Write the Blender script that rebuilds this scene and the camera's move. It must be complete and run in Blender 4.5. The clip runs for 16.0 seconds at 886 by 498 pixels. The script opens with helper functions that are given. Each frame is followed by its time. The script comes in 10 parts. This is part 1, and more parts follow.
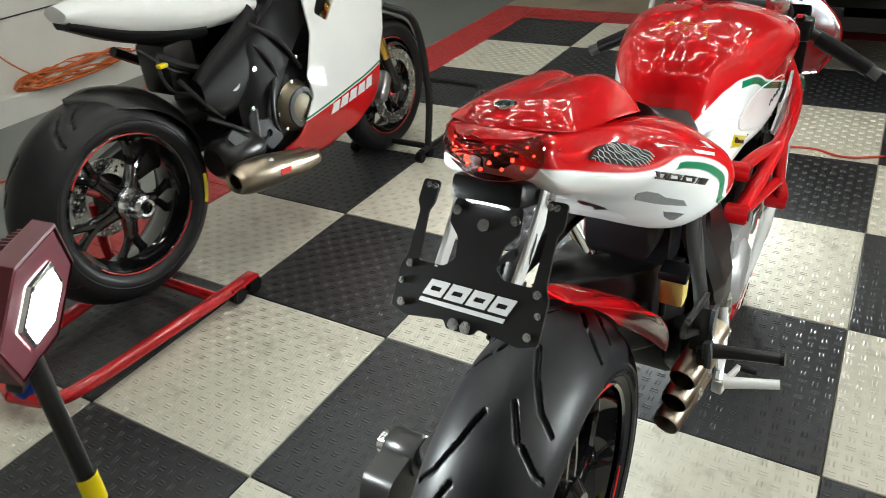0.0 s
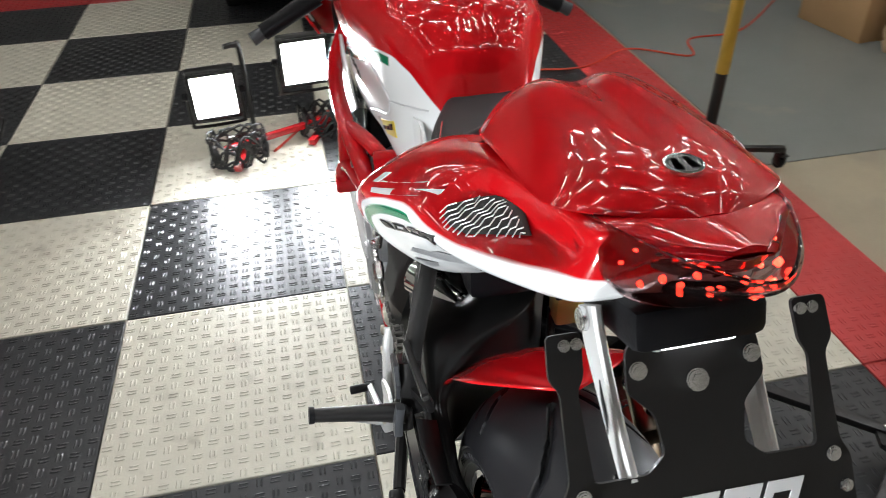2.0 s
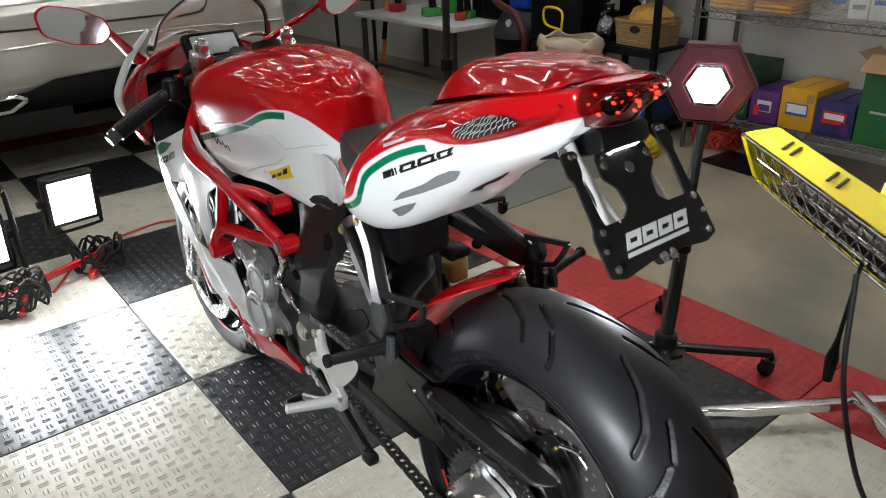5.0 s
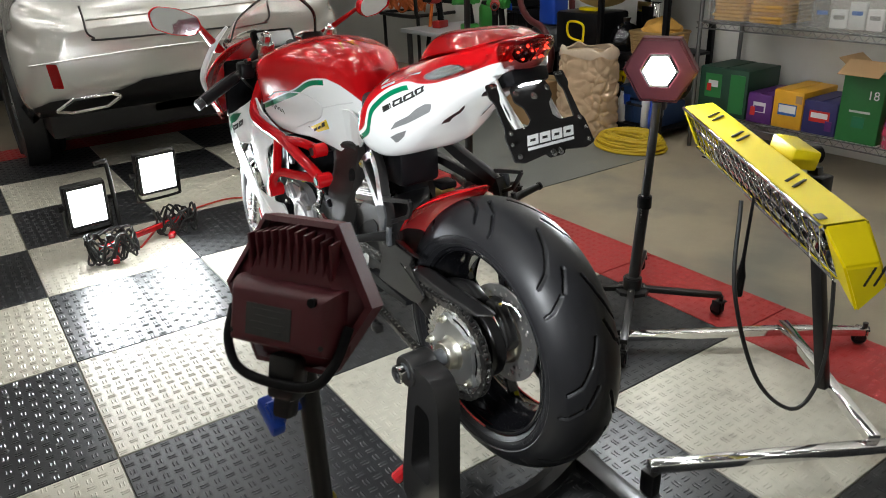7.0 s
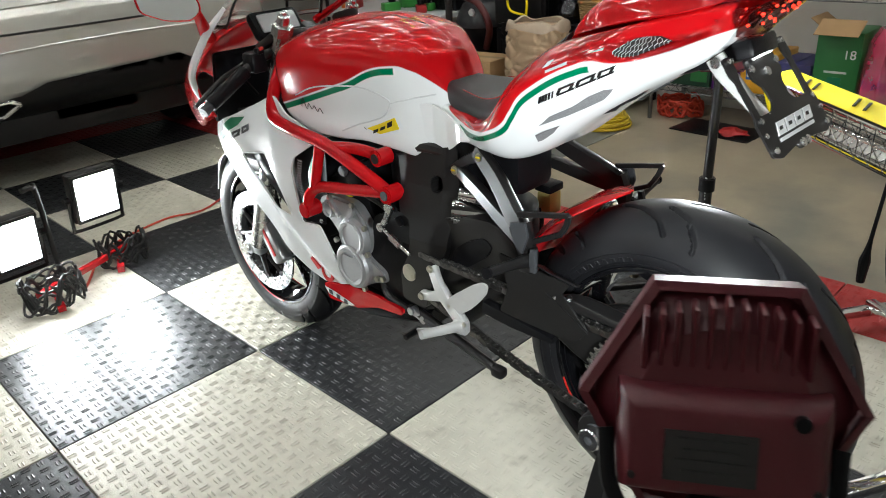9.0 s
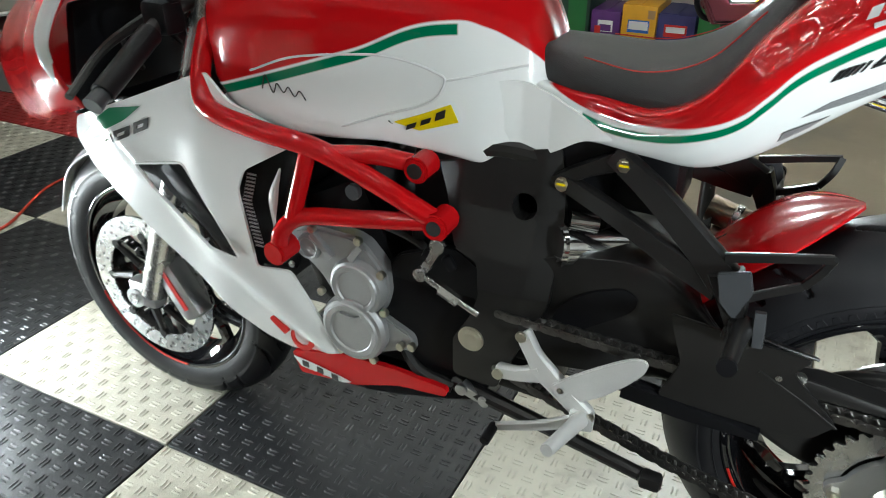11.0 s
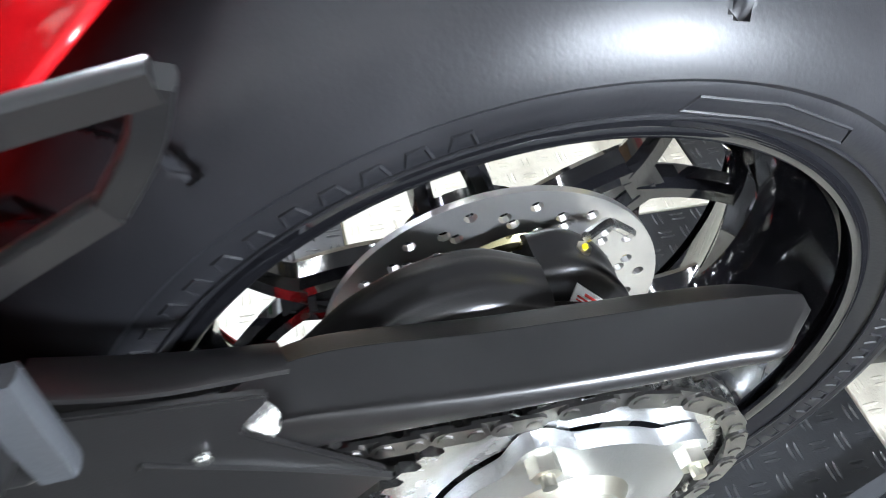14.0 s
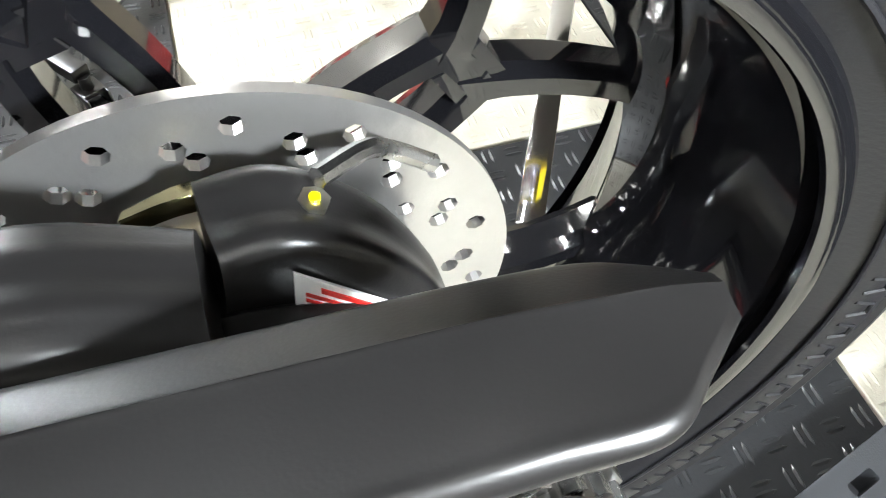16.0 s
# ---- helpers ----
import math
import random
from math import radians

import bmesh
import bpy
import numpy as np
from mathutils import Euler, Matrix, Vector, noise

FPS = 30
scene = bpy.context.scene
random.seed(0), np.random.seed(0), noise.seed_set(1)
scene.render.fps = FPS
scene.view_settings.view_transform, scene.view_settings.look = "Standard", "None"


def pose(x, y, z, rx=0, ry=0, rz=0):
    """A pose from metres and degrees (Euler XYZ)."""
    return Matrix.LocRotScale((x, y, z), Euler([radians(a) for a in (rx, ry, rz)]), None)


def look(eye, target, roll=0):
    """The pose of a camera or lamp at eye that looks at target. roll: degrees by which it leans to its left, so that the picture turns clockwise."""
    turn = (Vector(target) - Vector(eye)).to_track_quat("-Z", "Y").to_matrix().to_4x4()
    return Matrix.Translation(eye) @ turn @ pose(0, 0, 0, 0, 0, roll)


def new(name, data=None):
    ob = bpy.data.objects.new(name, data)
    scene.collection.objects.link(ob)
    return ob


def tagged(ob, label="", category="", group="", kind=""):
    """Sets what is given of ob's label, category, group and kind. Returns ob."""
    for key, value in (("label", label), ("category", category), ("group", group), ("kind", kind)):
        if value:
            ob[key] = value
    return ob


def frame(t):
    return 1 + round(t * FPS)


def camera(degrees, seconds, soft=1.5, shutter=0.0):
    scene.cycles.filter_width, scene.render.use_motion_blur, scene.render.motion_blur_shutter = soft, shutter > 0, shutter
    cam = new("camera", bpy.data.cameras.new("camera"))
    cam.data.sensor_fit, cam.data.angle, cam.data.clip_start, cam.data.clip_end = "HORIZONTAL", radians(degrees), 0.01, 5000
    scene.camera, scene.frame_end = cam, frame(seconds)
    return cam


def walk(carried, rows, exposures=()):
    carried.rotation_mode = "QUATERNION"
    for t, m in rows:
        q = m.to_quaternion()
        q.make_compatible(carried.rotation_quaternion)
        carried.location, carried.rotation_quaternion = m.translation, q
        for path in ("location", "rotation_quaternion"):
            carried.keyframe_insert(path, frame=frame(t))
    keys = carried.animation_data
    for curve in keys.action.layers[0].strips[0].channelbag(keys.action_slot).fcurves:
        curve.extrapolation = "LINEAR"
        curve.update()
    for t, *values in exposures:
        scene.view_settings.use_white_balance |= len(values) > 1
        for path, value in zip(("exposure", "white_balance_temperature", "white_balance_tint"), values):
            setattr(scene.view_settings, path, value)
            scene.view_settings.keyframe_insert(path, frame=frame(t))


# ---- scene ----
cam = camera(62.3, 16.0, 0.75, 0.3)
PATH = [
    (0, (1.119, -1.391, 1.364), (0.197, 0.053, 0.332), -4.7),
    (0.5, (0.947, -1.309, 1.346), (0.221, 0.22, 0.282), -4.6),
    (1, (0.792, -1.177, 1.319), (0.341, 0.408, 0.186), -3.3),
    (1.5, (0.686, -1.085, 1.294), (0.59, 0.532, 0.12), -1.2),
    (2, (0.559, -1.05, 1.3), (0.869, 0.541, 0.128), -1.7),
    (2.5, (0.452, -1.013, 1.294), (1.086, 0.49, 0.137), -0.6),
    (3, (0.382, -0.954, 1.28), (1.258, 0.435, 0.138), -1.5),
    (3.5, (0.304, -0.928, 1.267), (1.371, 0.324, 0.13), -2.4),
    (3.7, (0.266, -0.957, 1.261), (1.394, 0.319, 0.212), -0.8),
    (5.8, (0.021, -1.524, 1.256), (1.09, -0.047, 0.433), -1.5),
    (6, (0.013, -1.587, 1.257), (1.033, -0.075, 0.438), -1.8),
    (6.5, (-0.04, -1.723, 1.268), (0.947, -0.173, 0.479), -1.8),
    (7, (-0.143, -1.81, 1.251), (0.876, -0.283, 0.457), -2.4),
    (7.5, (-0.289, -1.83, 1.239), (0.748, -0.325, 0.427), -3.3),
    (8, (-0.343, -1.673, 1.235), (0.723, -0.178, 0.443), -3.1),
    (8.2, (-0.337, -1.56, 1.232), (0.763, -0.088, 0.442), -3.1),
    (10.3, (-0.295, -0.69, 1.12), (1.173, 0.267, 0.157), -2.6),
    (10.5, (-0.258, -0.604, 1.107), (1.234, 0.319, 0.146), -2.1),
    (11, (-0.157, -0.448, 1.107), (1.399, 0.349, 0.135), -0.4),
    (11.5, (-0.078, -0.308, 1.072), (1.57, 0.225, 0.072), -0.5),
    (12, (0.026, -0.218, 1.079), (1.522, -0.146, -0.006), 0.2),
    (12.5, (0.134, -0.254, 1.035), (1.517, -0.414, -0.183), 1.8),
    (13, (0.264, -0.375, 0.959), (1.636, -0.555, -0.269), 0.7),
    (13.5, (0.407, -0.475, 0.889), (1.688, -0.723, -0.422), 1.8),
    (14, (0.492, -0.539, 0.812), (1.675, -0.879, -0.569), 3.6),
    (14.5, (0.544, -0.587, 0.759), (1.677, -0.985, -0.649), 4.0),
    (15, (0.574, -0.624, 0.714), (1.644, -1.030, -0.739), 4.6),
    (15.5, (0.592, -0.657, 0.678), (1.648, -1.042, -0.791), 3.6),
    (16, (0.600, -0.685, 0.667), (1.634, -1.058, -0.822), 2.4),
]
walk(cam, [(t, look(eye, target, roll)) for t, eye, target, roll in PATH], [(0.0, 0.65, 6450, 3), (1.0, 0.75, 6450, 3), (2.0, 0.25, 6400, 10), (3.0, -0.1, 6250, 12), (3.6, -0.2, 6150, 12), (6.0, 0.1, 6500, 8), (8.0, 0.25, 6450, 8), (11.0, 0.1, 6250, 2), (12.0, 0.2, 6200, 2), (12.5, 0.4, 6200, 6), (13.0, 1.0, 6000, 10), (13.5, 1.3, 5900, 10), (14.0, 1.55, 5900, 10), (14.5, 1.6, 5900, 9), (15.0, 1.45, 6150, 9), (15.5, 1.65, 6250, 8), (16.0, 1.8, 6350, 8)])

# ---- light ----
world = bpy.data.worlds.new("world")
scene.world = world
world.use_nodes = True
world.node_tree.nodes["Background"].inputs[0].default_value = (0.75, 0.85, 1.0, 1)
world.node_tree.nodes["Background"].inputs[1].default_value = 0.02


def area_lamp(name, m, sx, sy, watts, colour, spread=170):
    d = bpy.data.lights.new(name, "AREA")
    d.shape, d.size, d.size_y, d.energy, d.color = "RECTANGLE", sx, sy, watts, colour
    d.spread = radians(spread)
    ob = new(name, d)
    ob.matrix_world = m
    return ob


COOL = (0.93, 0.97, 1.0)
# two floodlights on the floor ahead of the motorcycle, two hexagonal stand lamps
FLOODS = [((0.248, 1.475, 0.245), (0.40, 0.2, 0.02)), ((0.575, 1.570, 0.300), (0.72, 0.25, 0.10))]
HEX_NEAR = ((0.185, -0.985, 0.822), (0.80, -0.62, 0.60))
HEX_FAR = ((1.742, -0.262, 0.826), (0.85, -0.75, 0.72))
for eye, aim in FLOODS:
    d = (Vector(aim) - Vector(eye)).normalized()
    m = look(Vector(eye) + d * 0.035, aim)
    area_lamp("floodlight_beam", m, 0.12, 0.11, 4.4, COOL, 112)
for eye, aim, w in ((*HEX_NEAR, 6), (*HEX_FAR, 6)):
    d = (Vector(aim) - Vector(eye)).normalized()
    area_lamp("stand_lamp_beam", look(Vector(eye) + d * 0.03, aim), 0.08, 0.08, w, COOL)

# ---- materials ----
def nodes_of(m):
    m.use_nodes = True
    return m.node_tree.nodes, m.node_tree.links, m.node_tree.nodes["Principled BSDF"]


def rgba(c):
    return (c[0], c[1], c[2], 1)


def mat(name, colour, rough=0.5, metal=0.0, coat=0.0, vary=0.12, scale=8.0, bump=0.0, bscale=60.0, emit=0.0, ecol=None, trans=0.0, ior=1.45, alpha=1.0, rvary=0.1, dirt=None, spec=0.5):
    m = bpy.data.materials.new(name)
    n, l, b = nodes_of(m)
    b.inputs["Metallic"].default_value = metal
    b.inputs["Coat Weight"].default_value = coat
    b.inputs["Coat Roughness"].default_value = 0.03
    b.inputs["Transmission Weight"].default_value = trans
    b.inputs["IOR"].default_value = ior
    b.inputs["Alpha"].default_value = alpha
    b.inputs["Specular IOR Level"].default_value = spec
    tc = n.new("ShaderNodeTexCoord")
    if vary > 0:
        big = n.new("ShaderNodeTexNoise")
        big.inputs["Scale"].default_value = scale
        big.inputs["Detail"].default_value = 6
        big.inputs["Roughness"].default_value = 0.65
        l.new(tc.outputs["Object"], big.inputs["Vector"])
        ramp = n.new("ShaderNodeMix")
        ramp.data_type = "RGBA"
        ramp.inputs["A"].default_value = rgba([max(0, c * (1 - vary)) for c in colour])
        ramp.inputs["B"].default_value = rgba([min(1, c * (1 + vary)) for c in colour])
        l.new(big.outputs["Fac"], ramp.inputs["Factor"])
        out = ramp.outputs["Result"]
        if dirt:
            spots = n.new("ShaderNodeTexNoise")
            spots.inputs["Scale"].default_value = dirt[1]
            spots.inputs["Detail"].default_value = 8
            l.new(tc.outputs["Object"], spots.inputs["Vector"])
            mr = n.new("ShaderNodeMapRange")
            mr.inputs["From Min"].default_value, mr.inputs["From Max"].default_value = dirt[2], dirt[2] + 0.15
            l.new(spots.outputs["Fac"], mr.inputs["Value"])
            mx = n.new("ShaderNodeMix")
            mx.data_type = "RGBA"
            mx.inputs["B"].default_value = rgba(dirt[0])
            l.new(mr.outputs["Result"], mx.inputs["Factor"])
            l.new(out, mx.inputs["A"])
            out = mx.outputs["Result"]
        l.new(out, b.inputs["Base Color"])
        rr = n.new("ShaderNodeMapRange")
        rr.inputs["To Min"].default_value, rr.inputs["To Max"].default_value = max(0.02, rough - rvary * rough), min(1, rough + rvary * rough)
        l.new(big.outputs["Fac"], rr.inputs["Value"])
        l.new(rr.outputs["Result"], b.inputs["Roughness"])
    else:
        b.inputs["Base Color"].default_value = rgba(colour)
        b.inputs["Roughness"].default_value = rough
    if bump > 0:
        fine = n.new("ShaderNodeTexNoise")
        fine.inputs["Scale"].default_value = bscale
        fine.inputs["Detail"].default_value = 4
        l.new(tc.outputs["Object"], fine.inputs["Vector"])
        bp = n.new("ShaderNodeBump")
        bp.inputs["Strength"].default_value = bump
        bp.inputs["Distance"].default_value = 0.002
        l.new(fine.outputs["Fac"], bp.inputs["Height"])
        l.new(bp.outputs["Normal"], b.inputs["Normal"])
    if emit > 0:
        b.inputs["Emission Color"].default_value = rgba(ecol or colour)
        b.inputs["Emission Strength"].default_value = emit
    return m


RED, WHITE, GREEN = (0.47, 0.004, 0.007), (0.78, 0.80, 0.80), (0.0, 0.16, 0.07)
M = dict(
    red=mat("red_paint", RED, 0.22, coat=0.6, vary=0.05, scale=3, spec=0.06),
    white=mat("white_paint", WHITE, 0.5, spec=0.1, coat=0.8, vary=0.03, scale=3),
    black_gloss=mat("black_gloss_paint", (0.005, 0.005, 0.006), 0.06, coat=0.6, vary=0.2, scale=20),
    black=mat("satin_black_metal", (0.010, 0.0095, 0.0095), 0.30, metal=0.0, vary=0.25, scale=15, bump=0.04, bscale=900, spec=0.45),
    plastic=mat("black_textured_plastic", (0.006, 0.006, 0.007), 0.36, vary=0.25, scale=25, bump=0.12, bscale=700, spec=0.17),
    anthracite=mat("anthracite_metal", (0.05, 0.053, 0.058), 0.42, metal=0.2, vary=0.15, scale=20, bump=0.1, bscale=500),
    rubber=mat("tyre_rubber", (0.010, 0.010, 0.0115), 0.42, vary=0.35, scale=18, bump=0.07, bscale=400, rvary=0.3, spec=0.34),
    alu=mat("cast_aluminium", (0.55, 0.56, 0.57), 0.38, metal=1.0, vary=0.12, scale=30, bump=0.2, bscale=500),
    cast=mat("grey_cast_engine_cover", (0.38, 0.385, 0.39), 0.45, metal=0.6, vary=0.12, scale=30, bump=0.25, bscale=350),
    steel=mat("brushed_steel", (0.60, 0.60, 0.59), 0.27, metal=1.0, vary=0.1, scale=40, bump=0.08, bscale=300),
    fluid=mat("brake_fluid_pot", (0.50, 0.40, 0.12), 0.35, vary=0.1),
    maroon_hose=mat("maroon_hose", (0.10, 0.02, 0.02), 0.45, vary=0.2, scale=20, bump=0.6, bscale=120),
    zinc=mat("yellow_zinc_plating", (0.62, 0.55, 0.30), 0.14, metal=1.0, vary=0.15, scale=60),
    louvre=mat("grey_louvre_mesh", (0.20, 0.205, 0.21), 0.5, vary=0.5, scale=320, bump=0.4, bscale=500),
    silver_cast=mat("satin_silver_casting", (0.62, 0.62, 0.61), 0.42, metal=0.45, vary=0.08, scale=30, bump=0.15, bscale=400),
    disc_steel=mat("ground_disc_steel", (0.62, 0.61, 0.60), 0.30, metal=0.92, vary=0.12, scale=40, bump=0.1, bscale=300),
    chrome=mat("chrome", (0.75, 0.75, 0.75), 0.08, metal=1.0, vary=0.05),
    burnt=mat("heat_stained_steel", (0.30, 0.25, 0.19), 0.3, metal=1.0, vary=0.4, scale=14),
    chain=mat("oiled_chain_steel", (0.17, 0.165, 0.16), 0.35, metal=1.0, vary=0.4, scale=80),
    seat=mat("black_seat_cover", (0.022, 0.022, 0.024), 0.55, vary=0.15, scale=30, bump=0.5, bscale=900),
    lens=mat("smoked_lens", (0.60, 0.46, 0.46), 0.03, vary=0.0, trans=1.0, ior=1.3),
    lamp_back=mat("lamp_bowl", (0.34, 0.11, 0.11), 0.2, metal=0.9, vary=0.3, scale=60),
    led_red=mat("red_led", (0.8, 0.02, 0.01), 0.3, vary=0, emit=9, ecol=(1.0, 0.03, 0.015)),
    led_white=mat("white_led", (1, 1, 1), 0.4, vary=0, emit=40, ecol=(0.95, 0.98, 1.0)),
    led_dim=mat("plate_light", (1, 1, 1), 0.4, vary=0, emit=6, ecol=(0.95, 0.98, 1.0)),
    tube=mat("led_tube", (1, 1, 1), 0.4, vary=0, emit=24, ecol=(1.0, 0.98, 0.94)),
    yellow=mat("yellow_powder_coat", (0.75, 0.60, 0.0), 0.38, vary=0.06, scale=6, bump=0.08, bscale=300),
    decal_yellow=mat("yellow_decal", (0.80, 0.62, 0.0), 0.3, coat=0.5, vary=0.04),
    decal_black=mat("black_decal", (0.01, 0.01, 0.011), 0.35, coat=0.4, vary=0.1),
    decal_green=mat("green_decal", GREEN, 0.3, coat=0.6, vary=0.05),
    decal_silver=mat("silver_decal", (0.62, 0.63, 0.64), 0.3, vary=0.06),
    decal_white=mat("white_lettering", (0.72, 0.73, 0.74), 0.4, vary=0.05),
    decal_red=mat("red_decal", (0.55, 0.02, 0.015), 0.35, vary=0.05),
    decal_blue=mat("blue_decal", (0.02, 0.12, 0.45), 0.35, vary=0.05),
    maroon=mat("maroon_lamp_housing", (0.085, 0.010, 0.016), 0.45, vary=0.12, scale=20, bump=0.15, bscale=400),
    maroon_face=mat("maroon_lamp_face", (0.13, 0.02, 0.035), 0.45, vary=0.1, scale=12),
    blue=mat("blue_plastic", (0.01, 0.06, 0.42), 0.4, vary=0.1),
    stand_red=mat("red_stand_paint", (0.45, 0.008, 0.012), 0.25, coat=0.5, vary=0.08),
    cable_red=mat("orange_red_cable", (0.55, 0.05, 0.02), 0.5, vary=0.15),
    cable_yellow=mat("yellow_cable", (0.60, 0.42, 0.02), 0.5, vary=0.15, scale=5),
    cable_orange=mat("orange_cable", (0.55, 0.13, 0.03), 0.5, vary=0.15),
    cable_black=mat("black_cable", (0.012, 0.012, 0.012), 0.5, vary=0.1),
    tile_black=mat("charcoal_floor_tile", (0.022, 0.023, 0.025), 0.36, vary=0.25, scale=5, bump=0.15, bscale=220, rvary=0.3, dirt=((0.045, 0.045, 0.044), 3.0, 0.62)),
    tile_white=mat("ivory_floor_tile", (0.55, 0.525, 0.44), 0.36, vary=0.20, scale=16, bump=0.25, bscale=260, rvary=0.35, dirt=((0.34, 0.31, 0.25), 11.0, 0.58)),
    tile_red=mat("red_floor_tile", (0.42, 0.030, 0.030), 0.42, vary=0.12, scale=5, bump=0.15, bscale=220),
    concrete=mat("bare_concrete", (0.34, 0.29, 0.21), 0.45, vary=0.3, scale=2.2, bump=0.3, bscale=90, dirt=((0.20, 0.19, 0.16), 1.3, 0.52)),
    wall=mat("white_wall_paint", (0.72, 0.71, 0.67), 0.7, vary=0.06, scale=3, bump=0.3, bscale=180),
    # ceiling out of view: its dimness, as the paintwork mirrors it, is in this colour
    ceiling=mat("dimmed_ceiling_tone", (0.055, 0.054, 0.052), 0.8, vary=0.05, scale=2),
    car=mat("pearl_silver_paint", (0.56, 0.55, 0.515), 0.26, metal=0.6, coat=1.0, vary=0.03, scale=2),
    car_trim=mat("dark_bumper_plastic", (0.02, 0.02, 0.021), 0.5, vary=0.15, bump=0.2, bscale=500),
    screen=mat("clear_screen", (0.86, 0.88, 0.88), 0.02, vary=0, trans=1.0, ior=1.2),
    reflector=mat("red_reflector", (0.35, 0.01, 0.01), 0.15, coat=1.0, vary=0.1, scale=60),
    bronze=mat("dark_bronze_cover", (0.16, 0.14, 0.10), 0.4, metal=0.8, vary=0.15, scale=20),
    gold=mat("gold_fork", (0.6, 0.36, 0.08), 0.25, metal=1.0, vary=0.08),
    paper=mat("brown_paper", (0.55, 0.40, 0.26), 0.75, vary=0.14, scale=9, bump=0.8, bscale=25),
    clear_plastic=mat("clear_storage_plastic", (0.70, 0.70, 0.66), 0.25, vary=0.05, alpha=0.13),
    bottle=mat("clear_bottle", (0.75, 0.82, 0.86), 0.1, vary=0.05, alpha=0.45),
    towel=mat("orange_towel", (0.62, 0.34, 0.07), 0.9, vary=0.15, scale=30, bump=0.8, bscale=200),
    cloth=mat("tan_cloth", (0.45, 0.33, 0.12), 0.9, vary=0.2, scale=20, bump=0.8, bscale=120),
    wicker=mat("wicker", (0.34, 0.22, 0.09), 0.7, vary=0.4, scale=60, bump=0.8, bscale=90),
    tool_green=mat("green_tool_plastic", (0.05, 0.30, 0.05), 0.4, vary=0.1),
    tool_red=mat("red_tool_plastic", (0.38, 0.02, 0.02), 0.4, vary=0.1),
    orange=mat("orange_plastic", (0.70, 0.16, 0.02), 0.45, vary=0.1),
    box_green=mat("green_carton", (0.02, 0.16, 0.04), 0.45, vary=0.12, scale=10),
    box_dark=mat("dark_green_carton", (0.012, 0.05, 0.03), 0.45, vary=0.2, scale=14),
    box_purple=mat("purple_carton", (0.09, 0.02, 0.16), 0.45, vary=0.3, scale=14),
    box_orange=mat("orange_carton", (0.70, 0.36, 0.02), 0.45, vary=0.15, scale=14),
    box_blue=mat("dark_blue_carton", (0.03, 0.03, 0.13), 0.45, vary=0.3, scale=14),
    cardboard=mat("brown_cardboard", (0.40, 0.25, 0.12), 0.8, vary=0.1, scale=9),
    wire=mat("dull_wire_shelf", (0.16, 0.16, 0.16), 0.4, metal=0.9, vary=0.1),
    dark_blue=mat("dark_blue_bin", (0.02, 0.05, 0.13), 0.45, vary=0.15),
    nut=mat("zinc_nut", (0.60, 0.58, 0.50), 0.3, metal=1.0, vary=0.15, scale=60),
    mirror=mat("mirror_glass", (0.8, 0.82, 0.84), 0.03, metal=1.0, vary=0),
)


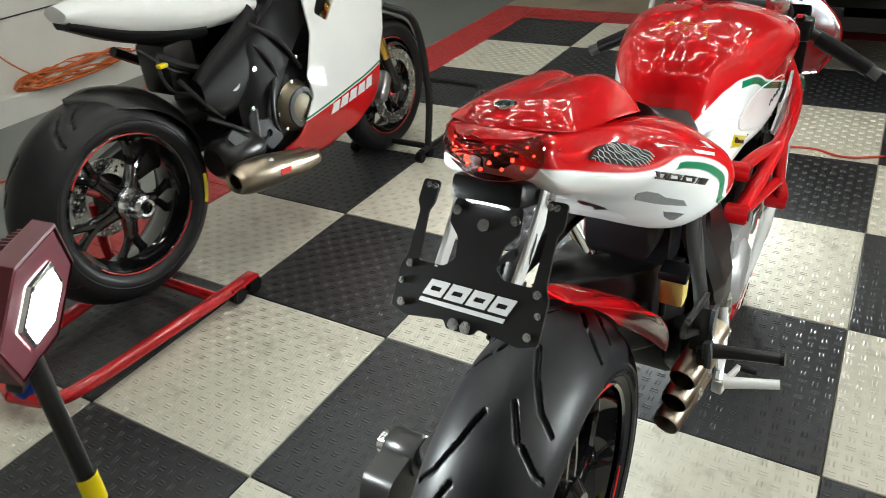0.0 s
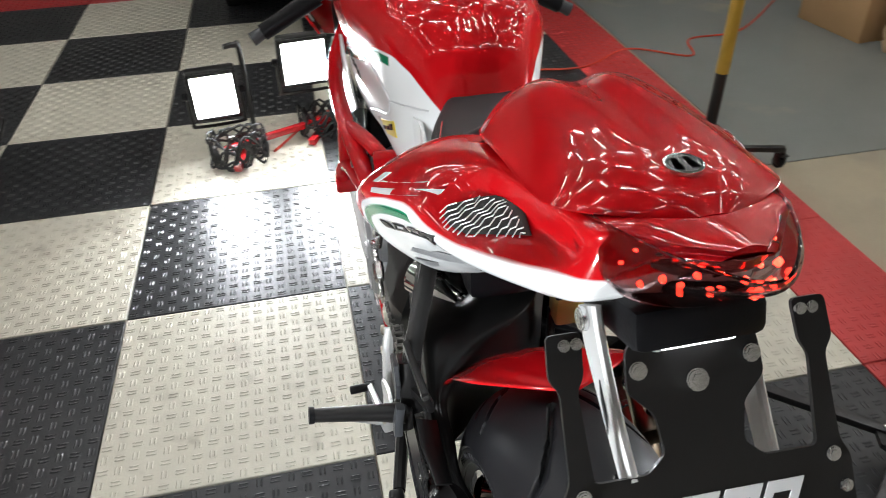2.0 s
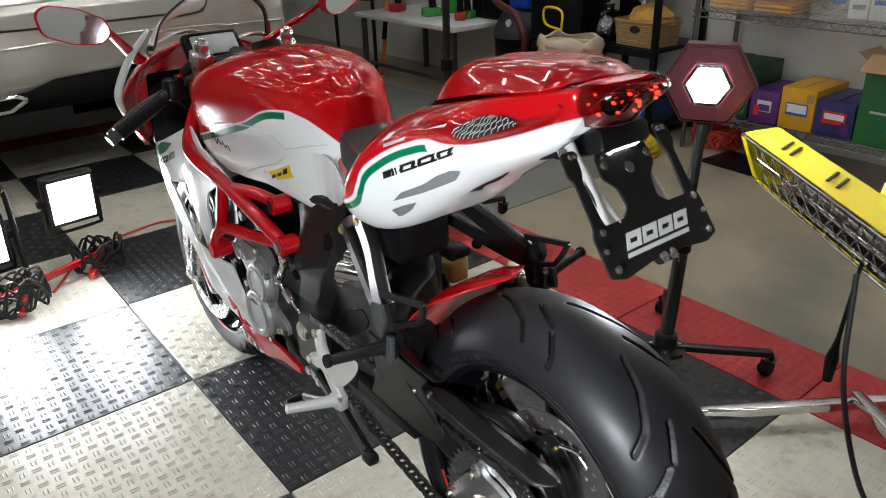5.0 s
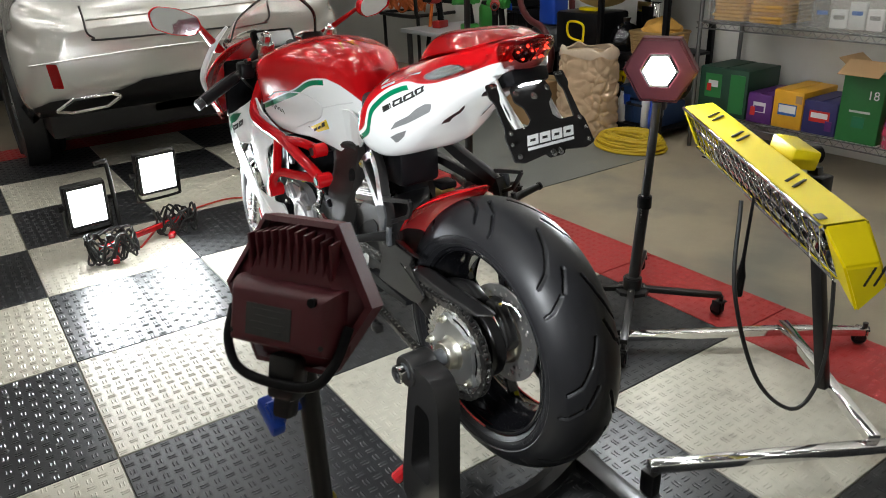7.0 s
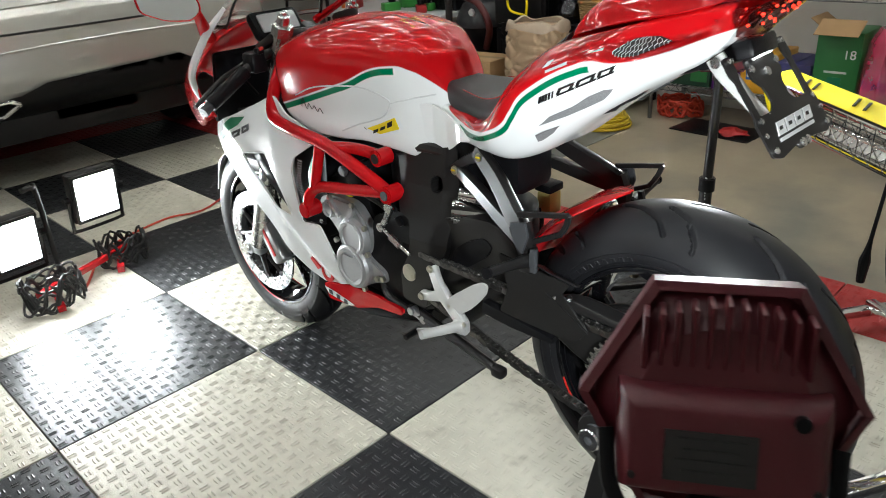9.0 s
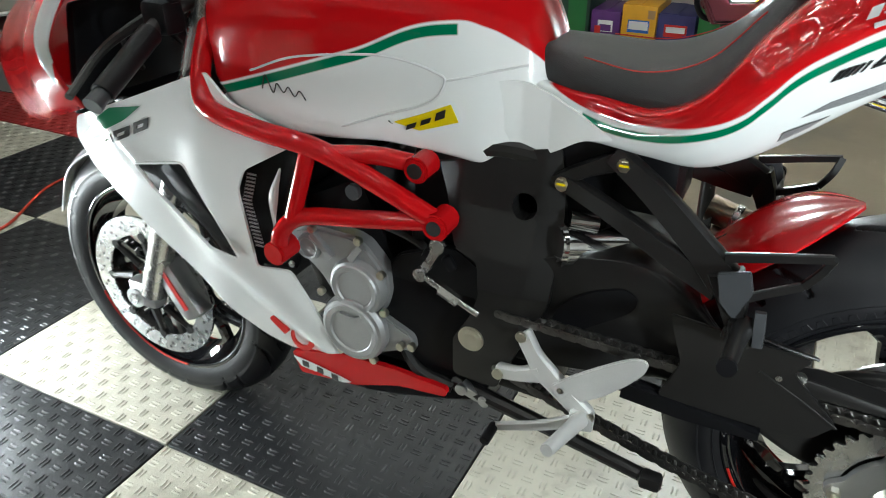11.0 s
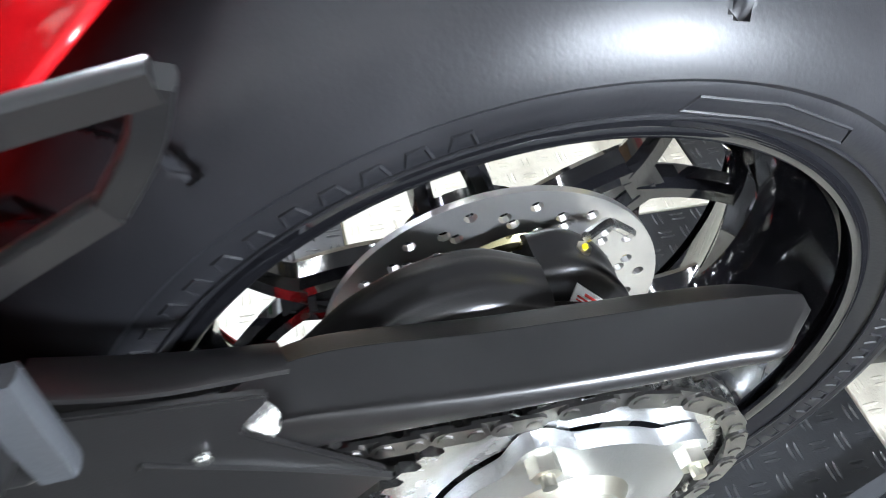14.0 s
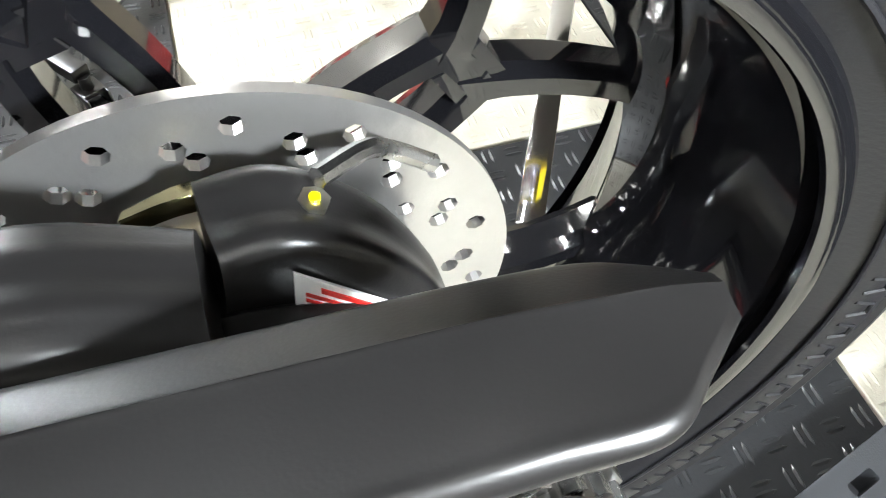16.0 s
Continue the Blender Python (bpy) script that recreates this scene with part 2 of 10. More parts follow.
def livery(name, curve, y0, y1, z0, z1, stripe=None, ends=None, upper=RED, lower=WHITE):
    """Two-tone clear-coated paint: red above a line z(y) and white below it, with a green stripe beside the line.
    curve: (y, z) points in metres; stripe: (top offset, bottom offset, y from, y to)."""
    m = bpy.data.materials.new(name)
    n, l, b = nodes_of(m)
    b.inputs["Roughness"].default_value = 0.25
    b.inputs["Specular IOR Level"].default_value = 0.06
    b.inputs["Coat Weight"].default_value = 0.65
    b.inputs["Coat Roughness"].default_value = 0.03
    tc = n.new("ShaderNodeTexCoord")
    sep = n.new("ShaderNodeSeparateXYZ")
    l.new(tc.outputs["Object"], sep.inputs[0])

    def math_node(op, a, c):
        k = n.new("ShaderNodeMath")
        k.operation = op
        for i, v in enumerate((a, c)):
            if isinstance(v, (int, float)):
                k.inputs[i].default_value = v
            else:
                l.new(v, k.inputs[i])
        return k.outputs[0]

    u = math_node("DIVIDE", math_node("SUBTRACT", sep.outputs["Y"], y0), y1 - y0)
    fc = n.new("ShaderNodeFloatCurve")
    pts = sorted(((y - y0) / (y1 - y0), (z - z0) / (z1 - z0)) for y, z in curve)
    c = fc.mapping.curves[0]
    c.points[0].location, c.points[1].location = pts[0], pts[-1]
    for p in pts[1:-1]:
        c.points.new(*p)
    fc.mapping.update()
    l.new(u, fc.inputs["Value"])
    line = math_node("ADD", math_node("MULTIPLY", fc.outputs[0], z1 - z0), z0)
    d = math_node("SUBTRACT", sep.outputs["Z"], line)

    def step(v, edge, soft=0.0012):
        k = n.new("ShaderNodeMapRange")
        k.inputs["From Min"].default_value, k.inputs["From Max"].default_value = edge - soft, edge + soft
        l.new(v, k.inputs["Value"])
        return k.outputs["Result"]

    def mix(f, a, c2):
        k = n.new("ShaderNodeMix")
        k.data_type = "RGBA"
        l.new(f, k.inputs["Factor"])
        for key, v in (("A", a), ("B", c2)):
            if isinstance(v, tuple):
                k.inputs[key].default_value = rgba(v)
            else:
                l.new(v, k.inputs[key])
        return k.outputs["Result"]

    red_mask = step(d, 0.0)
    if ends:
        inside = math_node("MULTIPLY", step(sep.outputs["Y"], ends[0]), math_node("SUBTRACT", 1.0, step(sep.outputs["Y"], ends[1])))
        red_mask = math_node("MAXIMUM", red_mask, math_node("SUBTRACT", 1.0, inside))
    col = mix(red_mask, lower, upper)
    if stripe:
        a, c3, ya, yb = stripe
        band = math_node("MULTIPLY", step(d, c3), math_node("SUBTRACT", 1.0, step(d, a)))
        band = math_node("MULTIPLY", band, math_node("MULTIPLY", step(sep.outputs["Y"], ya), math_node("SUBTRACT", 1.0, step(sep.outputs["Y"], yb))))
        col = mix(band, col, GREEN)
    noise_n = n.new("ShaderNodeTexNoise")
    noise_n.inputs["Scale"].default_value = 260
    l.new(tc.outputs["Object"], noise_n.inputs["Vector"])
    bp = n.new("ShaderNodeBump")
    bp.inputs["Strength"].default_value, bp.inputs["Distance"].default_value = 0.03, 0.001
    l.new(noise_n.outputs["Fac"], bp.inputs["Height"])
    l.new(bp.outputs["Normal"], b.inputs["Normal"])
    l.new(col, b.inputs["Base Color"])
    return m

# ---- building helpers ----
def thing(name, label, category, m=None, group="", kind=""):
    ob = new(name)
    ob.empty_display_size = 0.05
    if m is not None:
        ob.matrix_world = m
    return tagged(ob, label, category, group, kind)


SHAPE = None


def stance(co):
    """Sets the middle and front of the chassis back and up, as the motorcycle stands with its tail raised."""
    y = co.y
    return Vector((co.x, y + float(np.interp(y, (0.0, 0.12, 0.25, 0.45, 0.65, 0.9, 1.2, 1.45), (0, -0.008, -0.028, -0.045, -0.055, -0.075, -0.10, -0.115))), co.z + float(np.interp(y, (0.0, 0.12, 0.25, 0.45, 0.65, 1.2), (0, 0.008, 0.025, 0.035, 0.045, 0.045)))))


def tank_stance(co):
    """The same for the fuel tank, which is shorter."""
    y = co.y
    return Vector((co.x, y + float(np.interp(y, (0.50, 0.58, 0.68, 0.785, 1.12, 1.2), (-0.005, -0.02, -0.06, -0.075, -0.14, -0.15))), co.z + float(np.interp(y, (0.50, 0.58, 0.68, 0.785, 1.12), (0.02, 0.023, 0.028, 0.036, 0.036)))))


def part(name, bm, material, parent=None, label="", smooth=True, sharp=35):
    """Links a bmesh as one mesh object under its thing or part."""
    me = bpy.data.meshes.new(name)
    if SHAPE:
        for v in bm.verts:
            v.co = SHAPE(v.co)
    bm.normal_update()
    bm.to_mesh(me)
    bm.free()
    me.materials.append(material)
    if smooth:
        me.shade_smooth()
        me.set_sharp_from_angle(angle=radians(sharp))
    ob = new(name, me)
    if parent is not None:
        ob.parent = parent
    return tagged(ob, label)


def add(bm, other):
    """Joins another bmesh into bm."""
    me = bpy.data.meshes.new("joined")
    other.to_mesh(me)
    other.free()
    bm.from_mesh(me)
    bpy.data.meshes.remove(me)
    return bm


def join(*bms):
    out = bmesh.new()
    for b in bms:
        add(out, b)
    return out


def moved(bm, m):
    bmesh.ops.transform(bm, matrix=m, verts=bm.verts)
    return bm


def mirrored(bm):
    """A copy of bm on the other side of the plane x = 0."""
    c = bm.copy()
    bmesh.ops.transform(c, matrix=Matrix.Diagonal((-1, 1, 1, 1)), verts=c.verts)
    bmesh.ops.reverse_faces(c, faces=c.faces)
    return c


def box(size, at=(0, 0, 0), bevel=0.0, rot=None, segments=2):
    bm = bmesh.new()
    bmesh.ops.create_cube(bm, size=1.0)
    bmesh.ops.transform(bm, matrix=Matrix.Diagonal((*size, 1)), verts=bm.verts)
    if bevel > 0:
        bmesh.ops.bevel(bm, geom=bm.edges[:], offset=bevel, segments=segments, affect="EDGES", profile=0.5)
    m = Matrix.Translation(at)
    if rot is not None:
        m = m @ Euler([radians(a) for a in rot]).to_matrix().to_4x4()
    return moved(bm, m)


def spline(points, n):
    """n points on a Catmull-Rom curve through the given points."""
    p = [Vector(q) for q in points]
    if len(p) == 2:
        return [p[0].lerp(p[1], i / (n - 1)) for i in range(n)]
    ext = [p[0] * 2 - p[1]] + p + [p[-1] * 2 - p[-2]]
    out = []
    for i in range(n):
        f = i / (n - 1) * (len(p) - 1)
        k = min(int(f), len(p) - 2)
        t = f - k
        a, b, c, d = ext[k:k + 4]
        out.append(0.5 * ((2 * b) + (c - a) * t + (2 * a - 5 * b + 4 * c - d) * t * t + (3 * b - 3 * c + d - a) * t ** 3))
    return out


def tube(points, radius, segs=10, smooth_n=0, cap=True, flat=1.0):
    """A round bar along points; radius is one number or one per point. flat: squash across."""
    pts = spline(points, smooth_n) if smooth_n else [Vector(p) for p in points]
    n = len(pts)
    if isinstance(radius, (int, float)):
        rad = [radius] * n
    else:
        rad = [float(np.interp(i / (n - 1) * (len(radius) - 1), range(len(radius)), radius)) for i in range(n)]
    bm = bmesh.new()
    rings = []
    side = None
    for i, p in enumerate(pts):
        t = (pts[min(i + 1, n - 1)] - pts[max(i - 1, 0)]).normalized()
        if side is None:
            ref = Vector((0, 0, 1)) if abs(t.z) < 0.9 else Vector((1, 0, 0))
            side = t.cross(ref).normalized()
        side = (side - t * side.dot(t)).normalized()
        up = t.cross(side)
        rings.append([bm.verts.new(p + rad[i] * (math.cos(a) * side + flat * math.sin(a) * up)) for a in (2 * math.pi * k / segs for k in range(segs))])
    for a, b in zip(rings, rings[1:]):
        for k in range(segs):
            bm.faces.new((a[k], a[(k + 1) % segs], b[(k + 1) % segs], b[k]))
    if cap:
        bm.faces.new(rings[0])
        bm.faces.new(rings[-1])
    bmesh.ops.recalc_face_normals(bm, faces=bm.faces)
    return bm


def cyl(a, b, r, segs=20, r2=None, bevel=0.0):
    bm = tube([a, b], [r, r if r2 is None else r2], segs)
    if bevel > 0:
        ends = [e for e in bm.edges if any(len(f.verts) == segs for f in e.link_faces)]
        bmesh.ops.bevel(bm, geom=ends, offset=bevel, segments=2, affect="EDGES")
    return bm


def revolve(profile, segs=64, axis="x", closed=False):
    """A surface turned round an axis from (radius, along) points."""
    bm = bmesh.new()
    rings = []
    for k in range(segs):
        a = 2 * math.pi * k / segs
        ring = []
        for r, h in profile:
            if axis == "x":
                v = (h, r * math.cos(a), r * math.sin(a))
            elif axis == "y":
                v = (r * math.cos(a), h, r * math.sin(a))
            else:
                v = (r * math.cos(a), r * math.sin(a), h)
            ring.append(bm.verts.new(v))
        rings.append(ring)
    n = len(profile)
    for k in range(segs):
        a, b = rings[k], rings[(k + 1) % segs]
        for i in range(n if closed else n - 1):
            j = (i + 1) % n
            bm.faces.new((a[i], a[j], b[j], b[i]))
    bmesh.ops.remove_doubles(bm, verts=bm.verts, dist=1e-6)
    bmesh.ops.recalc_face_normals(bm, faces=bm.faces)
    return bm


def loft(sections, across=28, along=40, closed=True, cap=True):
    """A skin over cross-sections (lists of as many 3D points each), rounded both ways."""
    ring = []
    for s in sections:
        q = list(s)
        if closed:
            m = len(q)
            ext = q[-2:] + q + q[:3]
            c = spline(ext, (m + 4) * 12 + 1)
            body = c[24:24 + m * 12 + 1]
            ring.append([body[int(round(i * (len(body) - 1) / across))] for i in range(across)])
        else:
            ring.append(spline(q, across))
    rows = [spline([r[i] for r in ring], along) for i in range(across)]
    bm = bmesh.new()
    vs = [[bm.verts.new(rows[i][j]) for i in range(across)] for j in range(along)]
    for j in range(along - 1):
        for i in range(across if closed else across - 1):
            k = (i + 1) % across
            bm.faces.new((vs[j][i], vs[j][k], vs[j + 1][k], vs[j + 1][i]))
    if cap and closed:
        bm.faces.new(vs[0])
        bm.faces.new(vs[-1])
    bmesh.ops.recalc_face_normals(bm, faces=bm.faces)
    return bm


def half(pts, y):
    """A closed symmetric section at y from (x, z) points of its right half, bottom middle to top middle."""
    right = [(x, y, z) for x, z in pts]
    left = [(-x, y, z) for x, z in reversed(pts) if x > 1e-6]
    return right + left


def plate(outline, x0, x1, holes=(), bevel=0.0):
    """A flat plate: (y, z) outline with holes, from x0 to x1."""
    bm = bmesh.new()
    edges = []
    for loop in (outline, *holes):
        vs = [bm.verts.new((x0, y, z)) for y, z in loop]
        edges += [bm.edges.new((a, b)) for a, b in zip(vs, vs[1:] + vs[:1])]
    if holes:
        bmesh.ops.triangle_fill(bm, use_beauty=True, use_dissolve=False, edges=edges)
    else:
        bm.faces.new(bm.verts[:])
    ext = bmesh.ops.extrude_face_region(bm, geom=bm.faces[:] + bm.edges[:] + bm.verts[:])
    bmesh.ops.translate(bm, vec=(x1 - x0, 0, 0), verts=[v for v in ext["geom"] if isinstance(v, bmesh.types.BMVert)])
    bmesh.ops.recalc_face_normals(bm, faces=bm.faces)
    if bevel > 0 and not holes:
        bmesh.ops.bevel(bm, geom=[e for e in bm.edges if e.is_boundary is False and e.calc_face_angle(0) > 0.5], offset=bevel, segments=2, affect="EDGES", clamp_overlap=True)
    return bm


def rounded(outline, r=0.01, n=4):
    """The outline with rounded corners."""
    out = []
    m = len(outline)
    for i in range(m):
        p, a, b = (Vector(outline[k % m]).to_2d() for k in (i, i - 1, i + 1))
        da, db = min(r, (a - p).length * 0.45), min(r, (b - p).length * 0.45)
        s, e = p + (a - p).normalized() * da, p + (b - p).normalized() * db
        for k in range(n + 1):
            t = k / n
            q = s * (1 - t) ** 2 + p * 2 * t * (1 - t) + e * t * t
            out.append((q.x, q.y))
    return out


def circle(cy, cz, r, n=16):
    return [(cy + r * math.cos(2 * math.pi * k / n), cz + r * math.sin(2 * math.pi * k / n)) for k in range(n)]


def skin(outline, holes, depth, thick=0.004, fine=0.02):
    """A curved panel: (y, z) outline with holes, laid on the surface x = depth(y, z)."""
    bm = bmesh.new()
    edges = []
    for loop in (outline, *holes):
        vs = [bm.verts.new((0, y, z)) for y, z in loop]
        edges += [bm.edges.new((a, b)) for a, b in zip(vs, vs[1:] + vs[:1])]
    bmesh.ops.triangle_fill(bm, use_beauty=True, use_dissolve=False, edges=edges)
    for _ in range(5):
        long = [e for e in bm.edges if e.calc_length() > fine]
        if not long:
            break
        bmesh.ops.subdivide_edges(bm, edges=long, cuts=1)
        bmesh.ops.triangulate(bm, faces=bm.faces[:])
        bmesh.ops.beautify_fill(bm, faces=bm.faces[:], edges=[e for e in bm.edges if not e.is_boundary])
    for v in bm.verts:
        v.co.x = depth(v.co.y, v.co.z)
    bmesh.ops.recalc_face_normals(bm, faces=bm.faces)
    s = 1 if sum(f.normal.x * f.calc_area() for f in bm.faces) > 0 else -1
    out = 1 if depth(1.0, 0.5) > 0 else -1
    if s != out:
        bmesh.ops.reverse_faces(bm, faces=bm.faces)
    ext = bmesh.ops.extrude_face_region(bm, geom=bm.faces[:] + bm.edges[:] + bm.verts[:])
    bmesh.ops.translate(bm, vec=(-out * thick, 0, 0), verts=[v for v in ext["geom"] if isinstance(v, bmesh.types.BMVert)])
    bmesh.ops.recalc_face_normals(bm, faces=bm.faces)
    return bm


def bolt(at, r=0.008, h=0.006, axis=(-1, 0, 0)):
    a, d = Vector(at), Vector(axis).normalized()
    b = join(cyl(a, a + d * h, r, 12, bevel=0.001), cyl(a + d * h, a + d * (h + 0.0005), r * 0.55, 6))
    return b


def ring(cx, cy, cz, r, tube_r, segs=64, sides=8):
    """A torus round the x axis."""
    return moved(revolve([(r + tube_r * math.cos(2 * math.pi * k / sides), tube_r * math.sin(2 * math.pi * k / sides)) for k in range(sides)], segs, closed=True), Matrix.Translation((cx, cy, cz)))

# ---- the garage ----
def slab(name, x0, x1, y0, y1, z0, z1, material, label, category):
    ob = part(name, box((x1 - x0, y1 - y0, z1 - z0), ((x0 + x1) / 2, (y0 + y1) / 2, (z0 + z1) / 2)), material, None, label, smooth=False)
    return tagged(ob, label, category, kind="structure")


slab("ground", -3.4, 4.2, -4.2, 9.0, -0.2, -0.012, M["concrete"], "bare tan concrete garage floor with stains", "floor")
slab("wall_left", -3.4, -3.22, -4.2, 9.0, -0.012, 2.75, M["wall"], "white painted garage wall", "wall")
slab("wall_right", 4.0, 4.18, -4.2, 9.0, -0.012, 2.75, M["wall"], "white painted garage wall behind the shelves", "wall")
slab("wall_front", -3.22, 4.0, 8.8, 9.0, -0.012, 2.75, M["wall"], "white painted end wall of the garage", "wall")
slab("wall_back", -3.22, 4.0, -4.2, -4.0, -0.012, 2.75, M["wall"], "white painted wall behind the camera", "wall")
slab("ceiling", -3.4, 4.18, -4.2, 9.0, 2.75, 2.9, M["ceiling"], "unseen garage ceiling, its dimness put into a near-black colour", "ceiling")
slab("trim", -3.22, -3.05, -4.0, 8.8, -0.012, 0.13, M["wall"], "white painted concrete kerb along the wall", "kerb")
slab("grey_floor_paint", 2.12, 3.3, 0.95, 8.5, -0.012, -0.008, mat("grey_floor_paint", (0.17, 0.18, 0.17), 0.4, vary=0.2, scale=3, bump=0.2, bscale=90, dirt=((0.30, 0.26, 0.19), 2.0, 0.62)), "worn grey floor paint over concrete", "floor")
slab("grey_floor_paint_side", -3.05, -1.52, -4.0, 8.5, -0.012, -0.008, bpy.data.materials["grey_floor_paint"], "worn grey floor paint beside the tiles", "floor")

# one honeycomb of LED tubes over the bikes; tubes end at dark connectors
HEX_SIDE = 0.66
grid = thing("hexagon_light_grid", "honeycomb of white LED tubes fixed to the ceiling", "ceiling light", pose(0.2, 0.5, 2.700))
edges = {}
for row in range(-1, 3):
    for col in range(-1, 4):
        cx, cy = HEX_SIDE * math.sqrt(3) * (col + 0.5 * (row % 2) - 0.5), HEX_SIDE * 1.5 * row
        ends = [(cx + HEX_SIDE * math.sin(radians(60 * k)), cy + HEX_SIDE * math.cos(radians(60 * k))) for k in range(6)]
        for k in range(6):
            a, b = ends[k], ends[(k + 1) % 6]
            edges[(round((a[0] + b[0]) * 50), round((a[1] + b[1]) * 50))] = (a, b)
joints = {}
tube_me = None
for a, b in edges.values():
    a, b = Vector((*a, 0)), Vector((*b, 0))
    for p in (a, b):
        joints[(round(p.x * 50), round(p.y * 50))] = p
    at = Matrix.Translation((a + b) / 2) @ Matrix.Rotation(math.atan2(b.y - a.y, b.x - a.x), 4, "Z")
    if tube_me is None:
        first = part("led_tube", tube([(-0.155, 0, 0), (0.155, 0, 0)], 0.020, 10), M["tube"], grid, "lit white LED tube")
        tube_me = first.data
        first.matrix_local = at
    else:
        ob = new("led_tube", tube_me)
        ob.parent, ob.matrix_local = grid, at
        tagged(ob)
joint_me = None
for p in joints.values():
    if joint_me is None:
        first = part("connector", join(cyl((0, 0, 0.05), (0, 0, -0.008), 0.024, 12, bevel=0.003), cyl((0, 0, -0.008), (0, 0, -0.012), 0.014, 12)), M["wall"], grid, "white plastic connector")
        joint_me = first.data
        first.matrix_local = Matrix.Translation(p)
    else:
        ob = new("connector", joint_me)
        ob.parent, ob.matrix_local = grid, Matrix.Translation(p)
        tagged(ob)

# interlocking floor tiles with a raised tread, 0.6 m squares
T = 0.6


def tread_tile(w, h, cells_x, cells_y):
    """A bevelled tile with pairs of raised lens-shaped bars, turned by a quarter from cell to cell."""
    bm = box((w - 0.004, h - 0.004, 0.012), (w / 2, h / 2, -0.006), 0.0015, segments=1)
    verts, faces = [], []
    px, py = w / cells_x, h / cells_y
    lens = [(-0.0125, 0.0), (-0.006, 0.0027), (0.006, 0.0027), (0.0125, 0.0), (0.006, -0.0027), (-0.006, -0.0027)]
    for i in range(cells_x):
        for j in range(cells_y):
            cx, cy = (i + 0.5) * px, (j + 0.5) * py
            turn = (i + j) % 2
            for off in (-0.0048, 0.0048):
                k = len(verts)
                for a, b in lens:
                    q = (a, b + off)
                    q = (-q[1], q[0]) if turn else q
                    verts.append((cx + q[0], cy + q[1], 0.0))
                for a in (-0.008, 0.008):
                    q = (a, off)
                    q = (-q[1], q[0]) if turn else q
                    verts.append((cx + q[0], cy + q[1], 0.0016))
                faces += [(k, k + 1, k + 6), (k + 1, k + 2, k + 7, k + 6), (k + 2, k + 3, k + 7), (k + 3, k + 4, k + 7), (k + 4, k + 5, k + 6, k + 7), (k + 5, k, k + 6)]
    me = bpy.data.meshes.new("tread")
    me.from_pydata(verts, [], faces)
    bm.from_mesh(me)
    bpy.data.meshes.remove(me)
    bmesh.ops.recalc_face_normals(bm, faces=bm.faces)
    out = bpy.data.meshes.new("floor_tile")
    bm.to_mesh(out)
    bm.free()
    return out


floor = tagged(new("floor"), "black and ivory chequered garage floor of interlocking tread tiles with a red border", "floor", kind="structure")
SQUARE, STRIP = tread_tile(T, T, 18, 18), tread_tile(0.3, T, 9, 18)
for m_ in ("tile_white", "tile_black"):
    c_ = SQUARE.copy()
    c_.materials.append(M[m_])
    for i in range(-2, 3):
        for j in range(-5, 6):
            if ((i + j) % 2 == 0) == (m_ == "tile_white"):
                ob = new("floor_tile", c_)
                ob.parent, ob.location = floor, (i * T, j * T, random.uniform(-0.0004, 0.0004))
STRIP.materials.append(M["tile_red"])
for j in range(-5, 6):
    for x in (1.8, -1.5):
        ob = new("border_tile", STRIP)
        ob.parent, ob.location = floor, (x, j * T, 0)
for i in range(-2, 3):
    ob = new("border_tile", STRIP)
    ob.parent, ob.matrix_local = floor, pose(i * T + T, 3.6, 0, 0, 0, 90)
for x in (1.8, -1.5):
    ob = new("border_tile", STRIP)
    ob.parent, ob.matrix_local = floor, pose(x, 3.6, 0) @ Matrix.Diagonal((1, 0.5, 1, 1))

# ---- the motorcycle on its single-sided stand ----
BIKE = pose(0.80, -0.64, 0.0)
bike = thing("motorcycle", "red and white sports motorcycle with green stripes on a rear stand", "motorcycle", BIKE)
RA, FA = Vector((-0.015, -0.021, 0.402)), Vector((0.0, 1.322, 0.300))   # axles


